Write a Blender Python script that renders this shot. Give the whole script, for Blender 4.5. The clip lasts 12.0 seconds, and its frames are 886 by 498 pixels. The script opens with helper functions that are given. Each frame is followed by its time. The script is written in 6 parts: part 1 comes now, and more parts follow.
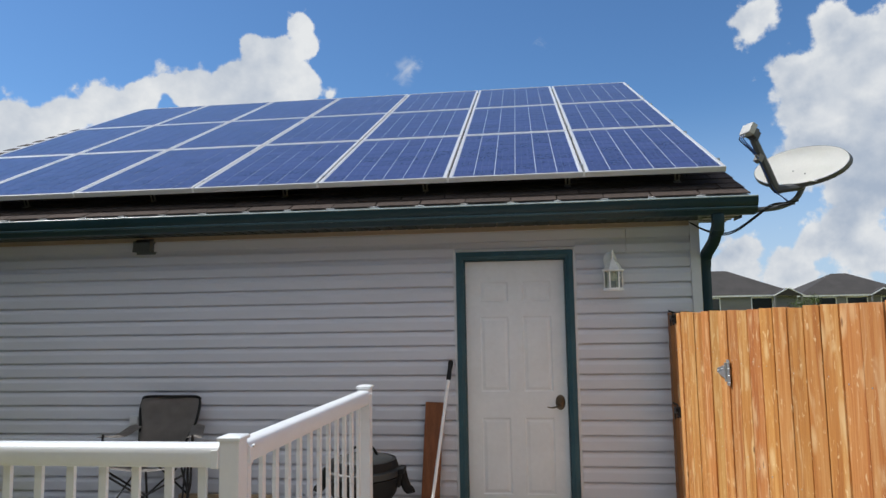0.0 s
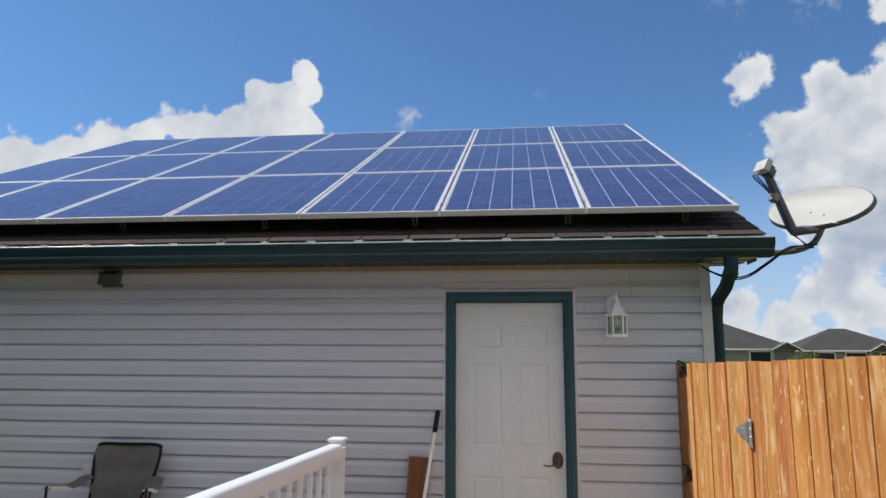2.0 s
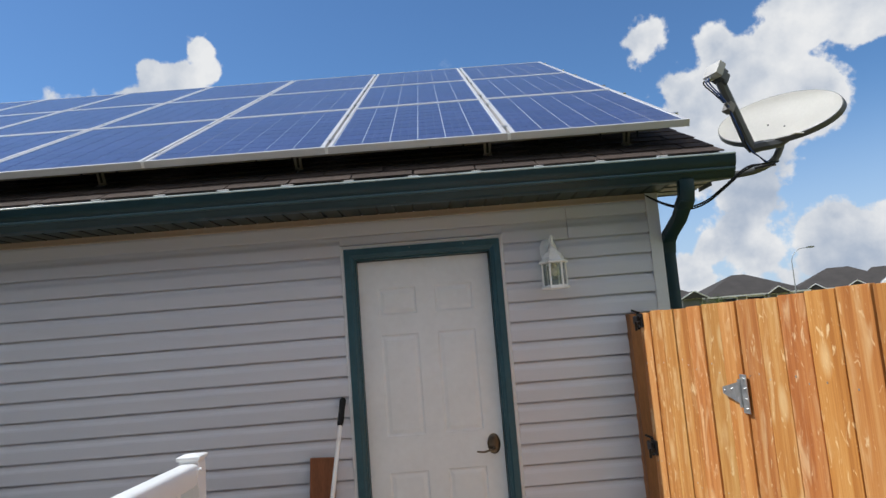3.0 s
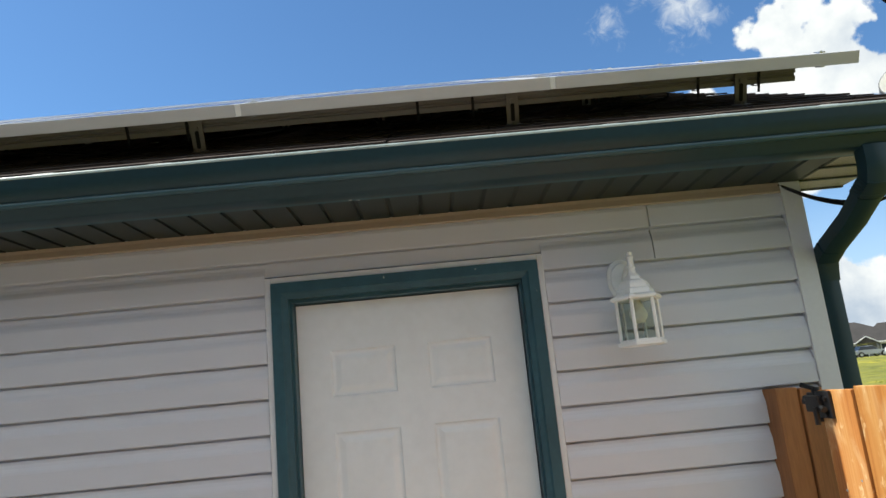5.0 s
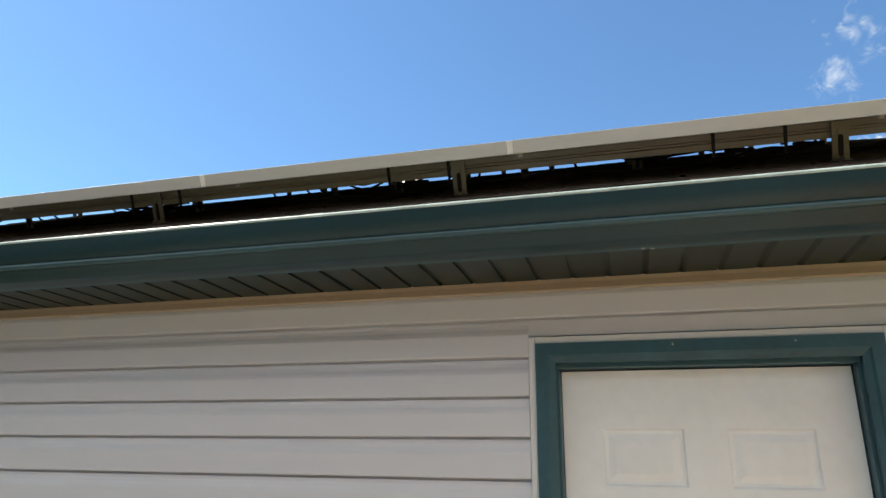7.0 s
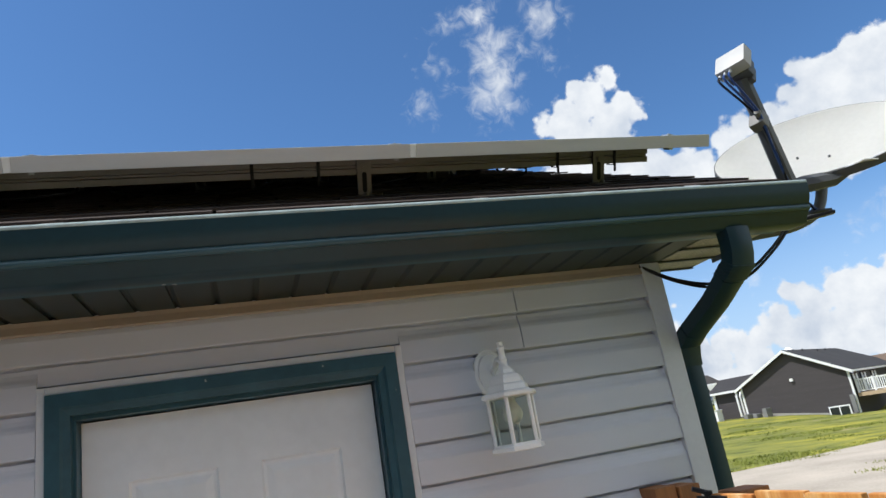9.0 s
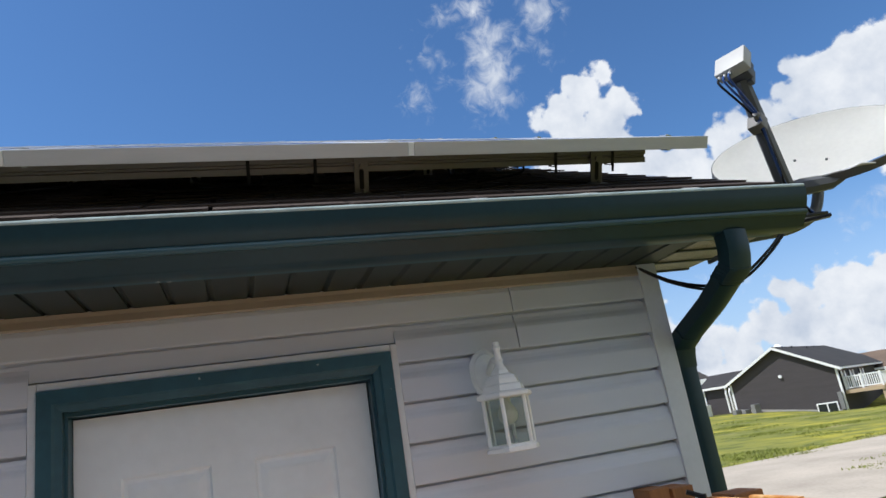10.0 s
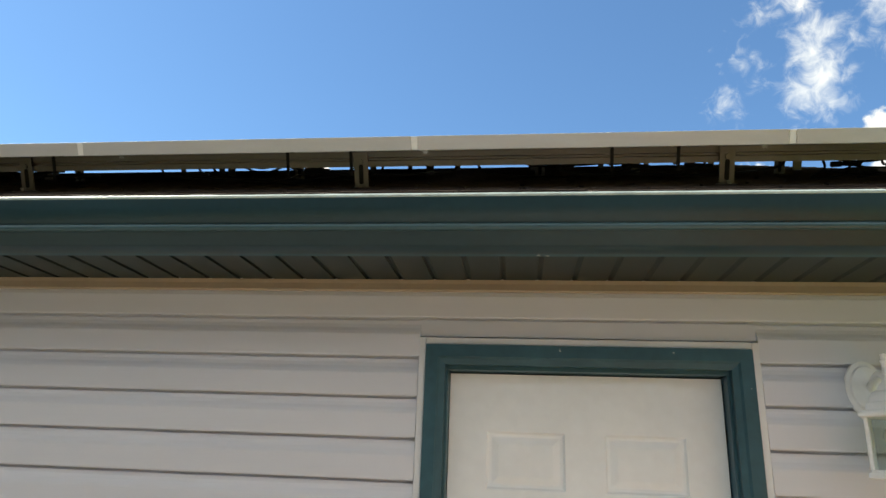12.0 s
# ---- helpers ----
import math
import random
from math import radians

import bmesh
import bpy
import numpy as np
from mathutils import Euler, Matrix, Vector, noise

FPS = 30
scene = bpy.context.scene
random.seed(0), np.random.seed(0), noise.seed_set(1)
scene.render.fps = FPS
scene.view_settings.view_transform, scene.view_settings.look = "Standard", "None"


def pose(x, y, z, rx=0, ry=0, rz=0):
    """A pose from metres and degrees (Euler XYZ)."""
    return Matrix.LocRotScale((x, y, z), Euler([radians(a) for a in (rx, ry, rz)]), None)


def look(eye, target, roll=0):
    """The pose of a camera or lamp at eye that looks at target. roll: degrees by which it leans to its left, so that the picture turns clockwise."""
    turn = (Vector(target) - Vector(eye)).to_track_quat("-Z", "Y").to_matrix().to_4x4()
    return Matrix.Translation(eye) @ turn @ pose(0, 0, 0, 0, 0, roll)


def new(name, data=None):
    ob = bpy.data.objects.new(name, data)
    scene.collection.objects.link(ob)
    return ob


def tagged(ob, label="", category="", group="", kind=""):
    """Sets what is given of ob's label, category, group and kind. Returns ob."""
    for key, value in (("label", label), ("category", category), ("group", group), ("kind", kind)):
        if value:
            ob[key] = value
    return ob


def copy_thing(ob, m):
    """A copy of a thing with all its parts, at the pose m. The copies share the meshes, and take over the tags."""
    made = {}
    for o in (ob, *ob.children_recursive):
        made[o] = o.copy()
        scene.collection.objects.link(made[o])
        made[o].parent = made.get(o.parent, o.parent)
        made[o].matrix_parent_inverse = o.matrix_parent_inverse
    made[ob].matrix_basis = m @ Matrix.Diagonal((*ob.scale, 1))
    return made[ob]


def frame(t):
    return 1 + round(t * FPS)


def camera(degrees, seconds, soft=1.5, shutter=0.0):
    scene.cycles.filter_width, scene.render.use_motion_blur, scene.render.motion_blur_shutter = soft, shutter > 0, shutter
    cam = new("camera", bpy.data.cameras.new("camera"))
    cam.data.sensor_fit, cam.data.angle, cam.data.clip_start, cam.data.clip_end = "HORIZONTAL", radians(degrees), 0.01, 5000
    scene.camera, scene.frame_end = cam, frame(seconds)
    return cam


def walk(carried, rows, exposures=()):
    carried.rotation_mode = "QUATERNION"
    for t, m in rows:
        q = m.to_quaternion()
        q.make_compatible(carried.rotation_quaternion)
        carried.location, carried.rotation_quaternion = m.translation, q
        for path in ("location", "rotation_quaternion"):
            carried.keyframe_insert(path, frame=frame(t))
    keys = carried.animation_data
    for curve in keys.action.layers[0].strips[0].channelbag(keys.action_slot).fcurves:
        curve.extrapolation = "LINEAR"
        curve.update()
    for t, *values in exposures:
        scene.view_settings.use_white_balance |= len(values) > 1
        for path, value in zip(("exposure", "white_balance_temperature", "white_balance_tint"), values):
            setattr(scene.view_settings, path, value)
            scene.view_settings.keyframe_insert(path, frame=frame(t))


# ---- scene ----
cam = camera(66.9, 12.0)
PATH = [
    (0, (0.444, -5.233, 1.709), (0.211, -3.256, 1.9), -1.0),
    (0.5, (0.416, -5.238, 1.703), (0.144, -3.265, 1.894), 0.2),
    (1, (0.386, -5.227, 1.713), (0.115, -3.255, 1.912), -0.6),
    (1.5, (0.398, -5.11, 1.722), (0.221, -3.13, 1.933), -1.3),
    (2, (0.45, -4.834, 1.697), (0.228, -2.873, 2.024), 0.3),
    (2.5, (0.454, -4.392, 1.68), (0.293, -2.408, 1.881), -0.3),
    (2.7, (0.47, -4.176, 1.672), (0.384, -2.189, 1.885), -2.2),
    (4.3, (0.429, -2.768, 1.726), (0.623, -0.807, 2.067), -6.2),
    (4.5, (0.446, -2.599, 1.718), (0.595, -0.635, 2.065), -5.5),
    (5, (0.472, -2.256, 1.767), (0.513, -0.301, 2.188), -5.5),
    (5.5, (0.38, -1.998, 1.791), (0.333, -0.062, 2.291), -4.7),
    (6, (0.315, -1.947, 1.81), (0.107, -0.05, 2.408), -4.1),
    (6.5, (0.24, -1.948, 1.852), (-0.184, -0.09, 2.459), -0.1),
    (6.7, (0.187, -1.982, 1.831), (-0.334, -0.148, 2.438), 0.9),
    (8.3, (0.381, -1.963, 1.864), (0.4, -0.078, 2.533), -3.9),
    (8.5, (0.409, -1.957, 1.879), (0.647, -0.077, 2.521), -5.9),
    (9, (0.42, -1.935, 1.898), (1.003, -0.106, 2.457), -9.7),
    (9.5, (0.42, -1.931, 1.882), (1.068, -0.122, 2.438), -9.8),
    (10, (0.413, -1.928, 1.92), (1.015, -0.097, 2.456), -9.1),
    (10.5, (0.387, -1.917, 1.86), (0.733, -0.039, 2.445), -6.3),
    (11, (0.419, -1.938, 1.856), (0.257, -0.05, 2.482), -1.1),
    (11.5, (0.342, -1.948, 1.856), (0.131, -0.06, 2.465), 0.9),
    (12, (0.204, -1.943, 1.852), (-0.03, -0.048, 2.463), 2.2),
]
EXPOSURES = [(0, 0.12, 6200, 9), (2.7, 0.15, 6250, 10), (4.3, 0.28, 6250, 7), (4.6, 0.34, 6300, 6), (5.0, 0.57, 6450, 5), (5.5, 0.92, 6800, 6), (6.7, 0.97, 6950, 5), (8.3, 0.93, 6750, 5), (8.6, 0.72, 6500, 7), (9.0, 0.35, 6100, 9), (9.5, 0.27, 6000, 10), (10.1, 0.27, 6000, 10), (10.5, 0.46, 6300, 8), (11.0, 0.8, 6850, 6), (11.5, 0.9, 7050, 5), (12, 0.94, 7050, 4)]
walk(cam, [(t, look(eye, target, roll)) for t, eye, target, roll in PATH], EXPOSURES)

# ---- light ----
SUN_TO = Vector((-0.7, 0.035, 1.0)).normalized()
SKY_TINT = (0.67, 0.9, 1.1, 1)
sun = new("sun", bpy.data.lights.new("sun", "SUN"))
sun.data.energy, sun.data.angle, sun.data.color = 4.0, radians(0.55), (1.0, 0.95, 0.87)
sun.matrix_world = look((0, 0, 30), Vector((0, 0, 30)) - SUN_TO)

# clouds as puffs: azimuth from +y to the right, elevation, radius, all in degrees
LEFT_BANK = [(-18.9, 23.6, 1.5), (-18.2, 22.1, 1.4), (-20.3, 21.6, 1.6), (-23, 21.9, 1.4), (-21.7, 20, 2.7), (-18.7, 19.1, 2.1), (-24.2, 18.9, 2.2), (-27.5, 17.8, 2.1), (-29.6, 18.3, 1.2), (-31.3, 17.1, 1.8), (-34.1, 16, 2), (-36.8, 14.8, 2.2), (-39.3, 13.9, 2.1), (-40.4, 15.1, 1.2), (-16.4, 18.3, 0.8), (-22, 15, 4.6), (-31, 12, 4.6), (-41, 9, 5.6), (-52, 8, 7.6)]
MIDDLE_PILE = [(32.1, 27, 1.2), (35.2, 26.8, 1.1), (33.1, 25.8, 1.8), (30.8, 25.6, 1.3), (35.9, 24.8, 1.3), (36.6, 23.7, 1.1), (28.7, 24.2, 0.9), (31.1, 24.2, 2.1), (34.5, 23.3, 2.1), (31, 20.8, 2.8), (34.6, 19.9, 2.7)]
UPPER_PILE = [(49.1, 22.9, 1), (51.2, 22.3, 0.9), (50, 22, 1.2), (53.5, 22.5, 1.4), (52.2, 22.2, 1.1), (55.4, 22.3, 1.5), (48.3, 21.3, 1.1), (46.6, 20.5, 1.2), (44.6, 20.1, 1.2), (42.6, 19.5, 1.2), (41.2, 18.6, 1.2), (50.3, 20.1, 2.4), (53.4, 19.7, 3), (47, 19, 2), (43.5, 17.9, 1.9), (51.2, 16.6, 3.1), (55, 17.7, 3.3), (46.9, 15.9, 2.5), (42.2, 16.4, 1.7), (36.9, 19.3, 1.8), (39, 18.2, 1.8), (40.6, 17.1, 1.8), (37.5, 23.1, 0.7), (54.4, 13.7, 1.6), (57.9, 19.8, 2.4), (56.9, 22.2, 1.5), (58.3, 22.4, 1.6)]
LOW_PILE = [(51.4, 6.2, 1.9), (49.1, 6.7, 1.5), (49.5, 4.9, 2.3), (47.7, 6.2, 1.8), (44.1, 6.9, 1.2), (45.3, 5.7, 1.5), (43.1, 5.6, 1.2), (41.4, 4.1, 1.3), (39.7, 4, 1.2), (38.3, 4.3, 1.2), (44.5, 3.5, 2), (47.1, 2.9, 2.3), (49.9, 2.3, 2.2), (37.6, 2.7, 1.7), (40.5, 2.2, 1.9), (35.7, 7.8, 0.7), (56, 6, 4), (62, 5, 5), (42.7, 4.3, 1.5), (41.8, 5.4, 0.8), (38.8, 4.7, 1), (36.5, 3.4, 1.3), (52.3, 6.7, 1.5)]
GREY_BANK = [(19.1, 21.8, 1.8), (20.3, 22.4, 1.1), (24.8, 20.2, 2), (26.4, 17.4, 3.6), (21.6, 17.4, 2), (24.1, 15.6, 3.4), (22.4, 14.7, 2.1), (26.6, 12.6, 3.4), (23.1, 11.8, 2.8), (25.5, 8.7, 2.8), (30, 15, 3.6), (29, 19, 2.6), (20, 3.8, 1.5), (18.1, 4.6, 1.5), (24.6, 5.9, 2.4), (22.3, 4.8, 1.9), (16.8, 2.9, 2.4), (20.7, 2.3, 2.4), (25.9, 4.1, 2.2), (31, 4, 3.6), (35, 3, 3.6), (45.1, 2.9, 1), (47.9, 3, 1), (50.6, 3, 1), (41.3, 2.2, 0.8), (38.5, 2.8, 0.8)]
WISPS = [(22.9, 34.0, 1.3), (24.8, 34.3, 1.1), (24.9, 32.5, 1.6), (26.5, 32.0, 1.4), (25.3, 30.8, 1.4), (25.3, 29.0, 2.0), (24.1, 27.8, 1.7), (26.1, 27.2, 1.5), (30.7, 33.5, 1.7), (31.0, 32.3, 1.3), (19.8, 31.2, 1.2), (20.6, 29.5, 1.0), (30.9, 29.9, 1.1), (18.7, 28.3, 1.1), (-9.9, 20.6, 0.2), (-9.1, 21.2, 0.1), (1.6, 23.0, -0.2), (-0.4, 25.4, 0.0), (46.7, 12.4, 0.6), (39.3, 8.4, 0.5), (52.9, 12.3, 0.8), (50.6, 10.9, 0.5), (42.2, 8.5, 0.3)]
# unseen clouds mostly behind the camera, added to throw more light on the wall
FILL_BEHIND = [(110, 25, 18), (150, 15, 14), (-130, 20, 16), (-90, 12, 12), (180, 55, 30), (135, 52, 22), (-135, 52, 22), (180, 82, 20)]


def build_world():
    w = bpy.data.worlds.new("sky")
    scene.world = w
    w.use_nodes = True
    nt = w.node_tree
    nt.nodes.clear()
    N = nt.nodes.new
    L = nt.links.new
    coord = N("ShaderNodeTexCoord")
    sky = N("ShaderNodeTexSky")
    sky.sky_type, sky.sun_disc = "NISHITA", False
    sky.sun_elevation = math.asin(SUN_TO.z)
    sky.sun_rotation = math.atan2(SUN_TO.x, SUN_TO.y)
    sky.air_density, sky.dust_density, sky.ozone_density = 1.0, 0.25, 2.0

    def link(v, socket):
        if isinstance(v, (int, float)):
            socket.default_value = v
        elif v is not None:
            L(v, socket)

    def math_node(op, a, b=None, c=None):
        n = N("ShaderNodeMath")
        n.operation = op
        for k, v in enumerate((a, b, c)):
            link(v, n.inputs[k])
        return n.outputs[0]

    def span(v, lo, hi, smooth=True, to=(0.0, 1.0)):
        n = N("ShaderNodeMapRange")
        n.interpolation_type = "SMOOTHSTEP" if smooth else "LINEAR"
        n.inputs["From Min"].default_value, n.inputs["From Max"].default_value = lo, hi
        n.inputs["To Min"].default_value, n.inputs["To Max"].default_value = to
        L(v, n.inputs["Value"])
        return n.outputs[0]

    def noise_node(scale, detail, rough, shift=(0, 0, 0), dist=0.0):
        n, mp = N("ShaderNodeTexNoise"), N("ShaderNodeMapping")
        mp.inputs["Location"].default_value = shift
        n.inputs["Scale"].default_value, n.inputs["Detail"].default_value = scale, detail
        n.inputs["Roughness"].default_value, n.inputs["Distortion"].default_value = rough, dist
        L(coord.outputs["Generated"], mp.inputs["Vector"])
        L(mp.outputs[0], n.inputs["Vector"])
        return n.outputs["Fac"]

    def puffs(blobs, soft=1.9):
        field = None
        for az, el, r in blobs:
            a, e = radians(az), radians(el)
            d = N("ShaderNodeVectorMath")
            d.operation = "DISTANCE"
            L(coord.outputs["Generated"], d.inputs[0])
            d.inputs[1].default_value = (math.sin(a) * math.cos(e), math.cos(a) * math.cos(e), math.sin(e))
            f = math_node("MULTIPLY_ADD", d.outputs["Value"], -1.0 / radians(soft), r / soft)
            field = f if field is None else math_node("SMOOTH_MAX", field, f, 0.5)
        return field

    def lumps(scale, shift):
        v, mp = N("ShaderNodeTexVoronoi"), N("ShaderNodeMapping")
        v.feature = "SMOOTH_F1"
        mp.inputs["Location"].default_value = shift
        v.inputs["Scale"].default_value, v.inputs["Smoothness"].default_value = scale, 0.35
        L(coord.outputs["Generated"], mp.inputs["Vector"])
        L(mp.outputs[0], v.inputs["Vector"])
        return v.outputs["Distance"]

    sep = N("ShaderNodeSeparateXYZ")
    L(coord.outputs["Generated"], sep.inputs[0])
    low = math_node("ADD", span(sep.outputs["Z"], 0.015, 0.12, False, (0.5, -1.0)), math_node("MULTIPLY_ADD", noise_node(7.0, 3.0, 0.5, (3, 1, 2)), 2.4, -1.2))
    grey = puffs(GREY_BANK, 2.6)
    field = math_node("MAXIMUM", puffs(LEFT_BANK + MIDDLE_PILE + UPPER_PILE + LOW_PILE + FILL_BEHIND), math_node("MAXIMUM", grey, low))
    field = math_node("MULTIPLY_ADD", math_node("MAXIMUM", math_node("SUBTRACT", field, 0.2), 0.0), 2.0, field)
    field = math_node("MINIMUM", math_node("MAXIMUM", field, -1.2), 2.0)

    def billow(shift):
        a = math_node("MULTIPLY_ADD", noise_node(15.0, 6.0, 0.52, shift), 1.5, -0.7)
        b = math_node("MULTIPLY_ADD", noise_node(60.0, 6.0, 0.6, shift), 0.9, -0.45)
        c = math_node("MULTIPLY_ADD", lumps(34.0, shift), -0.7, 0.26)
        return math_node("ADD", math_node("ADD", a, b), c)
    here = billow((0, 0, 0))
    lit = billow((0.012, 0.0, -0.018))
    thick = span(math_node("ADD", field, here), 0.0, 0.42)
    ragged = math_node("ADD", math_node("MULTIPLY_ADD", noise_node(42.0, 6.0, 0.6, (1, 4, 2), 0.6), 1.9, -0.9), math_node("MULTIPLY_ADD", noise_node(15.0, 3.0, 0.5, (2, 2, 2)), 1.6, -0.8))
    thin = math_node("MULTIPLY", span(math_node("ADD", puffs(WISPS, 3.0), ragged), -0.15, 1.0), 0.88)
    mask = math_node("MAXIMUM", thick, thin)
    relief = math_node("SUBTRACT", here, lit)
    body = span(noise_node(9.0, 5.0, 0.55, (5, 2, 0)), 0.35, 0.68)
    shade = math_node("ADD", math_node("MULTIPLY", relief, 0.3), math_node("MULTIPLY_ADD", body, 0.45, 0.52))
    shade = math_node("SUBTRACT", shade, span(math_node("ADD", grey, math_node("MULTIPLY_ADD", body, -0.6, 0.3)), -0.1, 0.9, True, (0.0, 0.42)))
    shade = math_node("MINIMUM", math_node("MAXIMUM", shade, 0.0), 1.0)
    tone = N("ShaderNodeMix")
    tone.data_type = "RGBA"
    tone.inputs["A"].default_value, tone.inputs["B"].default_value = (0.5, 0.57, 0.68, 1), (1.0, 0.99, 0.97, 1)
    L(shade, tone.inputs["Factor"])
    bg_sky, bg_cloud, mix, out = N("ShaderNodeBackground"), N("ShaderNodeBackground"), N("ShaderNodeMixShader"), N("ShaderNodeOutputWorld")
    blue = N("ShaderNodeMix")
    blue.data_type, blue.blend_type = "RGBA", "MULTIPLY"
    blue.inputs["Factor"].default_value, blue.inputs["B"].default_value = 1.0, SKY_TINT
    L(sky.outputs[0], blue.inputs["A"])
    haze = N("ShaderNodeMix")
    haze.data_type = "RGBA"
    haze.inputs["B"].default_value = (4.6, 5.6, 7.2, 1)
    L(span(sep.outputs["Z"], 0.0, 0.3, True, (0.75, 0.0)), haze.inputs["Factor"])
    L(blue.outputs["Result"], haze.inputs["A"])
    L(haze.outputs["Result"], bg_sky.inputs["Color"])
    bg_sky.inputs["Strength"].default_value = 0.1
    L(tone.outputs["Result"], bg_cloud.inputs["Color"])
    bg_cloud.inputs["Strength"].default_value = 0.74
    L(mask, mix.inputs[0])
    L(bg_sky.outputs[0], mix.inputs[1])
    L(bg_cloud.outputs[0], mix.inputs[2])
    L(mix.outputs[0], out.inputs["Surface"])


build_world()


# ---- materials ----
def mat(name, color, rough=0.6, metal=0.0, var=0.12, scale=6.0, fine=60.0, bump=0.1, stretch=(1, 1, 1), tint=None, spec=0.5, rand=0.0, coat=0.0, alpha=None):
    m = bpy.data.materials.new(name)
    m.use_nodes = True
    nt = m.node_tree
    b = nt.nodes["Principled BSDF"]
    N, L = nt.nodes.new, nt.links.new
    b.inputs["Roughness"].default_value, b.inputs["Metallic"].default_value = rough, metal
    b.inputs["Specular IOR Level"].default_value, b.inputs["Coat Weight"].default_value = spec, coat
    co = N("ShaderNodeTexCoord")
    mp = N("ShaderNodeMapping")
    mp.inputs["Scale"].default_value = stretch
    L(co.outputs["Object"], mp.inputs["Vector"])
    n1, n2 = N("ShaderNodeTexNoise"), N("ShaderNodeTexNoise")
    n1.inputs["Scale"].default_value, n1.inputs["Detail"].default_value = scale, 6
    n2.inputs["Scale"].default_value, n2.inputs["Detail"].default_value = fine, 5
    for n in (n1, n2):
        L(mp.outputs[0], n.inputs["Vector"])
    add = N("ShaderNodeMath")
    add.operation = "MULTIPLY_ADD"
    L(n2.outputs["Fac"], add.inputs[0])
    add.inputs[1].default_value = 0.5
    L(n1.outputs["Fac"], add.inputs[2])
    ramp = N("ShaderNodeMapRange")
    ramp.inputs["From Min"].default_value, ramp.inputs["From Max"].default_value = 0.5, 1.0
    L(add.outputs[0], ramp.inputs["Value"])
    mix = N("ShaderNodeMix")
    mix.data_type = "RGBA"
    dark = tint if tint else tuple(c * (1 - var) for c in color)
    light = tuple(min(1, c * (1 + var)) for c in color)
    mix.inputs["A"].default_value, mix.inputs["B"].default_value = (*dark, 1), (*light, 1)
    L(ramp.outputs[0], mix.inputs["Factor"])
    last = mix.outputs["Result"]
    if rand:
        info = N("ShaderNodeObjectInfo")
        hsv = N("ShaderNodeHueSaturation")
        r = N("ShaderNodeMapRange")
        r.inputs["To Min"].default_value, r.inputs["To Max"].default_value = 1 - rand, 1 + rand
        L(info.outputs["Random"], r.inputs["Value"])
        L(r.outputs[0], hsv.inputs["Value"])
        L(last, hsv.inputs["Color"])
        last = hsv.outputs[0]
    L(last, b.inputs["Base Color"])
    if bump:
        bp = N("ShaderNodeBump")
        bp.inputs["Strength"].default_value, bp.inputs["Distance"].default_value = bump, 0.01
        L(add.outputs[0], bp.inputs["Height"])
        L(bp.outputs[0], b.inputs["Normal"])
    return m


SIDING = mat("vinyl_siding", (0.615, 0.64, 0.71), 0.45, var=0.03, scale=1.2, fine=120, bump=0.02, stretch=(1, 1, 9), rand=0.02)
SIDING_WHITE = mat("white_vinyl_trim", (0.67, 0.695, 0.73), 0.5, var=0.06, scale=3, bump=0.02)
CREAM = mat("cream_trim", (0.38, 0.31, 0.235), 0.5, var=0.08, scale=3, bump=0.02)
TEAL = mat("teal_paint", (0.026, 0.084, 0.112), 0.45, var=0.2, scale=5, fine=40, bump=0.1)
TEAL_METAL = mat("teal_gutter_metal", (0.012, 0.037, 0.048), 0.36, spec=0.38, var=0.15, scale=3, fine=50, bump=0.02)
# lighter copy of the gutter teal, paints the highlight along the crease
TEAL_BEAD = mat("teal_crease_highlight", (0.03, 0.075, 0.095), 0.28, var=0.15, scale=3, fine=50, bump=0.02)
# pale lip: sky gloss painted into the weathered teal
TEAL_LIP = mat("weathered_lit_teal_lip", (0.38, 0.46, 0.455), 0.3, var=0.25, scale=12, fine=90, bump=0.05)
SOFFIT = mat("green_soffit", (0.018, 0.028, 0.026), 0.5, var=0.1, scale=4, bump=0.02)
DOOR_PAINT = mat("door_paint", (0.78, 0.83, 0.87), 0.42, var=0.05, scale=2.5, fine=30, bump=0.04)
WHITE_VINYL = mat("white_vinyl", (0.8, 0.83, 0.85), 0.35, var=0.03, scale=4, bump=0.02)
WHITE_METAL = mat("white_lamp_metal", (0.88, 0.885, 0.88), 0.35, var=0.05, scale=8, bump=0.02)
ALU = mat("aluminium_frame", (0.58, 0.58, 0.59), 0.42, metal=0.15, var=0.06, scale=4, bump=0.02, stretch=(1, 8, 8))
# aluminium darkened in colour for the shade under the panels
RAIL_ALU = mat("shaded_aluminium_rail", (0.21, 0.19, 0.165), 0.42, metal=0.3, var=0.1, scale=4, bump=0.02)
BACKSHEET = mat("backsheet", (0.62, 0.66, 0.74), 0.08, var=0.05, scale=4, bump=0.0)
CREAM_GLASS = mat("frosted_bulb_glass", (0.75, 0.74, 0.66), 0.3, var=0.03, bump=0.0)
BLACK = mat("black_plastic", (0.011, 0.011, 0.012), 0.55, var=0.2, bump=0.05, spec=0.25)
BLACK_IRON = mat("black_iron", (0.02, 0.02, 0.022), 0.4, metal=0.3, var=0.2, bump=0.1)
ZINC = mat("galvanised_steel", (0.55, 0.57, 0.58), 0.35, metal=0.8, var=0.15, scale=30, bump=0.05)
SHINGLE = mat("asphalt_shingle", (0.055, 0.039, 0.032), 0.95, var=0.35, scale=20, fine=320, bump=0.6, rand=0.2)
DRIP = mat("white_drip_edge", (0.7, 0.7, 0.68), 0.4, bump=0.02)
DISH = mat("dish_grey", (0.82, 0.81, 0.78), 0.5, var=0.05, scale=5, bump=0.02)
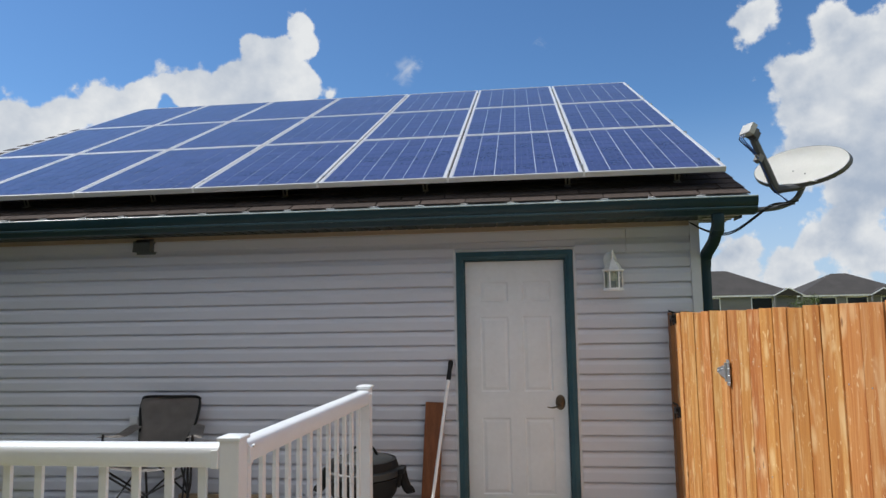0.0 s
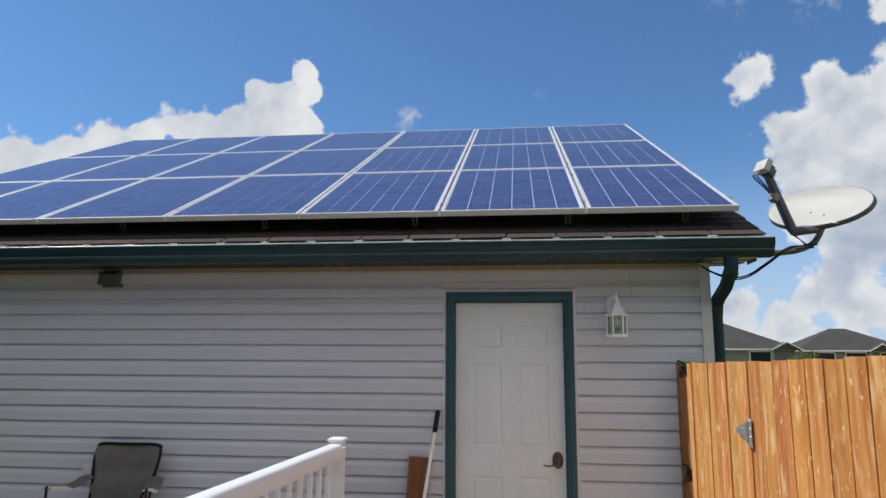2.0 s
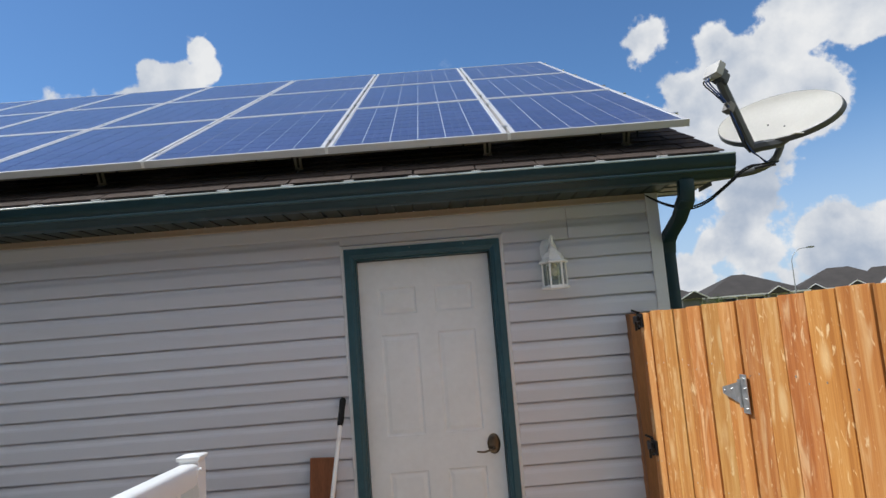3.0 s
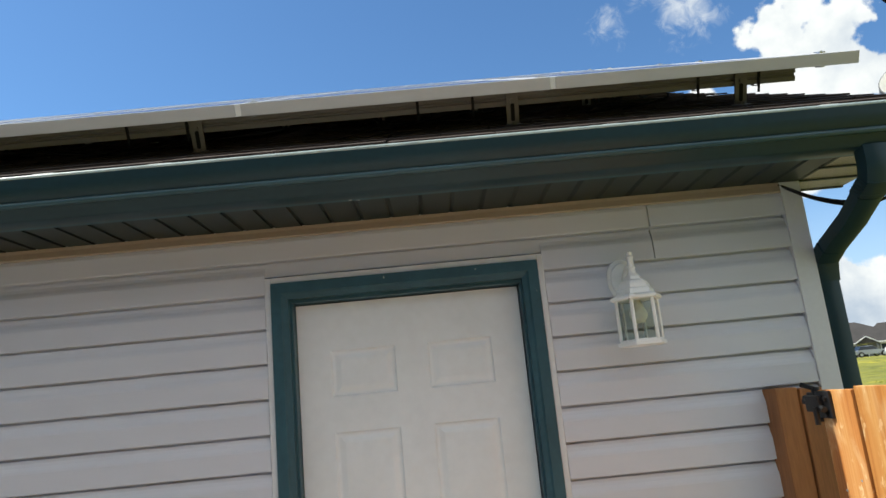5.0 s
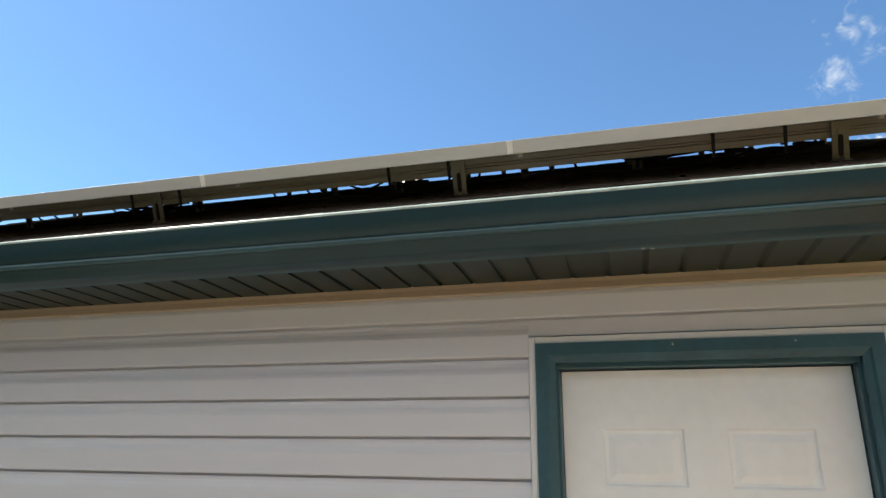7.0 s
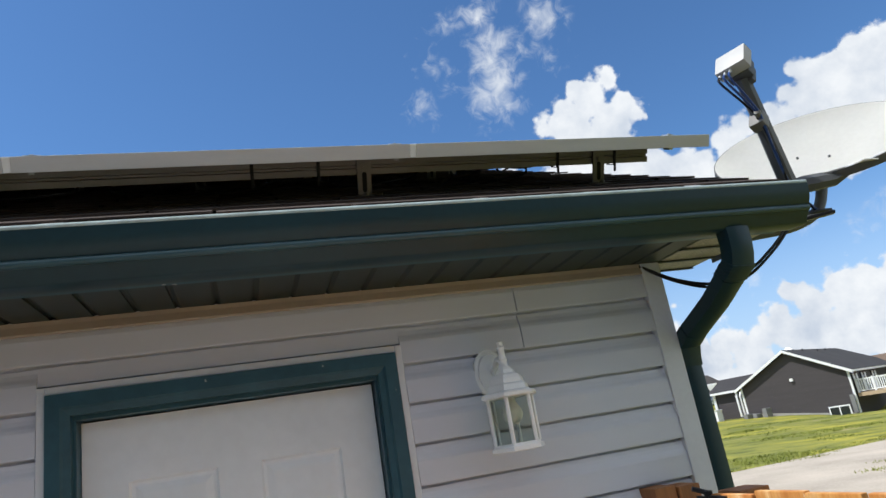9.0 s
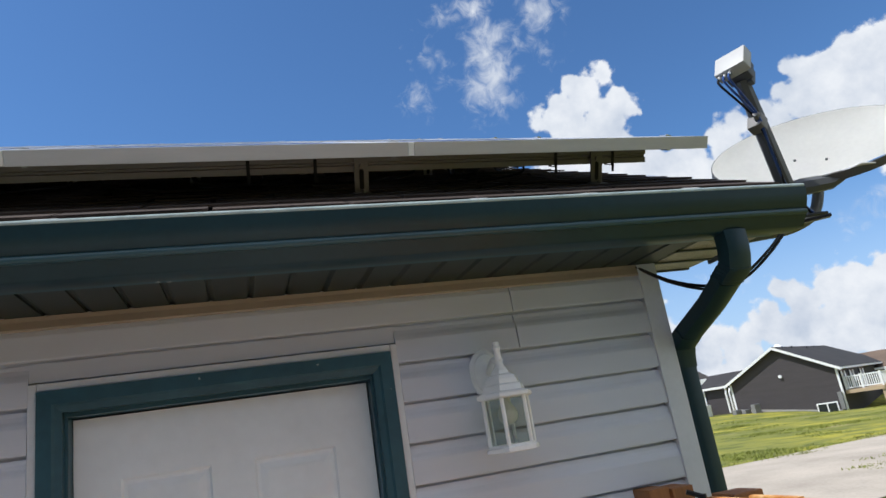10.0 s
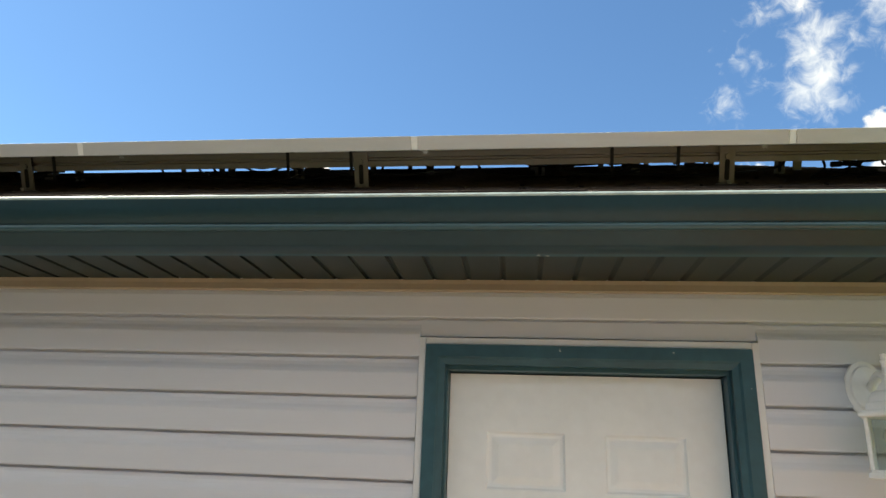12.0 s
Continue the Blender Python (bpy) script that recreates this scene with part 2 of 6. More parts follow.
CLIP_GREY = mat("cable_clip_grey", (0.2, 0.19, 0.175), 0.6, var=0.1, bump=0.05)
DISH_BOX = mat("feed_box_grey", (0.47, 0.465, 0.44), 0.5, var=0.06, bump=0.02)
LAMP_STEEL = mat("lamp_steel", (0.3, 0.31, 0.33), 0.5, metal=0.3, bump=0.02)
DISH_RIM = mat("dish_flange_grey", (0.12, 0.125, 0.13), 0.5, var=0.1, bump=0.02)
VENT = mat("vent_plastic", (0.1, 0.115, 0.12), 0.5, var=0.1, bump=0.03)
DISH_ARM = mat("dish_arm_grey", (0.09, 0.095, 0.1), 0.5, var=0.1, bump=0.02)
BRONZE = mat("bronze", (0.14, 0.115, 0.085), 0.32, metal=0.8, var=0.2, scale=20, bump=0.03)
FABRIC = mat("chair_fabric", (0.3, 0.275, 0.26), 0.9, var=0.15, scale=10, fine=260, bump=0.3)
BIN_GREY = mat("grey_plastic", (0.035, 0.038, 0.04), 0.5, var=0.1, bump=0.05)
BIN_BODY = mat("bin_body_plastic", (0.2, 0.205, 0.215), 0.5, var=0.1, bump=0.05)
STAINED = mat("stained_board", (0.2, 0.075, 0.03), 0.65, var=0.3, scale=5, fine=40, bump=0.2, stretch=(6, 6, 0.6))
CONCRETE = mat("concrete", (0.34, 0.325, 0.3), 0.9, var=0.15, scale=3, fine=80, bump=0.2)
LEAF = mat("tree_leaf", (0.07, 0.095, 0.025), 0.8, var=0.3, scale=2.0, fine=12, bump=0.1, tint=(0.035, 0.06, 0.012))
BLADE = mat("grass_blade", (0.21, 0.23, 0.04), 0.85, var=0.3, scale=0.4, fine=3, bump=0.0, tint=(0.16, 0.185, 0.03))
GRAVEL = mat("gravel", (0.41, 0.355, 0.285), 0.95, var=0.28, scale=0.6, fine=14, bump=0.6, tint=(0.34, 0.29, 0.23))
ROOF_FAR = mat("far_roof", (0.04, 0.037, 0.037), 0.95, var=0.2, scale=0.6, fine=8, bump=0.2)
ROOF_TAWNY = mat("far_tan_roof", (0.15, 0.105, 0.075), 0.95, var=0.2, scale=0.6, fine=8, bump=0.2)
ROOF_BROWN = mat("far_brown_roof", (0.05, 0.045, 0.042), 0.95, var=0.2, scale=0.6, fine=8, bump=0.2)
DECK_WOOD = mat("weathered_deck_wood", (0.25, 0.235, 0.215), 0.8, var=0.25, scale=4, fine=40, stretch=(0.6, 6, 6), bump=0.2)
WALL_FAR = mat("far_dark_siding", (0.055, 0.047, 0.05), 0.7, var=0.1, scale=0.5, fine=5, stretch=(1, 1, 8), bump=0.1)
WALL_FAR2 = mat("far_grey_siding", (0.18, 0.18, 0.18), 0.7, var=0.1, scale=0.5, fine=5, stretch=(1, 1, 8), bump=0.1)
WHITE_FAR = mat("far_white", (0.8, 0.8, 0.8), 0.5, var=0.05, bump=0.0)
GLASS_DARK = mat("far_window_glass", (0.02, 0.025, 0.03), 0.08, var=0.1, bump=0.0)
TAN = mat("tan_lumber", (0.45, 0.34, 0.22), 0.75, var=0.2, scale=4, fine=40, stretch=(0.6, 6, 6), bump=0.2)


def chipped(m, pale):
    """Small chips of pale undercoat that show through old paint."""
    nt = m.node_tree
    N, L = nt.nodes.new, nt.links.new
    b = nt.nodes["Principled BSDF"]
    old = b.inputs["Base Color"].links[0].from_socket
    co, n, r, x = N("ShaderNodeTexCoord"), N("ShaderNodeTexNoise"), N("ShaderNodeMapRange"), N("ShaderNodeMix")
    n.inputs["Scale"].default_value, n.inputs["Detail"].default_value, n.inputs["Distortion"].default_value = 26, 5, 0.6
    L(co.outputs["Object"], n.inputs["Vector"])
    r.inputs["From Min"].default_value, r.inputs["From Max"].default_value = 0.735, 0.755
    L(n.outputs["Fac"], r.inputs["Value"])
    x.data_type = "RGBA"
    L(r.outputs[0], x.inputs["Factor"])
    L(old, x.inputs["A"])
    x.inputs["B"].default_value = (*pale, 1)
    L(x.outputs["Result"], b.inputs["Base Color"])


chipped(TEAL, (0.5, 0.5, 0.46))


def perforated(m):
    """Rows of small vent holes in sheet metal."""
    nt = m.node_tree
    N, L = nt.nodes.new, nt.links.new
    b = nt.nodes["Principled BSDF"]
    old = b.inputs["Base Color"].links[0].from_socket
    co, v, r, x = N("ShaderNodeTexCoord"), N("ShaderNodeTexVoronoi"), N("ShaderNodeMapRange"), N("ShaderNodeMix")
    v.inputs["Scale"].default_value, v.inputs["Randomness"].default_value = 75, 0.05
    L(co.outputs["Object"], v.inputs["Vector"])
    r.inputs["From Min"].default_value, r.inputs["From Max"].default_value = 0.3, 0.42
    r.inputs["To Min"].default_value, r.inputs["To Max"].default_value = 0.9, 0.0
    L(v.outputs["Distance"], r.inputs["Value"])
    x.data_type = "RGBA"
    L(r.outputs[0], x.inputs["Factor"])
    L(old, x.inputs["A"])
    x.inputs["B"].default_value = (0.05, 0.045, 0.04, 1)
    L(x.outputs["Result"], b.inputs["Base Color"])


PERF = mat("perforated_cream_soffit", (0.5, 0.44, 0.36), 0.5, var=0.08, scale=3, bump=0.02)
perforated(PERF)


def cedar():
    m = bpy.data.materials.new("cedar_stain")
    m.use_nodes = True
    nt = m.node_tree
    b = nt.nodes["Principled BSDF"]
    N, L = nt.nodes.new, nt.links.new
    b.inputs["Roughness"].default_value = 0.6
    co, info = N("ShaderNodeTexCoord"), N("ShaderNodeObjectInfo")
    off = N("ShaderNodeVectorMath")
    off.operation = "MULTIPLY_ADD"
    L(info.outputs["Random"], off.inputs[0])
    off.inputs[1].default_value = (17, 31, 23)
    L(co.outputs["Object"], off.inputs[2])

    def noise_at(stretch, scale, detail, rough, dist=0.0):
        mp, n = N("ShaderNodeMapping"), N("ShaderNodeTexNoise")
        mp.inputs["Scale"].default_value = stretch
        L(off.outputs[0], mp.inputs["Vector"])
        L(mp.outputs[0], n.inputs["Vector"])
        n.inputs["Scale"].default_value, n.inputs["Detail"].default_value = scale, detail
        n.inputs["Roughness"].default_value, n.inputs["Distortion"].default_value = rough, dist
        return n.outputs["Fac"]

    grain = noise_at((9, 9, 0.5), 2.2, 4, 0.52, 0.9)
    fibre = noise_at((60, 60, 1.2), 3.0, 4, 0.6)
    band = noise_at((7, 7, 0.5), 1.6, 3, 0.5, 0.6)
    blot = noise_at((7.0, 7.0, 1.9), 2.0, 3, 0.5, 1.0)
    ramp = N("ShaderNodeValToRGB")
    ramp.color_ramp.elements[0].position, ramp.color_ramp.elements[0].color = 0.37, (0.42, 0.15, 0.03, 1)
    ramp.color_ramp.elements[1].position, ramp.color_ramp.elements[1].color = 0.63, (0.64, 0.33, 0.105, 1)
    e = ramp.color_ramp.elements.new(0.5)
    e.color = (0.55, 0.23, 0.055, 1)
    mixv = N("ShaderNodeMath")
    mixv.operation = "MULTIPLY_ADD"
    L(grain, mixv.inputs[0])
    mixv.inputs[1].default_value = 0.6
    sc = N("ShaderNodeMath")
    sc.operation = "MULTIPLY"
    L(band, sc.inputs[0])
    sc.inputs[1].default_value = 0.42
    L(sc.outputs[0], mixv.inputs[2])
    fine = N("ShaderNodeMath")
    fine.operation = "MULTIPLY_ADD"
    L(fibre, fine.inputs[0])
    fine.inputs[1].default_value = 0.34
    L(mixv.outputs[0], fine.inputs[2])
    less = N("ShaderNodeMath")
    less.operation = "SUBTRACT"
    L(fine.outputs[0], less.inputs[0])
    less.inputs[1].default_value = 0.17
    L(less.outputs[0], ramp.inputs[0])
    pale = N("ShaderNodeMapRange")
    pale.inputs["From Min"].default_value, pale.inputs["From Max"].default_value = 0.55, 0.72
    pale.inputs["To Max"].default_value = 0.7
    L(blot, pale.inputs["Value"])
    mx = N("ShaderNodeMix")
    mx.data_type = "RGBA"
    L(pale.outputs[0], mx.inputs["Factor"])
    L(ramp.outputs[0], mx.inputs["A"])
    mx.inputs["B"].default_value = (0.78, 0.53, 0.26, 1)
    fleck, ff, mf = noise_at((15, 15, 6.5), 3.0, 3, 0.55, 0.8), N("ShaderNodeMapRange"), N("ShaderNodeMix")
    ff.inputs["From Min"].default_value, ff.inputs["From Max"].default_value = 0.62, 0.7
    ff.inputs["To Max"].default_value = 0.75
    L(fleck, ff.inputs["Value"])
    mf.data_type = "RGBA"
    L(ff.outputs[0], mf.inputs["Factor"])
    L(mx.outputs["Result"], mf.inputs["A"])
    mf.inputs["B"].default_value = (0.84, 0.62, 0.34, 1)
    knot = N("ShaderNodeTexVoronoi")
    mp = N("ShaderNodeMapping")
    mp.inputs["Scale"].default_value = (6.5, 6.5, 3.2)
    L(off.outputs[0], mp.inputs["Vector"])
    L(mp.outputs[0], knot.inputs["Vector"])
    knot.inputs["Scale"].default_value = 1.0
    halo, mh = N("ShaderNodeMapRange"), N("ShaderNodeMix")
    halo.inputs["From Min"].default_value, halo.inputs["From Max"].default_value = 0.12, 0.24
    halo.inputs["To Min"].default_value, halo.inputs["To Max"].default_value = 0.65, 0.0
    L(knot.outputs["Distance"], halo.inputs["Value"])
    mh.data_type = "RGBA"
    L(halo.outputs[0], mh.inputs["Factor"])
    L(mf.outputs["Result"], mh.inputs["A"])
    mh.inputs["B"].default_value = (0.8, 0.55, 0.27, 1)
    kr = N("ShaderNodeMapRange")
    kr.inputs["From Min"].default_value, kr.inputs["From Max"].default_value = 0.03, 0.075
    kr.inputs["To Min"].default_value, kr.inputs["To Max"].default_value = 0.75, 0.0
    L(knot.outputs["Distance"], kr.inputs["Value"])
    mk = N("ShaderNodeMix")
    mk.data_type = "RGBA"
    L(kr.outputs[0], mk.inputs["Factor"])
    L(mh.outputs["Result"], mk.inputs["A"])
    mk.inputs["B"].default_value = (0.16, 0.045, 0.012, 1)
    hsv, rv = N("ShaderNodeHueSaturation"), N("ShaderNodeMapRange")
    rv.inputs["To Min"].default_value, rv.inputs["To Max"].default_value = 0.88, 1.1
    L(info.outputs["Random"], rv.inputs["Value"])
    L(rv.outputs[0], hsv.inputs["Value"])
    hue = N("ShaderNodeMapRange")
    hue.inputs["To Min"].default_value, hue.inputs["To Max"].default_value = 0.488, 0.508
    turn = N("ShaderNodeMath")
    turn.operation = "PINGPONG"
    turn.inputs[1].default_value = 0.19
    L(info.outputs["Random"], turn.inputs[0])
    hue.inputs["From Max"].default_value = 0.19
    L(turn.outputs[0], hue.inputs["Value"])
    L(hue.outputs[0], hsv.inputs["Hue"])
    L(mk.outputs["Result"], hsv.inputs["Color"])
    L(hsv.outputs[0], b.inputs["Base Color"])
    bp = N("ShaderNodeBump")
    bp.inputs["Strength"].default_value, bp.inputs["Distance"].default_value = 0.25, 0.004
    L(fibre, bp.inputs["Height"])
    L(bp.outputs[0], b.inputs["Normal"])
    return m


CEDAR = cedar()
# darker cedar for the wall posts, with the eave's shade painted in
CEDAR_POST = mat("shaded_cedar_post", (0.3, 0.125, 0.042), 0.65, var=0.3, scale=4, fine=40, bump=0.2, stretch=(6, 6, 0.5))


def meadow():
    """Mown field: two greens, bare straw patches and yellow flowering weeds."""
    m = bpy.data.materials.new("meadow")
    m.use_nodes = True
    nt = m.node_tree
    b = nt.nodes["Principled BSDF"]
    N, L = nt.nodes.new, nt.links.new
    b.inputs["Roughness"].default_value = 0.95
    co = N("ShaderNodeTexCoord")

    def field(scale, detail, lo, hi, dist=0.0):
        n, r = N("ShaderNodeTexNoise"), N("ShaderNodeMapRange")
        n.inputs["Scale"].default_value, n.inputs["Detail"].default_value, n.inputs["Distortion"].default_value = scale, detail, dist
        L(co.outputs["Object"], n.inputs["Vector"])
        r.inputs["From Min"].default_value, r.inputs["From Max"].default_value = lo, hi
        L(n.outputs["Fac"], r.inputs["Value"])
        return r.outputs[0]

    def over(a, colour, f):
        x = N("ShaderNodeMix")
        x.data_type = "RGBA"
        L(f, x.inputs["Factor"])
        if isinstance(a, tuple):
            x.inputs["A"].default_value = a
        else:
            L(a, x.inputs["A"])
        x.inputs["B"].default_value = colour
        return x.outputs["Result"]
    c = over((0.14, 0.155, 0.022, 1), (0.245, 0.24, 0.036, 1), field(0.3, 8, 0.35, 0.65))
    c = over(c, (0.075, 0.1, 0.014, 1), field(1.1, 8, 0.5, 0.72))
    patch = N("ShaderNodeMath")
    patch.operation = "MULTIPLY"
    L(field(0.14, 3, 0.45, 0.6, 0.5), patch.inputs[0])
    L(field(0.9, 6, 0.4, 0.62), patch.inputs[1])
    c = over(c, (0.4, 0.355, 0.03, 1), patch.outputs[0])
    c = over(c, (0.33, 0.28, 0.13, 1), field(0.5, 6, 0.62, 0.75))
    L(c, b.inputs["Base Color"])
    bp = N("ShaderNodeBump")
    bp.inputs["Strength"].default_value, bp.inputs["Distance"].default_value = 0.7, 0.12
    L(field(5.0, 6, 0.2, 0.8), bp.inputs["Height"])
    L(bp.outputs[0], b.inputs["Normal"])
    return m


MEADOW = meadow()


def pv_cell():
    """Blue polycrystalline silicon under glass: crystal flakes and three thin busbars that run up the slope."""
    m = bpy.data.materials.new("pv_cell")
    m.use_nodes = True
    nt = m.node_tree
    b = nt.nodes["Principled BSDF"]
    N, L = nt.nodes.new, nt.links.new
    b.inputs["Roughness"].default_value = 0.09
    b.inputs["Sheen Weight"].default_value, b.inputs["Sheen Roughness"].default_value = 0.5, 0.25
    b.inputs["Sheen Tint"].default_value = (0.72, 0.76, 1.0, 1)
    co, info = N("ShaderNodeTexCoord"), N("ShaderNodeObjectInfo")
    off = N("ShaderNodeVectorMath")
    off.operation = "MULTIPLY_ADD"
    L(info.outputs["Random"], off.inputs[0])
    off.inputs[1].default_value = (9, 13, 7)
    L(co.outputs["Object"], off.inputs[2])
    vor = N("ShaderNodeTexVoronoi")
    vor.inputs["Scale"].default_value = 60
    L(off.outputs[0], vor.inputs["Vector"])
    mixc = N("ShaderNodeMix")
    mixc.data_type = "RGBA"
    mixc.inputs["A"].default_value, mixc.inputs["B"].default_value = (0.026, 0.034, 0.108, 1), (0.055, 0.064, 0.178, 1)
    L(vor.outputs["Color"], mixc.inputs["Factor"])
    sep = N("ShaderNodeSeparateXYZ")
    L(co.outputs["Object"], sep.inputs[0])
    w = N("ShaderNodeMath")
    w.operation = "PINGPONG"
    w.inputs[1].default_value = 0.026
    L(sep.outputs["X"], w.inputs[0])
    lt = N("ShaderNodeMath")
    lt.operation = "GREATER_THAN"
    L(w.outputs[0], lt.inputs[0])
    lt.inputs[1].default_value = 0.0253
    mb = N("ShaderNodeMix")
    mb.data_type = "RGBA"
    L(lt.outputs[0], mb.inputs["Factor"])
    L(mixc.outputs["Result"], mb.inputs["A"])
    mb.inputs["B"].default_value = (0.12, 0.135, 0.22, 1)
    hsv, rv = N("ShaderNodeHueSaturation"), N("ShaderNodeMapRange")
    rv.inputs["To Min"].default_value, rv.inputs["To Max"].default_value = 0.85, 1.18
    L(info.outputs["Random"], rv.inputs["Value"])
    L(rv.outputs[0], hsv.inputs["Value"])
    L(mb.outputs["Result"], hsv.inputs["Color"])
    L(hsv.outputs[0], b.inputs["Base Color"])
    return m


PV = pv_cell()


def clear_glass():
    """Thin pane: mostly clear, slightly grey, with a gloss."""
    m = bpy.data.materials.new("lamp_glass")
    m.use_nodes = True
    nt = m.node_tree
    nt.nodes.clear()
    N, L = nt.nodes.new, nt.links.new
    t, g, x, fr, o = N("ShaderNodeBsdfTransparent"), N("ShaderNodeBsdfGlossy"), N("ShaderNodeMixShader"), N("ShaderNodeFresnel"), N("ShaderNodeOutputMaterial")
    t.inputs["Color"].default_value = (0.8, 0.84, 0.8, 1)
    g.inputs["Roughness"].default_value = 0.12
    fr.inputs["IOR"].default_value = 1.22
    L(fr.outputs[0], x.inputs[0])
    L(t.outputs[0], x.inputs[1])
    L(g.outputs[0], x.inputs[2])
    L(x.outputs[0], o.inputs["Surface"])
    return m


GLASS = clear_glass()


# ---- building tools ----
def box(bm, x0, x1, y0, y1, z0, z1, bevel=0.0, m=None):
    vs = [bm.verts.new((x, y, z)) for x in (x0, x1) for y in (y0, y1) for z in (z0, z1)]
    fs = [bm.faces.new([vs[i] for i in q]) for q in ((0, 1, 3, 2), (4, 6, 7, 5), (0, 4, 5, 1), (2, 3, 7, 6), (0, 2, 6, 4), (1, 5, 7, 3))]
    if bevel:
        es = list({e for f in fs for e in f.edges})
        r = bmesh.ops.bevel(bm, geom=es, offset=bevel, segments=2, affect="EDGES", profile=0.6)
        vs = list({v for f in r["faces"] for v in f.verts} | {v for f in fs if f.is_valid for v in f.verts})
    if m is not None:
        bmesh.ops.transform(bm, matrix=m, verts=vs)
    return vs


def extrude_x(bm, profile, x0, x1, closed=True):
    """A profile of (y, z) drawn along x."""
    a = [bm.verts.new((x0, y, z)) for y, z in profile]
    b = [bm.verts.new((x1, y, z)) for y, z in profile]
    n = len(profile)
    for i in range(n if closed else n - 1):
        j = (i + 1) % n
        bm.faces.new((a[i], a[j], b[j], b[i]))
    if closed:
        bm.faces.new(a[::-1])
        bm.faces.new(b)
    return a + b


def tube(bm, points, radius, sides=10, flat=1.0, square=False):
    """A swept pipe along points; radius may be a list."""
    pts = [Vector(p) for p in points]
    rings = []
    side = None
    for i, p in enumerate(pts):
        d = (pts[min(i + 1, len(pts) - 1)] - pts[max(i - 1, 0)]).normalized()
        if side is None:
            side = d.cross(Vector((0, 0, 1)))
            if side.length < 0.05:
                side = Vector((1, 0, 0))
        side = (side - d * side.dot(d)).normalized()
        up = side.cross(d)
        r = radius[i] if isinstance(radius, (list, tuple)) else radius
        ring = []
        for k in range(sides):
            a = 2 * math.pi * (k + 0.5) / sides
            ca, sa = math.cos(a), math.sin(a)
            if square:
                s = max(abs(ca), abs(sa)) ** 0.85
                ca, sa = ca / s, sa / s
            ring.append(bm.verts.new(p + side * ca * r + up * sa * r * flat))
        rings.append(ring)
    for a, b in zip(rings, rings[1:]):
        for k in range(sides):
            bm.faces.new((a[k], a[(k + 1) % sides], b[(k + 1) % sides], b[k]))
    bm.faces.new(rings[0][::-1])
    bm.faces.new(rings[-1])
    return [v for r in rings for v in r]


def lathe(bm, profile, sides=24, centre=(0, 0, 0), phase=0.0, sx=1.0, sy=1.0):
    """A profile of (radius, z) turned about z."""
    cx, cy, cz = centre
    rings = [[bm.verts.new((cx + sx * r * math.cos(2 * math.pi * k / sides + phase), cy + sy * r * math.sin(2 * math.pi * k / sides + phase), cz + z)) for k in range(sides)] for r, z in profile]
    for a, b in zip(rings, rings[1:]):
        for k in range(sides):
            bm.faces.new((a[k], a[(k + 1) % sides], b[(k + 1) % sides], b[k]))
    bm.faces.new(rings[0][::-1])
    bm.faces.new(rings[-1])


def curve_points(ctrl, n=8):
    """Catmull-Rom points through ctrl."""
    p = [Vector(c) for c in ctrl]
    p = [2 * p[0] - p[1], *p, 2 * p[-1] - p[-2]]
    out = []
    for i in range(1, len(p) - 2):
        for k in range(n):
            t = k / n
            out.append(0.5 * ((2 * p[i]) + (p[i + 1] - p[i - 1]) * t + (2 * p[i - 1] - 5 * p[i] + 4 * p[i + 1] - p[i + 2]) * t * t + (3 * p[i] - p[i - 1] - 3 * p[i + 1] + p[i + 2]) * t ** 3))
    return out + [p[-2]]


def mesh_of(name, bm, material, smooth=False):
    bmesh.ops.recalc_face_normals(bm, faces=bm.faces)
    me = bpy.data.meshes.new(name)
    bm.to_mesh(me)
    bm.free()
    me.materials.append(material)
    if smooth:
        me.shade_smooth()
        me.set_sharp_from_angle(angle=radians(38))
    return me


def thing(name, base, label, category, group="", kind=""):
    ob = new(name)
    ob.empty_display_size = 0.1
    ob.location = base
    return tagged(ob, label, category, group, kind)


def root_base(ob):
    at = Vector((0, 0, 0))
    while ob is not None:
        at += ob.location
        ob = ob.parent
    return at


def part(name, bm, material, parent, label="", smooth=False):
    """One mesh, drawn in the world's coordinates, under a thing or a part."""
    bmesh.ops.translate(bm, verts=bm.verts, vec=-root_base(parent))
    ob = new(name, mesh_of(name, bm, material, smooth))
    ob.parent = parent
    return tagged(ob, label)


def single(name, bm, material, label, category, kind="", group="", smooth=False):
    return tagged(new(name, mesh_of(name, bm, material, smooth)), label, category, group, kind)


def shared(name, me, parent, m):
    ob = new(name, me)
    ob.parent = parent
    ob.matrix_basis = m
    return ob


# ---- the place: numbers ----
WALL_L, WALL_R, DEPTH = -5.75, 1.774, 8.1
PITCH, FIRST = 0.1135, 2.146          # siding courses: height, and the butt of the course above the door
FLOOR, DECK = 0.1, 0.27                # patio, low deck
SOFFIT_Z = 2.375
ROOF_X0, ROOF_X1 = -6.05, 2.056
EAVE_Y, EAVE_Z, ROOF_TAN, RIDGE_Y = -0.345, 2.515, 0.477, 4.05
ROOF_ANG = math.atan(ROOF_TAN)
TRIM_X0, TRIM_X1, TRIM_TOP = -0.07, 0.83, 2.18


def roof_z(y):
    return EAVE_Z + ROOF_TAN * (y - EAVE_Y)


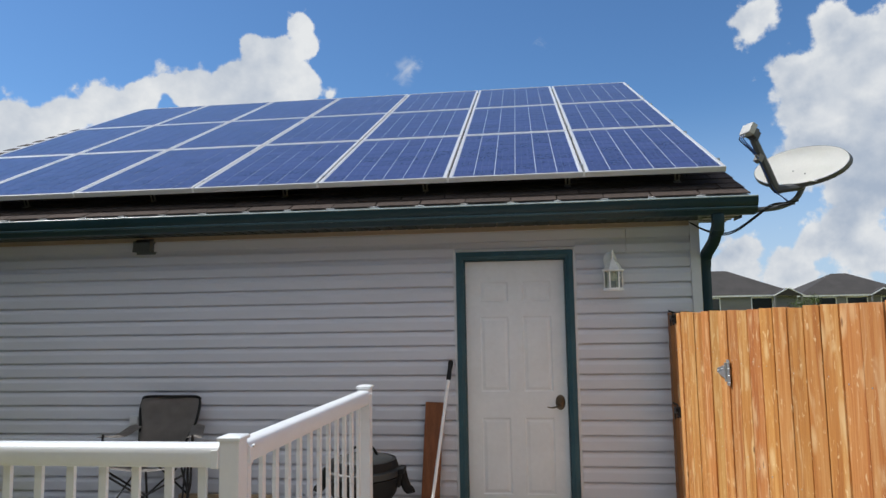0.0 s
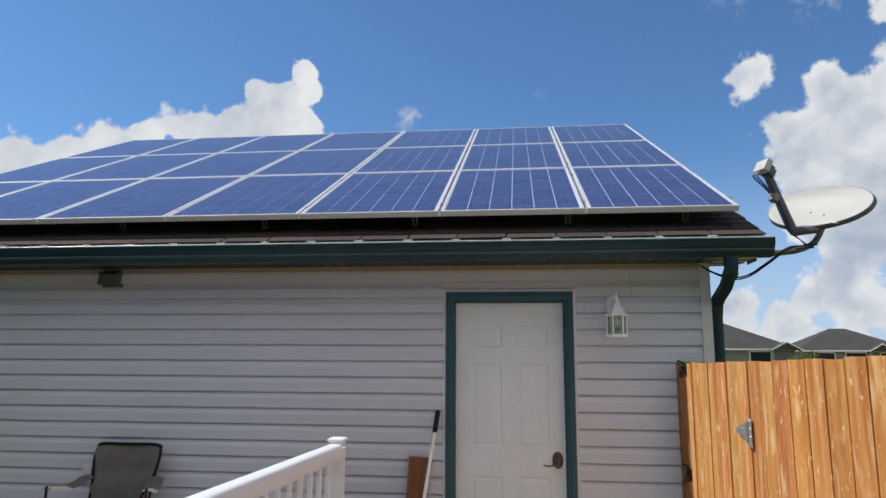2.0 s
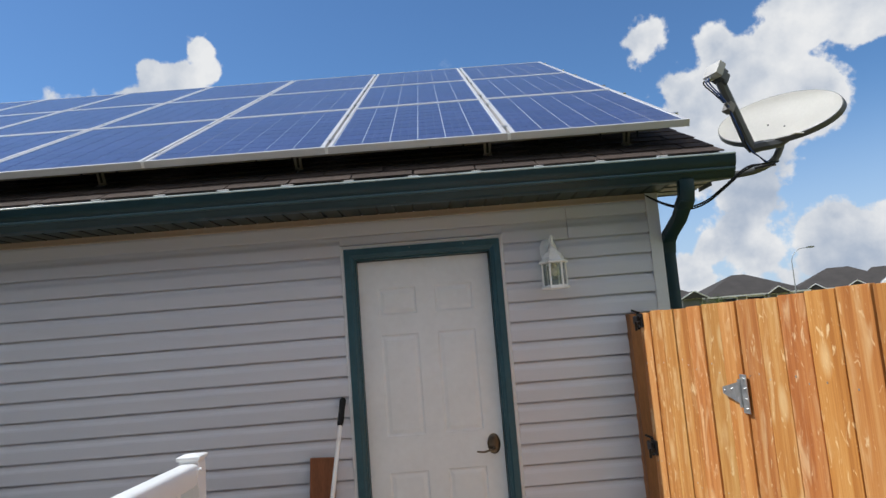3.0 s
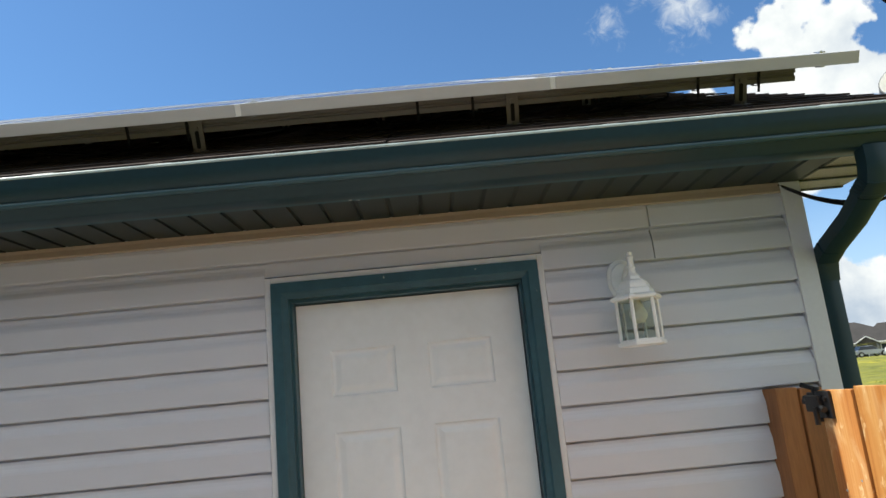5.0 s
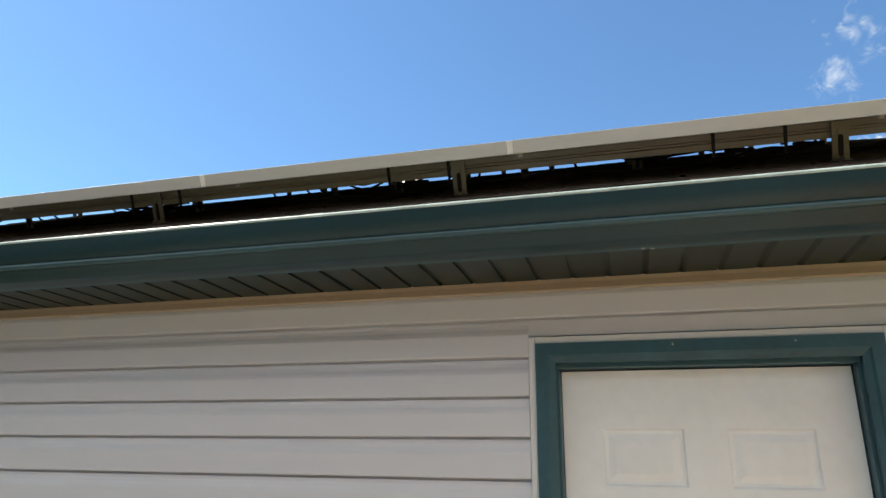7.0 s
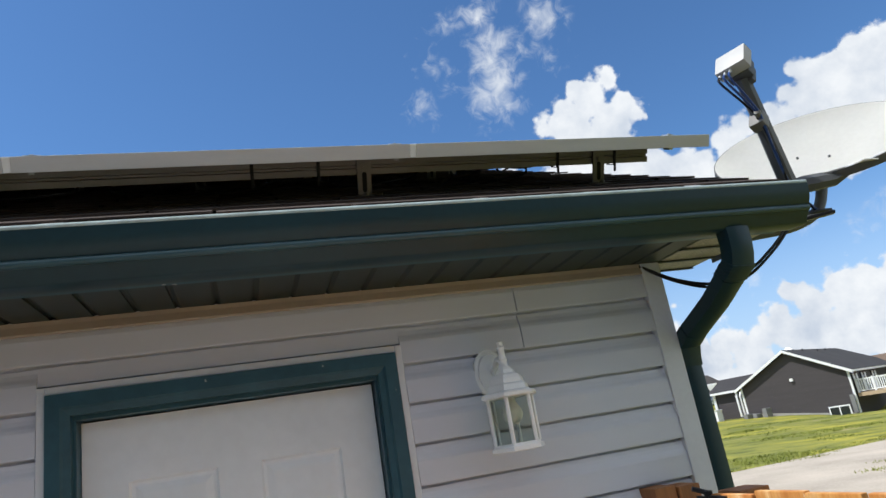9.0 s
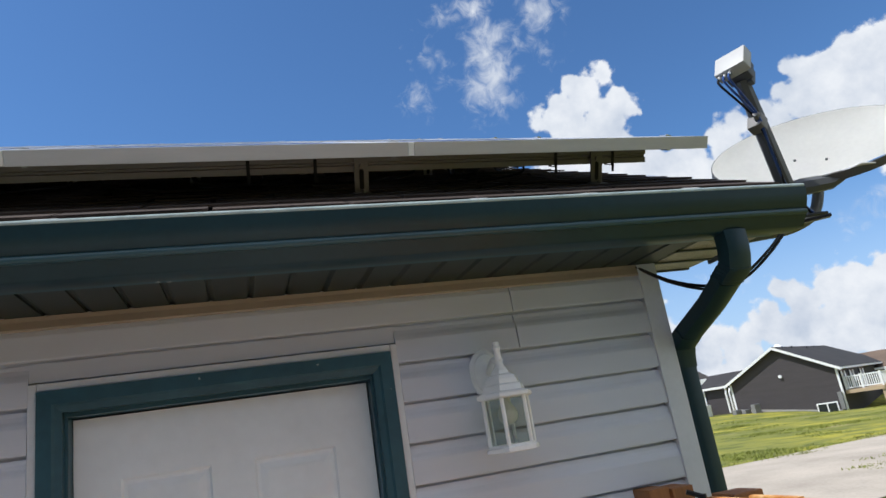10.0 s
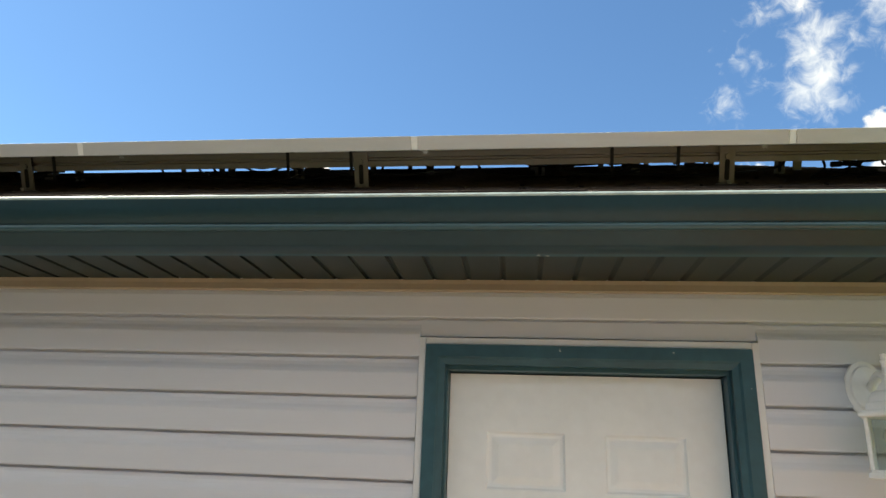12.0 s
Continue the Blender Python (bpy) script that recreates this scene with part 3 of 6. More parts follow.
# ---- ground ----
def ground_z(x, y):
    p, q = 0.857 * (x - 52) + 0.515 * (y - 39), 0.857 * (y - 39) - 0.515 * (x - 52)
    far = max(0.0, min(1.0, (math.hypot(x, y) - 12) / 30))
    return -0.02 - 1.9 * math.exp(-(p / 12) ** 2 - (q / 8) ** 2) + far * (0.1 * noise.noise((x * 0.05, y * 0.05, 0)) + 1.3 * max(0.0, min(1.0, (y - 54) / 22)))


def build_ground():
    bm = bmesh.new()
    steps = [0, 4, 8, 12, 16, 20, 24, 27, 30, 32, 34, 36, 38, 40, 42, 44, 46, 48, 50, 53, 56, 62, 70, 80, 95, 120, 170, 260, 500, 1200, 2500]
    xs = sorted({-s for s in steps} | set(steps))
    grid = [[bm.verts.new((x, y, ground_z(x, y) if max(abs(x), abs(y)) < 160 else 1.3 if y > 60 else 0.15)) for y in xs] for x in xs]
    for i in range(len(xs) - 1):
        for j in range(len(xs) - 1):
            bm.faces.new((grid[i][j], grid[i + 1][j], grid[i + 1][j + 1], grid[i][j + 1]))
    single("ground", bm, MEADOW, "green lawn with yellow weeds reaching the far houses", "ground", "structure", smooth=True)
    bm = bmesh.new()
    # a gravel track that runs obliquely beyond the fence
    a, b = Vector((8.0, 11.9, 0)), Vector((48.0, 13.0, 0))
    d = (b - a).normalized()
    n = Vector((-d.y, d.x, 0))
    prev = None
    for i in range(33):
        c = a + d * (i * 1.5 - 4)
        w = 2.3 + 0.3 * noise.noise((i * 0.4, 0, 3))
        row = []
        for k in (-1, -0.5, 0, 0.5, 1):
            p = c + n * (w * (k if k > 0 else 2.2 * k) + 0.3 * noise.noise((i * 0.5, k, 0)))
            row.append(bm.verts.new((p.x, p.y, ground_z(p.x, p.y) + 0.02)))
        if prev:
            for k in range(4):
                bm.faces.new((prev[k], row[k], row[k + 1], prev[k + 1]))
        prev = row
    single("gravel_road", bm, GRAVEL, "pale gravel track across the grass", "road", "structure")
    bm = bmesh.new()
    box(bm, -1.1, 2.6, -8.5, 0.02, -0.1, FLOOR, 0.01)
    single("patio", bm, CONCRETE, "pale concrete path beside the garage and fence", "patio", "structure")
    dk = thing("wooden_deck", (-2.0, -2.0, 0.0), "low weathered wooden deck inside the white railing", "deck")
    y = -2.99
    while y < -0.06:
        x1 = -0.52 if y < -1.28 else -1.02
        bm = bmesh.new()
        box(bm, -3.6, x1, y, y + 0.136, DECK - 0.028, DECK, 0.003)
        part("plank", bm, DECK_WOOD, dk)
        y += 0.141
    for span in ((-3.58, -0.56, -2.97, -2.93), (-3.58, -0.56, -1.34, -1.3), (-3.58, -1.06, -0.1, -0.06), (-0.6, -0.56, -2.92, -1.35)):
        bm = bmesh.new()
        box(bm, *span, -0.06 if span[1] < -1 or span[0] < -2 else FLOOR, DECK - 0.03, 0.003)
        part("joist", bm, TAN, dk)
    # grass blades on the field beyond the fence
    rng = random.Random(4)
    verts, faces = [], []

    def tuft(cx, cy, tall, count, spread):
        for _ in range(count):
            x, y = cx + rng.gauss(0, spread), cy + rng.gauss(0, spread)
            z, h, w = ground_z(x, y), tall * rng.uniform(0.5, 1.1), rng.uniform(0.012, 0.03)
            t2 = rng.uniform(0, 2 * math.pi)
            i = len(verts)
            verts.extend([(x - w * math.cos(t2), y - w * math.sin(t2), z - 0.01), (x + w * math.cos(t2), y + w * math.sin(t2), z - 0.01), (x + rng.uniform(-0.07, 0.07), y + rng.uniform(-0.07, 0.07), z + h)])
            faces.append((i, i + 1, i + 2))

    def across(x, y):
        return Vector((x - a.x, y - a.y, 0)).dot(n)
    for _ in range(5200):
        r = rng.uniform(0, 1) ** 1.3
        t = radians(rng.uniform(28, 62))
        cx, cy = (9 + 40 * r) * math.sin(t), (9 + 40 * r) * math.cos(t)
        q = across(cx, cy)
        clump = noise.noise((cx * 0.3, cy * 0.3, 2))
        if q > 2.2 + 0.8 * noise.noise((cx * 0.5, cy * 0.5, 7)):
            if clump > 0.12:
                tuft(cx, cy, 0.04 + min(0.14, 0.4 * (clump - 0.12)) * min(1.0, 0.25 + 0.05 * (q - 2)), 16, 0.18)
            elif q < 3.4:
                tuft(cx, cy, rng.uniform(0.03, 0.07), 10, 0.22)
    for _ in range(420):   # thin ragged verge on the near side of the track
        cx, cy = rng.uniform(12.4, 19), rng.uniform(7.2, 10.9)
        if noise.noise((cx * 0.8, cy * 1.6, 5)) > -0.05 + 0.5 * max(0.0, cy - 10.2):
            tuft(cx, cy, rng.uniform(0.03, 0.09), 16, 0.12)
    me = bpy.data.meshes.new("grass_blades")
    me.from_pydata(verts, [], faces)
    me.materials.append(BLADE)
    tagged(new("grass_blades", me), "long green grass blades on the field", "grass", "", "stuff")
    # unseen plain wall behind the camera, added to cut low sky light
    bm = bmesh.new()
    box(bm, -9.0, 7.0, -9.3, -9.0, -0.1, 6.0)
    single("sky_block_wall", bm, WALL_FAR2, "unseen plain grey wall added to block low sky light", "wall", "structure")
    # unseen wall on the left, added to darken that end of the siding
    bm = bmesh.new()
    box(bm, -7.3, -7.1, -8.99, -0.3, -0.1, 4.4)
    single("shade_wall_yard", bm, WALL_FAR2, "unseen plain grey wall added to shade the left of the yard", "wall", "structure")


build_ground()


# ---- garage shell ----
def course_profile(z, top):
    """Lap board from its butt at z up to top, with a deep interlock groove below the butt."""
    t = min(top, z + PITCH - 0.0085)
    return [(-0.001, z + 0.009), (-0.02, z + 0.001), (-0.0232, z), (-0.024, z + 0.004), (-0.0222, z + 0.064), (-0.0195, z + 0.073), (-0.015, z + 0.083), (-0.0118, z + 0.094), (-0.0105, t), (-0.001, t - 0.002)]


def build_walls():
    wall = thing("wall_front", (0, 0, 0), "grey vinyl lap siding wall of the garage", "wall", kind="structure")
    bm = bmesh.new()
    box(bm, WALL_L, TRIM_X0, 0.0, 0.16, -0.1, SOFFIT_Z + 0.06)
    box(bm, TRIM_X1, WALL_R - 0.003, 0.0, 0.16, -0.1, SOFFIT_Z + 0.06)
    box(bm, TRIM_X0, TRIM_X1, 0.0, 0.16, TRIM_TOP, SOFFIT_Z + 0.06)
    part("sheathing", bm, SIDING, wall)
    rng = random.Random(11)
    k = -1
    while True:
        z = FIRST - k * PITCH
        top = z + PITCH
        if top < 0.12:
            break
        if k == -1:
            spans = [(WALL_L, 1.232), (1.234, 1.702)]
        elif z > TRIM_TOP - 0.05:
            spans = [(WALL_L, -0.09), (-0.09, 0.85), (0.85, 1.232), (1.234, 1.702)]
        else:
            spans = [(WALL_L, -0.092), (0.852, 1.702)]
        for n, (x0, x1) in enumerate(spans):
            zz = z
            if k == 0 and n == 1:
                zz = 2.205
            bm = bmesh.new()
            lift = 0.0025 if (k <= 0 and x0 > 1.2) else 0.0
            prof = [(y - lift, q) for y, q in course_profile(zz, 2.345)] if zz == z else [(-0.001, zz), (-0.016, zz), (-0.0115, z + PITCH - 0.0065), (-0.001, z + PITCH - 0.0065)]
            extrude_x(bm, prof, x0, x1)
            part("siding_board", bm, SIDING, wall)
        k += 1
    for nm, prof in (("top_channel", [(-0.002, 2.338), (-0.027, 2.338), (-0.029, 2.342), (-0.025, 2.362), (-0.025, 2.374), (-0.002, 2.374)]),):
        bm = bmesh.new()
        extrude_x(bm, prof, WALL_L, 1.702)
        part(nm, bm, CREAM, wall, "cream vinyl channel under the soffit")
    bm = bmesh.new()
    box(bm, 1.702, WALL_R, -0.029, 0.05, -0.05, 2.374, 0.004)
    part("corner_post", bm, SIDING_WHITE, wall, "pale grey vinyl corner post")
    for nm, args in (("wall_side", (WALL_R - 0.16, WALL_R - 0.006, 0.05, DEPTH)), ("wall_left", (WALL_L, WALL_L + 0.16, 0.16, DEPTH)), ("wall_back", (WALL_L + 0.16, WALL_R - 0.16, DEPTH - 0.16, DEPTH))):
        bm = bmesh.new()
        x0, x1, y0, y1 = args
        if nm == "wall_back":
            box(bm, x0, x1, y0, y1, -0.1, 2.4)
        else:
            pr = [(y0, -0.1), (y1, -0.1), (y1, 2.55), (RIDGE_Y, roof_z(RIDGE_Y) - 0.12), (y0, 2.55)]
            extrude_x(bm, pr, x0, x1)
        single(nm, bm, SIDING, "grey siding wall of the garage", "wall", "structure")


def build_roof():
    slope_len = (RIDGE_Y - EAVE_Y) / math.cos(ROOF_ANG)
    roof = thing("roof", (0, 0, 0), "brown asphalt shingle gable roof", "roof", kind="structure")
    t = 0.02
    bm = bmesh.new()
    y1 = RIDGE_Y * 2 - EAVE_Y
    pr = [(EAVE_Y + 0.012, EAVE_Z - 0.012), (RIDGE_Y, roof_z(RIDGE_Y) - 0.012), (y1, EAVE_Z - 0.012), (y1, EAVE_Z - 0.012 - t), (RIDGE_Y, roof_z(RIDGE_Y) - 0.012 - t), (EAVE_Y + 0.012, EAVE_Z - 0.012 - t)]
    extrude_x(bm, pr, ROOF_X0 + 0.01, ROOF_X1 - 0.01)
    part("deck", bm, SHINGLE, roof)
    bm = bmesh.new()
    extrude_x(bm, [(EAVE_Y - 0.004, EAVE_Z - 0.011), (EAVE_Y + 0.05, EAVE_Z + 0.013), (EAVE_Y + 0.05, EAVE_Z + 0.01), (EAVE_Y, EAVE_Z - 0.015), (EAVE_Y, EAVE_Z - 0.05), (EAVE_Y - 0.004, EAVE_Z - 0.05)], ROOF_X0, ROOF_X1 - 0.012)
    part("drip_edge", bm, DRIP, roof, "white metal drip edge")
    # fascia behind the gutter and up the gable edge
    bm = bmesh.new()
    box(bm, ROOF_X0, ROOF_X1 - 0.02, -0.302, -0.28, 2.368, 2.5)
    part("fascia", bm, TEAL, roof)
    bm = bmesh.new()
    d = 0.15
    extrude_x(bm, [(-0.302, roof_z(-0.302) - 0.035), (RIDGE_Y, roof_z(RIDGE_Y) - 0.035), (y1 - 0.05, EAVE_Z - 0.02), (y1 - 0.05, EAVE_Z - d), (RIDGE_Y, roof_z(RIDGE_Y) - 0.04 - d), (-0.302, 2.372)], ROOF_X1 - 0.045, ROOF_X1 - 0.02)
    part("rake_board", bm, TEAL, roof, "teal painted rake board")
    # shingles
    EXPO, TAB, TH = 0.14, 0.3365, 0.007
    rot = Matrix.Rotation(ROOF_ANG, 4, "X")
    up = Vector((0, math.cos(ROOF_ANG), math.sin(ROOF_ANG)))
    nrm = Vector((0, -math.sin(ROOF_ANG), math.cos(ROOF_ANG)))

    def tab_mesh(w, nm):
        b = bmesh.new()
        L = EXPO + 0.03
        pts = [(0.005, 0, 0.001), (w - 0.005, 0, 0.001), (w - 0.005, L, -0.006), (0.005, L, -0.006)]
        lo = [b.verts.new(p) for p in pts]
        hi = [b.verts.new((x, y, z + TH)) for x, y, z in pts]
        b.faces.new(hi)
        for i in range(4):
            b.faces.new((lo[i], lo[(i + 1) % 4], hi[(i + 1) % 4], hi[i]))
        return mesh_of(nm, b, SHINGLE)
    full, half = tab_mesh(TAB, "shingle"), tab_mesh(TAB / 2, "shingle")
    rows = int(slope_len / EXPO)
    verts, faces = [], []
    rng = random.Random(7)
    for r in range(rows + 1):
        x = ROOF_X1
        first = True
        while x > ROOF_X0 + 0.1:
            w = TAB / 2 if (first and r % 2) else TAB
            x -= w
            edge = first
            first = False
            if r > rows:
                continue
            p = Vector((x + rng.uniform(-0.004, 0.004), EAVE_Y, EAVE_Z)) + up * (r * EXPO - 0.015 + rng.uniform(-0.003, 0.003)) + nrm * rng.uniform(0, 0.003)
            near = r < 7 and x > -5 or x > 1.2
            if near:
                shared("shingle", half if w < TAB else full, roof, Matrix.Translation(p) @ rot)
            else:
                b = len(verts)
                for zz in (0.001, TH):
                    for px, py, pz in ((0.005, 0, 0), (w - 0.005, 0, 0), (w - 0.005, EXPO + 0.03, -0.007), (0.005, EXPO + 0.03, -0.007)):
                        q = p + Vector((px, 0, 0)) + up * py + nrm * (pz + zz)
                        verts.append(tuple(q))
                faces += [(b + 4, b + 5, b + 6, b + 7), (b, b + 1, b + 5, b + 4), (b + 1, b + 2, b + 6, b + 5), (b + 3, b, b + 4, b + 7)]
    # bright drip-edge tongues that show under the joints of the first course
    for k in range(1, 24):
        bm = bmesh.new()
        w = rng.uniform(0.022, 0.036)
        x = ROOF_X1 - k * TAB + rng.uniform(-0.008, 0.008)
        box(bm, x - w, x + w, EAVE_Y - 0.028, EAVE_Y - 0.001, EAVE_Z - 0.022, EAVE_Z - 0.007 + rng.uniform(0, 0.003), 0.005)
        part("drip_tongue", bm, DRIP, roof, "white metal tongue under a shingle joint")
    me = bpy.data.meshes.new("shingle_field")
    me.from_pydata(verts, [], faces)
    me.materials.append(SHINGLE)
    ob = new("shingle_field", me)
    ob.parent = roof
    tagged(ob, kind="stuff")

    # soffit: ribbed panels between wall and fascia, and the pale boxed end beyond the corner
    sof = thing("soffit", (0, 0, 0), "dark green ribbed metal soffit under the eave", "soffit", kind="structure")
    x = WALL_L
    while x < WALL_R - 0.001:
        x1 = min(x + 0.1016, WALL_R)
        bm = bmesh.new()
        z = SOFFIT_Z
        prof = [(x, z + 0.007), (x + 0.006, z + 0.0075), (x + 0.018, z), (x1, z), (x1, z + 0.018), (x, z + 0.018)]
        a = [bm.verts.new((px, -0.28, pz)) for px, pz in prof]
        b = [bm.verts.new((px, -0.002, pz)) for px, pz in prof]
        for i in range(6):
            bm.faces.new((a[i], a[(i + 1) % 6], b[(i + 1) % 6], b[i]))
        bm.faces.new(a)
        bm.faces.new(b[::-1])
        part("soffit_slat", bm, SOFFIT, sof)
        x = x1
    # sloped soffit under the gable overhang
    bm = bmesh.new()
    extrude_x(bm, [(-0.28, 2.376), (0.12, 2.376), (RIDGE_Y, roof_z(RIDGE_Y) - 0.2), (RIDGE_Y, roof_z(RIDGE_Y) - 0.18), (0.12, 2.396), (-0.28, 2.396)], WALL_R, ROOF_X1 - 0.046)
    part("end_panel", bm, PERF, sof, "cream perforated soffit panel at the gable end")
    for yy in (-0.16, -0.02, 0.11):
        bm = bmesh.new()
        box(bm, WALL_R, ROOF_X1 - 0.047, yy - 0.006, yy + 0.006, 2.3705, 2.3755)
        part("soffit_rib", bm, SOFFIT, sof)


def build_gutter():
    g = thing("gutter", (0, -0.36, 2.37), "dark teal ogee metal rain gutter along the eave", "gutter", kind="structure")
    outer = [(-0.306, 2.478), (-0.306, 2.366), (-0.366, 2.366), (-0.372, 2.37), (-0.379, 2.384), (-0.389, 2.394), (-0.394, 2.4), (-0.396, 2.408), (-0.394, 2.413), (-0.404, 2.424), (-0.412, 2.44), (-0.4165, 2.458), (-0.418, 2.474), (-0.42, 2.484), (-0.417, 2.487), (-0.404, 2.486)]
    inner = [(-0.404, 2.4835), (-0.415, 2.482), (-0.4145, 2.458), (-0.41, 2.441), (-0.402, 2.426), (-0.391, 2.414), (-0.392, 2.402), (-0.386, 2.396), (-0.376, 2.386), (-0.369, 2.371), (-0.309, 2.3685), (-0.309, 2.478)]
    bm = bmesh.new()
    extrude_x(bm, outer + inner, ROOF_X0, 2.08)
    part("trough", bm, TEAL_METAL, g, smooth=True)
    # both beads are lighter than the trough: highlights set in colour
    for nm, y, z, r in (("lip_bead", -0.413, 2.4835, 0.0075), ("crease_highlight_bead", -0.3955, 2.4085, 0.0095)):
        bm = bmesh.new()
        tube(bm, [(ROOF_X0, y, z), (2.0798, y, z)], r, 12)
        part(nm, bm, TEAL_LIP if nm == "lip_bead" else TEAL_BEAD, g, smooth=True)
    bm = bmesh.new()
    extrude_x(bm, [(y, z) for y, z in outer], 2.08, 2.0825)
    part("end_cap", bm, TEAL_METAL, g)
    # hangers across the trough
    for i in range(13):
        bm = bmesh.new()
        x = 1.75 - i * 0.6
        box(bm, x - 0.012, x + 0.012, -0.41, -0.31, 2.474, 2.4775)
        part("hanger", bm, ZINC, g)

    ds = thing("downspout", (1.84, -0.02, 0.1), "dark teal corrugated downspout at the garage corner", "downspout")
    path = [(1.822, -0.35, 2.372), (1.822, -0.35, 2.33), (1.822, -0.335, 2.27), (1.822, -0.29, 2.245), (1.814, -0.06, 2.125), (1.814, -0.005, 2.09), (1.814, 0.012, 2.02), (1.814, 0.012, 1.2), (1.814, 0.012, 0.22), (1.814, -0.02, 0.16), (1.814, -0.2, 0.115)]
    bm = bmesh.new()
    tube(bm, [path[0], (1.822, -0.35, 2.35), path[1], (1.822, -0.345, 2.3), path[2], (1.822, -0.315, 2.262), path[3]], 0.04, 14, 0.78, True)
    part("upper_elbow", bm, TEAL_METAL, ds, smooth=True)
    bm = bmesh.new()
    tube(bm, [path[3], (1.83, -0.18, 2.19), path[4]], 0.038, 14, 0.78, True)
    part("slanted_pipe", bm, TEAL_METAL, ds, smooth=True)
    bm = bmesh.new()
    tube(bm, [path[4], (1.814, -0.025, 2.105), path[5], (1.814, 0.008, 2.05), path[6]], 0.0395, 14, 0.78, True)
    part("lower_elbow", bm, TEAL_METAL, ds, smooth=True)
    for k in range(5):   # crimps on the elbows
        bm = bmesh.new()
        s = k / 4
        a = Vector(path[2]).lerp(Vector(path[3]), s)
        tube(bm, [a + Vector((0, -0.003, 0.004)), a + Vector((0, 0.003, -0.004))], 0.042, 14, 0.8, True)
        part("crimp", bm, TEAL_METAL, ds, smooth=True)
    bm = bmesh.new()
    tube(bm, [path[6], path[7], path[8]], 0.035, 14, 0.85, True)
    part("pipe", bm, TEAL_METAL, ds, smooth=True)
    bm = bmesh.new()
    tube(bm, path[8:], 0.039, 14, 0.8, True)
    part("outlet", bm, TEAL_METAL, ds, smooth=True)


build_walls()
build_roof()
build_gutter()


# ---- door ----
def build_door():
    d = thing("door_1", (0.38, 0, FLOOR), "closed cream six-panel door in a teal painted frame", "door", kind="structure")
    Y = 0.045
    x0, x1, z0, z1 = -0.004, 0.762, FLOOR + 0.012, 2.107
    bm = bmesh.new()
    # slab as a grid with raised and sunken panels
    px = [(0.105, 0.325), (0.435, 0.655)]
    pz = [(0.33, 0.9), (1.1, 1.675), (1.79, 1.945)]
    xs, zs = [x0, *px[0], *px[1], x1], [z0, *pz[0], *pz[1], *pz[2], z1]
    V = {}

    def v(x, y, z):
        key = (round(x, 4), round(y, 4), round(z, 4))
        if key not in V:
            V[key] = bm.verts.new(key)
        return V[key]
    for i in range(5):
        for j in range(7):
            a, b, c, e = xs[i], xs[i + 1], zs[j], zs[j + 1]
            if i in (1, 3) and j in (1, 3, 5):
                rings = [(0, Y), (0.006, Y + 0.007), (0.014, Y + 0.008), (0.032, Y + 0.002), (0.036, Y + 0.0015)]
                for (o1, y1), (o2, y2) in zip(rings, rings[1:]):
                    A = [v(a + o1, y1, c + o1), v(b - o1, y1, c + o1), v(b - o1, y1, e - o1), v(a + o1, y1, e - o1)]
                    B = [v(a + o2, y2, c + o2), v(b - o2, y2, c + o2), v(b - o2, y2, e - o2), v(a + o2, y2, e - o2)]
                    for k in range(4):
                        bm.faces.new((A[k], A[(k + 1) % 4], B[(k + 1) % 4], B[k]))
                bm.faces.new(B)
            else:
                bm.faces.new((v(a, Y, c), v(b, Y, c), v(b, Y, e), v(a, Y, e)))
    box(bm, x0, x1, Y + 0.009, Y + 0.045, z0, z1)
    part("door_slab", bm, DOOR_PAINT, d, "cream painted embossed steel slab")
    # casing: mitred boards with a stepped inner edge
    W = 0.056

    def casing(nm, pts):
        b = bmesh.new()
        prof = [(0.0, -0.034), (0.034, -0.034), (0.04, -0.028), (W, -0.024), (W, 0.0), (0.0, 0.0)]
        rows = []
        for (cx, cz), (ox, oz) in pts:
            rows.append([b.verts.new((cx + ox * u, y, cz + oz * u)) for u, y in prof])
        n = len(prof)
        for k in range(n):
            b.faces.new((rows[0][k], rows[0][(k + 1) % n], rows[1][(k + 1) % n], rows[1][k]))
        b.faces.new(rows[0])
        b.faces.new(rows[1][::-1])
        part(nm, b, TEAL, d, "teal painted wooden casing board")
    casing("casing", [((TRIM_X0, FLOOR), (1, 0)), ((TRIM_X0, TRIM_TOP), (1, -1))])
    casing("casing", [((TRIM_X1, FLOOR), (-1, 0)), ((TRIM_X1, TRIM_TOP), (-1, -1))])
    casing("casing", [((TRIM_X0, TRIM_TOP), (1, -1)), ((TRIM_X1, TRIM_TOP), (-1, -1))])
    for a in ((TRIM_X0 + W - 0.012, -0.006, 0.0, 0.15, FLOOR, 2.112), (0.766, TRIM_X1 - W + 0.012, 0.0, 0.15, FLOOR, 2.112), (TRIM_X0 + W - 0.012, TRIM_X1 - W + 0.012, 0.0, 0.15, 2.112, TRIM_TOP - 0.01)):
        bm = bmesh.new()
        box(bm, *a, 0.002)
        part("jamb", bm, TEAL, d)
    bm = bmesh.new()
    box(bm, -0.01, 0.77, -0.02, 0.12, FLOOR - 0.02, FLOOR + 0.014, 0.003)
    part("threshold", bm, ZINC, d, "metal threshold")
    # pale channel round the casing
    for a in ((TRIM_X0 - 0.021, TRIM_X0 - 0.001, -0.026, 0.0, FLOOR, TRIM_TOP + 0.021), (TRIM_X1 + 0.001, TRIM_X1 + 0.021, -0.026, 0.0, FLOOR, TRIM_TOP + 0.021), (TRIM_X0 - 0.001, TRIM_X1 + 0.001, -0.026, 0.0, TRIM_TOP + 0.001, TRIM_TOP + 0.021)):
        bm = bmesh.new()
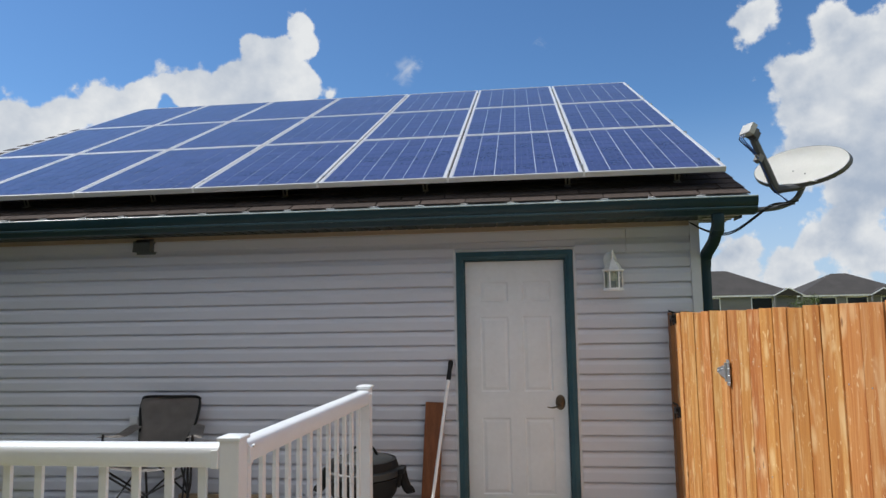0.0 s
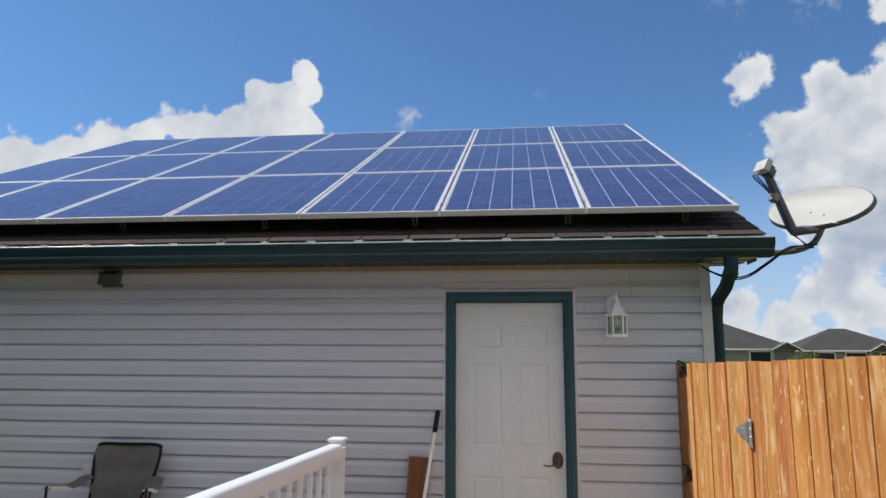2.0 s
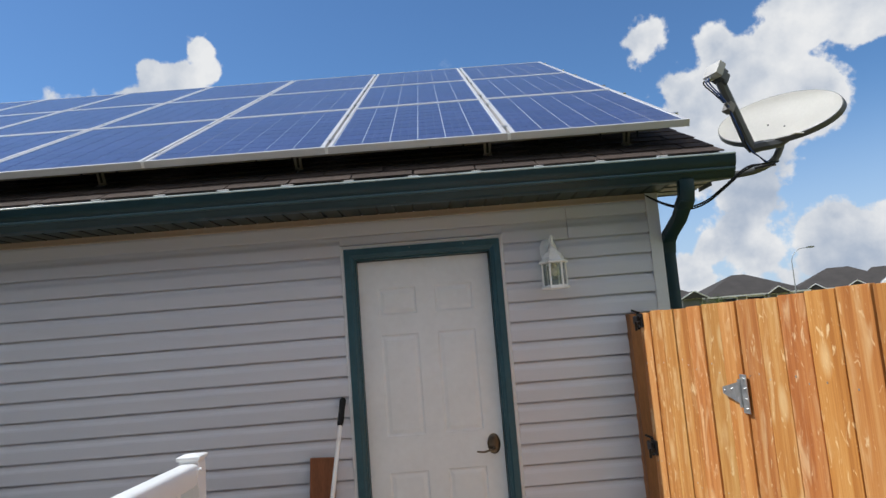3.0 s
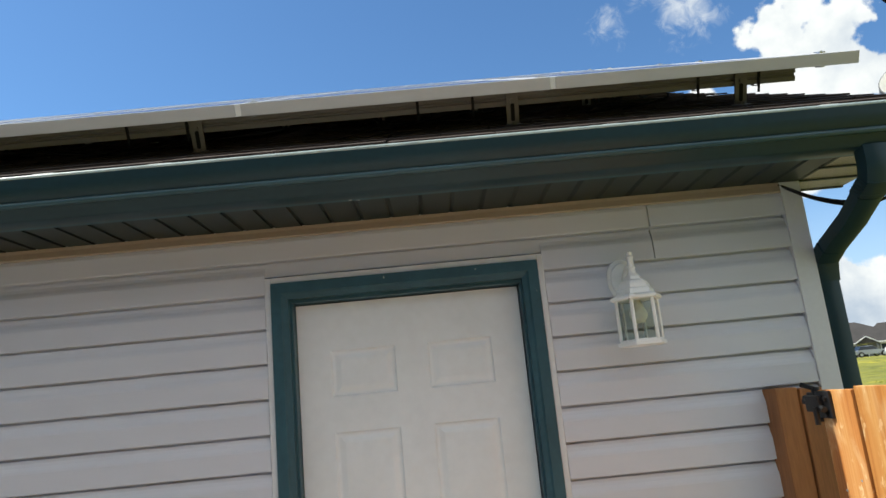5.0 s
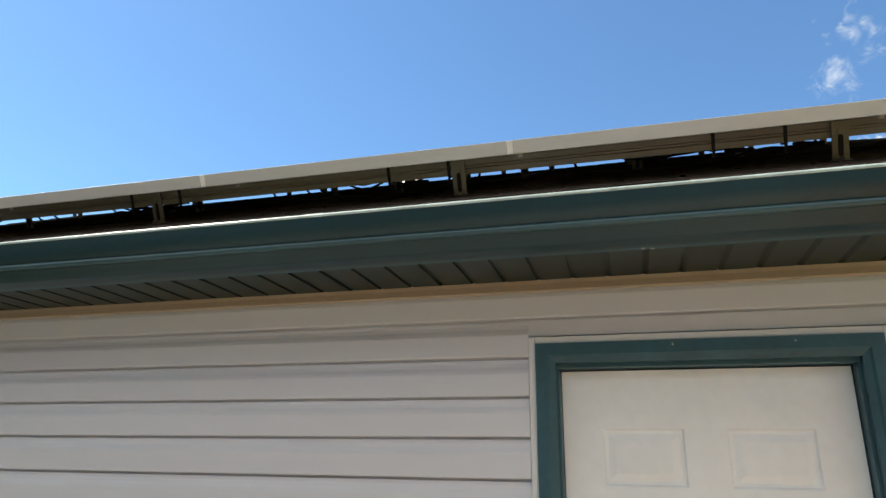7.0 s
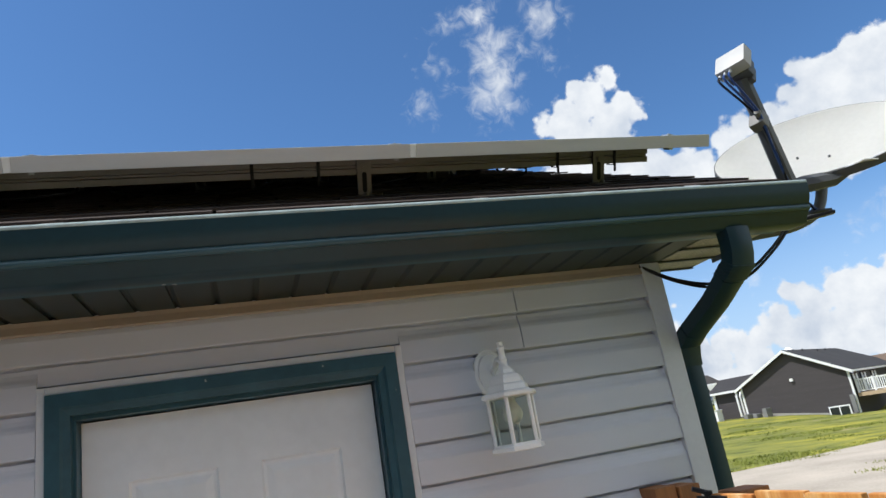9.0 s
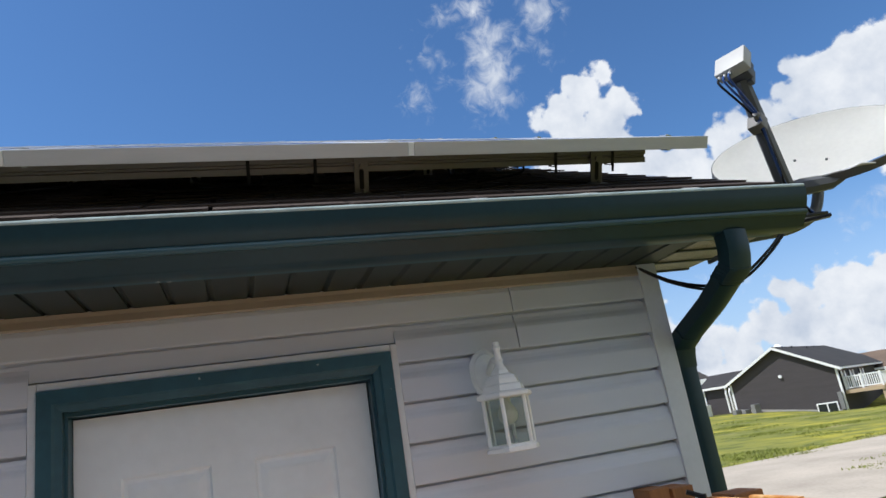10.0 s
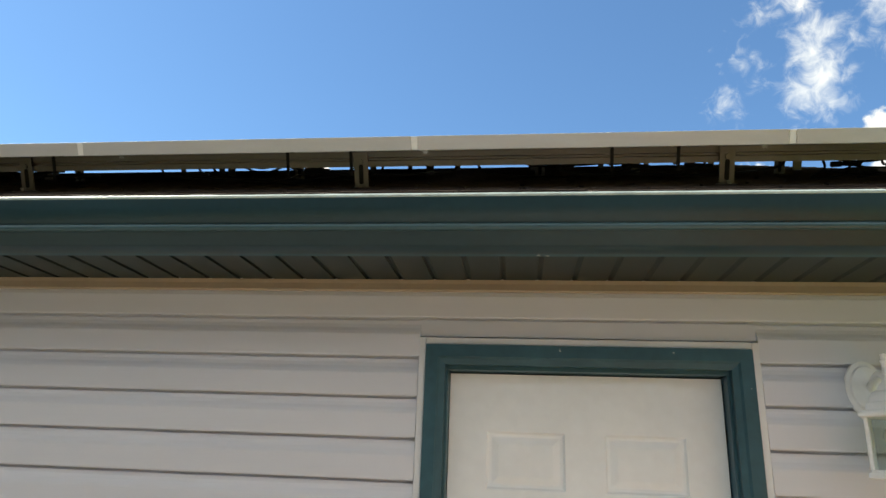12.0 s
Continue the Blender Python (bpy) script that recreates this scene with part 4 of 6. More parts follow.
        box(bm, *a, 0.003)
        part("channel", bm, SIDING_WHITE, d, "pale vinyl channel round the casing")
    # lever handle on an oval rose
    h = tagged(new("door_handle"), "worn bronze lever handle on an oval rose")
    h.parent = d
    bm = bmesh.new()
    lathe(bm, [(0.0, 0.0), (0.03, 0.0), (0.031, 0.004), (0.024, 0.011), (0.012, 0.014), (0.0, 0.014)], 28, sx=1.2, sy=1.85)
    bmesh.ops.transform(bm, matrix=pose(0.705, Y, 1.018, 90, 0, 0), verts=bm.verts)
    part("rose", bm, BRONZE, h, smooth=True)
    bm = bmesh.new()
    tube(bm, [(0.705, Y - 0.01, 0.99), (0.705, Y - 0.045, 0.99)], 0.011, 12)
    tube(bm, curve_points([(0.71, Y - 0.047, 0.991), (0.68, Y - 0.05, 0.99), (0.64, Y - 0.05, 0.983), (0.605, Y - 0.045, 0.988)], 5), [0.011] * 6 + [0.009] * 5 + [0.007] * 5, 10, 0.7)
    part("lever", bm, BRONZE, h, smooth=True)
    return d


build_door()


# ---- solar array on the roof ----
PV_Y, PV_Z, PV_ANG = -0.257, 2.731, math.atan(0.4925)      # lower front edge of the array's top face
PV_R, PV_STEP, PV_W, PV_L, PV_T = 1.929, 1.0185, 1.0, 1.608, 0.04
PV_ROW = 1.624
PV_ROT = Matrix.Rotation(PV_ANG, 4, "X")


def pv_at(x, s, down=0.0):
    """A place on the array: x, metres up the slope, metres below the top face."""
    return Vector((x, PV_Y + s * math.cos(PV_ANG) + down * math.sin(PV_ANG), PV_Z + s * math.sin(PV_ANG) - down * math.cos(PV_ANG)))


def build_panels():
    first = thing("solar_panel", (0, 0, 0), "blue polycrystalline solar panel in a silver aluminium frame", "solar panel", "solar panels on the roof")
    lip, T = 0.022, PV_T
    for a in ((0, PV_W, 0, lip), (0, PV_W, PV_L - lip, PV_L), (0, lip, lip, PV_L - lip), (PV_W - lip, PV_W, lip, PV_L - lip)):
        bm = bmesh.new()
        box(bm, *a, -T, 0, 0.0012)
        part("frame", bm, ALU, first, "silver aluminium frame bar")
    bm = bmesh.new()
    box(bm, lip - 0.004, PV_W - lip + 0.004, lip - 0.004, PV_L - lip + 0.004, -0.012, -0.0045)
    part("backsheet", bm, BACKSHEET, first)
    bm = bmesh.new()
    box(bm, lip - 0.004, PV_W - lip + 0.004, lip - 0.004, PV_L - lip + 0.004, -0.0135, -0.0121)
    part("back_foil", bm, BLACK, first, "black underside")
    cw, cl = (PV_W - 2 * lip - 0.012) / 6, (PV_L - 2 * lip - 0.03) / 10
    bm = bmesh.new()
    box(bm, -cw / 2 + 0.0028, cw / 2 - 0.0028, -cl / 2 + 0.002, cl / 2 - 0.002, -0.0045, -0.003)
    me = mesh_of("cell", bm, PV)
    for i in range(6):
        for j in range(10):
            shared("cell", me, first, Matrix.Translation((lip + 0.006 + (i + 0.5) * cw, lip + 0.015 + (j + 0.5) * cl, 0)))
    bm = bmesh.new()
    box(bm, 0.42, 0.58, PV_L - 0.2, PV_L - 0.08, -0.03, -0.0125, 0.003)
    part("junction_box", bm, BLACK, first)
    slots = [(c, r) for r in range(3) for c in range(7)]
    base = first
    for c, r in slots:
        p = pv_at(PV_R - PV_W - c * PV_STEP, r * PV_ROW)
        m = Matrix.Translation(p) @ PV_ROT
        if (c, r) == (0, 0):
            base.matrix_basis = m
        else:
            copy_thing(base, m)


def build_racking():
    feet_front = [1.634, 0.812, -0.303, -1.457, -2.6, -3.75, -4.9]
    for r in range(3):
        for k, s in enumerate((0.23, 1.28)):
            rail = thing("mounting_rail", pv_at(0, r * PV_ROW + s, PV_T + 0.05), "aluminium mounting rail under the solar panels", "rail", "rails of the solar array")
            bm = bmesh.new()
            x0, x1 = PV_R - 7 * PV_STEP - 0.02, 1.836
            prof = [(-0.02, 0.0), (0.02, 0.0), (0.02, 0.018), (0.012, 0.021), (0.012, 0.027), (0.02, 0.03), (0.02, 0.048), (-0.02, 0.048), (-0.02, 0.03), (-0.012, 0.027), (-0.012, 0.021), (-0.02, 0.018)]
            extrude_x(bm, prof, x0, x1)
            bmesh.ops.transform(bm, matrix=Matrix.Translation(pv_at(0, r * PV_ROW + s, PV_T + 0.0492)) @ PV_ROT, verts=bm.verts)
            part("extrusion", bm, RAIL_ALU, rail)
            for x in ([f for f in feet_front] if k == 0 else [1.34, 0.287, -0.86, -2.0, -3.15, -4.3]):
                top = pv_at(x, r * PV_ROW + s - 0.026, PV_T + 0.002)
                bot_z = roof_z(top.y + 0.04) + 0.012
                h = (top.z - bot_z) / math.cos(PV_ANG) + 0.004
                foot = bmesh.new()
                box(foot, -0.022, 0.022, -0.006, 0.0, -h, 0, 0.001)
                box(foot, -0.026, 0.026, -0.05, 0.012, -h - 0.004, -h + 0.004, 0.001)
                tube(foot, [(0, -0.014, -0.03), (0, 0.004, -0.03)], 0.009, 6)
                tube(foot, [(0, -0.03, -h + 0.004), (0, -0.03, -h + 0.014)], 0.008, 6)
                bmesh.ops.transform(foot, matrix=Matrix.Translation(top) @ PV_ROT, verts=foot.verts)
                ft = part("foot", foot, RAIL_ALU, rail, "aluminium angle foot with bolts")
                if r == 0:
                    slot = bmesh.new()
                    tube(slot, [(0, -0.0068, -0.045), (0, -0.0062, -0.045)], 0.007, 10)
                    box(slot, -0.007, 0.007, -0.0068, -0.0062, -h + 0.02, -0.045)
                    tube(slot, [(0, -0.0068, -h + 0.02), (0, -0.0062, -h + 0.02)], 0.007, 10)
                    bmesh.ops.transform(slot, matrix=Matrix.Translation(top) @ PV_ROT, verts=slot.verts)
                    part("slot", slot, BLACK, ft)
            for c in range(1, 7):
                cl = bmesh.new()
                box(cl, -0.0075, 0.0075, -0.02, 0.02, -0.05, 0.003)
                box(cl, -0.018, 0.018, -0.02, 0.02, 0.0006, 0.003, 0.001)
                tube(cl, [(0, 0, 0.002), (0, 0, 0.005)], 0.006, 6)
                bmesh.ops.transform(cl, matrix=Matrix.Translation(pv_at(PV_R - c * PV_STEP + 0.00925, r * PV_ROW + s)) @ PV_ROT, verts=cl.verts)
                part("clamp", cl, ZINC, rail, "steel clamp between two panels")
                if r == 0 and k == 0:
                    # added white strip that imitates sunlight on the frame side in the gap
                    sp = bmesh.new()
                    box(sp, -0.0088, 0.0088, 0.001, 0.007, -PV_T + 0.001, -0.001, 0.001)
                    bmesh.ops.transform(sp, matrix=Matrix.Translation(pv_at(PV_R - c * PV_STEP + 0.00925, 0)) @ PV_ROT, verts=sp.verts)
                    part("gap_sunlit_strip", sp, WHITE_METAL, rail, "added white strip standing in for a sunlit frame side")
            # end clamp on the outer side
            cl = bmesh.new()
            box(cl, 0.0005, 0.014, -0.018, 0.018, -0.05, 0.004)
            box(cl, -0.008, 0.014, -0.018, 0.018, 0.001, 0.005)
            tube(cl, [(0.008, 0, 0.004), (0.008, 0, 0.008)], 0.005, 6)
            bmesh.ops.transform(cl, matrix=Matrix.Translation(pv_at(PV_R, r * PV_ROW + s)) @ PV_ROT, verts=cl.verts)
            part("clamp", cl, ZINC, rail, "steel end clamp")
    # cables that sag below the front row
    rng = random.Random(3)
    for c in range(7):
        x0 = PV_R - PV_W - c * PV_STEP
        for k in range(5):
            a, b = x0 + rng.uniform(0.05, 0.5), x0 + rng.uniform(0.5, 1.05)
            s = rng.uniform(0.24, 0.6)
            sag = rng.uniform(0.02, 0.05)
            bm = bmesh.new()
            tube(bm, curve_points([pv_at(a, s, 0.05), pv_at(a * 0.7 + b * 0.3, s + 0.1, 0.06 + sag), pv_at(a * 0.4 + b * 0.6, s + 0.12, 0.062 + sag * 0.6), pv_at(b, s - 0.02, 0.05)], 6), 0.004, 6)
            single("panel_cable", bm, BLACK, "black cable sagging under the solar panels", "cable", group="cables under the array")
        bm = bmesh.new()
        xm = x0 + rng.uniform(0.3, 0.6)
        box(bm, -0.085, 0.085, -0.075, 0.075, -0.03, 0.0, 0.006, Matrix.Translation(pv_at(xm, 0.345, PV_T + 0.016)) @ PV_ROT)
        for q in (-0.05, 0.05):
            tube(bm, [pv_at(xm + q, 0.27, PV_T + 0.03), pv_at(xm + q, 0.24, PV_T + 0.036)], 0.008, 6)
        single("power_optimiser", bm, BLACK, "black converter box under a solar panel", "converter", group="converters under the array")
        # straps round the front rail, two to a panel, and a drooping lead behind it
        for q in (0.562, 0.768):
            bm = bmesh.new()
            x = x0 + q + rng.uniform(-0.01, 0.01)
            for b in ((-0.023, -0.0205, -0.052, 0.002), (0.0205, 0.023, -0.052, 0.002), (-0.023, 0.023, -0.0545, -0.052)):
                box(bm, -0.005, 0.005, b[0], b[1], b[2], b[3])
            box(bm, -0.004, 0.004, -0.026, -0.023, -0.075, -0.045)
            bmesh.ops.transform(bm, matrix=Matrix.Translation(pv_at(x, 0.23, PV_T + 0.001)) @ PV_ROT, verts=bm.verts)
            single("cable_strap", bm, BLACK, "black strap tied round the front rail", "strap", group="straps on the front rail")
        for k in range(3):
            a, b = x0 + rng.uniform(-0.1, 0.5), min(x0 + rng.uniform(0.55, 1.1), 1.25)
            bm = bmesh.new()
            pts = [pv_at(a, 0.3, PV_T + 0.03), pv_at(a + 0.03, 0.33, PV_T + 0.075), pv_at((a + b) / 2 - 0.06, 0.36, PV_T + rng.uniform(0.085, 0.11)), pv_at((a + b) / 2 + 0.1, 0.34, PV_T + rng.uniform(0.06, 0.1)), pv_at(b - 0.02, 0.3, PV_T + 0.07), pv_at(b, 0.28, PV_T + 0.02)]
            tube(bm, curve_points(pts, 6), 0.0042, 6)
            single("panel_cable", bm, BLACK, "black lead drooping behind the front rail", "cable", group="cables under the array")
        for k in range(2):   # plug couplings on the leads
            p = pv_at(min(x0 + rng.uniform(0.15, 0.9), 1.2), 0.31, PV_T + rng.uniform(0.06, 0.085))
            bm = bmesh.new()
            tube(bm, [p, p + Vector((0.03, 0, 0.002)), p + Vector((0.034, 0, 0.002)), p + Vector((0.085, 0, -0.002))], [0.009, 0.009, 0.0065, 0.0065], 8)
            single("cable_plug", bm, BLACK, "black plug coupling on a panel lead", "plug", group="plugs under the array")


build_panels()
build_racking()


# ---- satellite dish ----
def build_dish():
    C = Vector((2.474, -0.138, 2.742))
    u = Vector((0.61, -0.79, -0.105)).normalized()
    w = Vector((0.516, 0.294, 0.806))
    w = (w - u * w.dot(u)).normalized()
    n = u.cross(w)
    if n.x > 0:
        n = -n
    A, B, DEEP = 0.35, 0.184, 0.045
    dish = thing("satellite_dish", (2.06, -0.08, 2.43), "pale grey satellite dish with a three-cable feed head", "satellite dish")

    def at(p, q, o):
        return C + u * p + w * q + n * o
    bm = bmesh.new()
    rings = []
    for i in range(1, 13):
        r = i / 12
        rings.append([bm.verts.new(at(A * r * math.cos(t), B * r * math.sin(t), DEEP * (r * r - 1))) for t in (2 * math.pi * k / 48 for k in range(48))])
    for a, b in zip(rings, rings[1:]):
        for k in range(48):
            bm.faces.new((a[k], a[(k + 1) % 48], b[(k + 1) % 48], b[k]))
    hub = bm.verts.new(at(0, 0, -DEEP))
    for k in range(48):
        bm.faces.new((hub, rings[0][k], rings[0][(k + 1) % 48]))
    bmesh.ops.solidify(bm, geom=bm.faces[:], thickness=0.004)
    part("reflector", bm, DISH, dish, "pale grey painted reflector", smooth=True)
    ts = [2 * math.pi * k / 48 for k in range(49)]
    for nm, ring, material, lab in (("flange", ((0.004, -0.002), (0.011, -0.034), (0.004, -0.034), (0.0, -0.004)), DISH_RIM, "dark rolled flange"),):
        bm = bmesh.new()
        lo = [[bm.verts.new(at((A + da) * math.cos(t), (B + da) * math.sin(t), o)) for t in ts[:-1]] for da, o in ring]
        for a, b in zip(lo, lo[1:] + lo[:1]):
            for k in range(48):
                bm.faces.new((a[k], a[(k + 1) % 48], b[(k + 1) % 48], b[k]))
        part(nm, bm, material, dish, lab, smooth=True)
    for p in (Vector((2.466, -0.062, 2.699)), Vector((2.504, -0.161, 2.665))):
        d = p - C
        pu, pw = d.dot(u), d.dot(w)
        c = at(pu, pw, DEEP * ((pu / A) ** 2 + (pw / B) ** 2 - 1))
        bm = bmesh.new()
        tube(bm, [c, c + n * 0.005], 0.005, 8)
        part("bolt", bm, DISH_ARM, dish)
    # feed arm from the bottom of the rim
    lnb = Vector((2.104, -0.28, 2.962))
    knee = Vector((2.296, -0.15, 2.566))
    bm = bmesh.new()
    tube(bm, [at(0.09, -B * 0.86, -0.035), at(0.05, -B * 1.0, -0.035), knee.lerp(at(0.03, -B * 1.02, -0.03), 0.4), knee + Vector((0.01, 0, -0.004))], [0.016, 0.022, 0.025, 0.025], 8, 1.2, True)
    tube(bm, [knee + Vector((0.018, 0, -0.008)), knee + Vector((-0.008, -0.004, 0.022)), knee.lerp(lnb, 0.5), lnb + (knee - lnb).normalized() * 0.035], [0.025, 0.026, 0.024, 0.022], 8, 1.2, True)
    part("feed_arm", bm, DISH_ARM, dish, "dark grey feed arm", smooth=True)
    bm = bmesh.new()
    tb = at(0.12, -B * 0.9, -0.01)
    tube(bm, [tb, tb + u * 0.03 + n * 0.01, tb + u * 0.07 + n * 0.0], [0.012, 0.016, 0.004], 8, 0.4)
    part("arm_cover", bm, DISH, dish, smooth=True)
    d = (C - lnb).normalized()
    side = d.cross(Vector((0, 0, 1))).normalized()
    upv = side.cross(d)
    M = Matrix((side, d, upv)).transposed().to_4x4()
    head = Matrix.Translation(lnb) @ M
    bm = bmesh.new()
    box(bm, -0.055, 0.055, -0.05, -0.004, -0.034, 0.05, 0.006, head)
    feed = part("feed_head", bm, DISH_BOX, dish, "pale grey feed box", smooth=True)
    bm = bmesh.new()
    box(bm, -0.04, 0.04, -0.001, 0.035, -0.03, 0.035, 0.006, head)
    box(bm, -0.032, 0.032, 0.034, 0.06, -0.038, 0.028, 0.008, head)
    part("feed_horn", bm, DISH_ARM, feed, smooth=True)
    mid = Vector((2.182, -0.228, 2.765))
    bm = bmesh.new()
    box(bm, -0.022, 0.03, -0.05, -0.008, -0.026, 0.03, 0.005, Matrix.Translation(mid) @ M)
    tube(bm, [mid + Vector((-0.03, -0.03, 0.02)), mid + Vector((-0.055, -0.05, 0.035))], 0.011, 8)
    part("cable_block", bm, CLIP_GREY, dish, "grey cable clip", smooth=True)
    blue = mat("blue_cable", (0.025, 0.07, 0.24), 0.4, bump=0)
    foot = Vector((2.37, -0.15, 2.475))
    for k in range(3):
        o = -0.043 + 0.019 * k
        a = lnb + side * o - d * 0.034 - upv * 0.034
        bm = bmesh.new()
        tube(bm, curve_points([a, a - upv * 0.035, mid + side * (o * 0.6) + Vector((-0.075, -0.06, 0.075)), mid + side * (o * 0.3) + Vector((-0.035, -0.045, 0.015)), mid.lerp(knee, 0.5) + Vector((-0.022 - 0.004 * k, -0.03, 0.0)), knee + Vector((-0.02 + 0.004 * k, -0.02, -0.01)), foot.lerp(knee, 0.5) + Vector((0.0, -0.012, -0.012)), foot + Vector((0.006 * k, 0.0, 0.0))], 6), 0.004, 6)
        part("cable", bm, blue if k else BLACK, dish)
        bm = bmesh.new()
        tube(bm, [a + upv * 0.004, a - upv * 0.016], 0.0065, 8)
        part("connector", bm, ZINC, dish)
    # bent mast from the gable edge
    bm = bmesh.new()
    tube(bm, curve_points([(2.05, -0.04, 2.425), (2.18, -0.06, 2.432), (2.33, -0.08, 2.445), (2.44, -0.09, 2.49), (2.5, -0.085, 2.57), at(0.0, -0.02, -0.11)], 7), 0.02, 12)
    part("mast", bm, DISH_ARM, dish, "dark bent mast", smooth=True)
    bm = bmesh.new()
    box(bm, 2.05, 2.058, -0.13, 0.05, 2.37, 2.48, 0.002)
    part("mount_plate", bm, DISH_ARM, dish)
    bm = bmesh.new()
    box(bm, -0.03, 0.03, -0.07, 0.03, -0.015, 0.02, 0.005, Matrix.Translation(at(-0.01, -0.09, -0.07)) @ Matrix((u, w, n)).transposed().to_4x4())
    part("bracket", bm, DISH_ARM, dish, smooth=True)
    bm = bmesh.new()
    box(bm, -0.055, 0.055, -0.015, 0.015, -0.006, 0.006, 0.003, Matrix.Translation((2.36, -0.16, 2.45)) @ pose(0, 0, 0, 0, -2, -35))
    part("ground_block", bm, BLACK_IRON, dish)
    for k in range(2):
        bm = bmesh.new()
        o = 0.012 * k
        tube(bm, curve_points([(2.45, -0.13 - o, 2.478), (2.36, -0.15 - o, 2.468), (2.24, -0.18, 2.448 - o), (2.1, -0.2, 2.35 - o), (1.99, -0.17, 2.275 - o), (1.9, -0.12, 2.26 - o), (1.8, -0.06, 2.3 - o * 0.5), (1.7, -0.022, 2.366)], 7), 0.005, 6)
        single("antenna_cable", bm, BLACK, "black antenna cable looping from dish to soffit", "cable", group="antenna cables")


build_dish()


# ---- wall fittings ----
def build_lamp():
    """Six-sided coach lantern: oval plate, bent arm, tiered cap, straight panes, stepped base."""
    cx, cy = 1.114, -0.132
    lamp = thing("wall_lantern", (1.114, 0, 2.05), "white metal six-sided wall lantern with clear glass panes", "wall lamp")
    bm = bmesh.new()
    lathe(bm, [(0, 0), (0.05, 0), (0.054, 0.005), (0.052, 0.01), (0.043, 0.014), (0.04, 0.02), (0.022, 0.026), (0, 0.028)], 32, sx=0.95, sy=1.38)
    bmesh.ops.transform(bm, matrix=pose(cx - 0.004, -0.014, 2.083, 90, 0, 0), verts=bm.verts)
    part("backplate", bm, WHITE_METAL, lamp, smooth=True)
    bm = bmesh.new()
    tube(bm, curve_points([(cx, -0.03, 2.075), (cx, -0.065, 2.1), (cx, -0.1, 2.112), (cx, cy + 0.008, 2.098)], 6), 0.0095, 10)
    part("arm", bm, WHITE_METAL, lamp, smooth=True)
    bm = bmesh.new()
    lathe(bm, [(0.0, 0.0), (0.016, 0), (0.019, 0.006), (0.013, 0.012), (0.011, 0.024), (0.014, 0.03), (0.01, 0.036), (0.009, 0.056), (0.012, 0.064), (0.008, 0.07), (0.0095, 0.08), (0.0, 0.084)], 16, (cx, cy, 2.076))
    part("finial", bm, WHITE_METAL, lamp, smooth=True)
    ph = 0.0
    bm = bmesh.new()
    lathe(bm, [(0.0, 0.076), (0.02, 0.076), (0.026, 0.07), (0.03, 0.06), (0.043, 0.054), (0.05, 0.044), (0.053, 0.032), (0.06, 0.027), (0.064, 0.012), (0.079, 0.007), (0.083, 0.003), (0.083, -0.004), (0.076, -0.007), (0.0, -0.007)], 6, (cx, cy, 2.006), ph)
    part("cap", bm, WHITE_METAL, lamp)
    bm = bmesh.new()
    lathe(bm, [(0.0, 0.01), (0.068, 0.01), (0.07, 0.004), (0.077, 0.002), (0.078, -0.008), (0.06, -0.011), (0.0, -0.011)], 6, (cx, cy, 1.866), ph)
    part("base", bm, WHITE_METAL, lamp)
    R, z0, z1 = 0.0655, 1.875, 2.0
    for k in range(6):
        a, b = k * math.pi / 3 + ph, (k + 1) * math.pi / 3 + ph
        p, q = Vector((cx + R * math.cos(a), cy + R * math.sin(a), 0)), Vector((cx + R * math.cos(b), cy + R * math.sin(b), 0))
        bm = bmesh.new()
        tube(bm, [p + Vector((0, 0, z0)), p + Vector((0, 0, z1))], 0.0058, 6)
        part("mullion", bm, WHITE_METAL, lamp)
        bm = bmesh.new()
        bm.faces.new([bm.verts.new(v + Vector((0, 0, z))) for v, z in ((p, z0), (q, z0), (q, z1), (p, z1))])
        bmesh.ops.solidify(bm, geom=bm.faces[:], thickness=0.002)
        pane = part("pane", bm, GLASS, lamp, "clear glass pane")
        pane.visible_shadow = False
    bm = bmesh.new()
    lathe(bm, [(0.0, -0.03), (0.014, -0.028), (0.025, -0.018), (0.029, -0.004), (0.026, 0.01), (0.018, 0.022), (0.013, 0.03), (0.013, 0.042), (0.0, 0.042)], 20, (cx, cy, 1.957))
    part("bulb", bm, CREAM_GLASS, lamp, "frosted cream bulb", smooth=True)


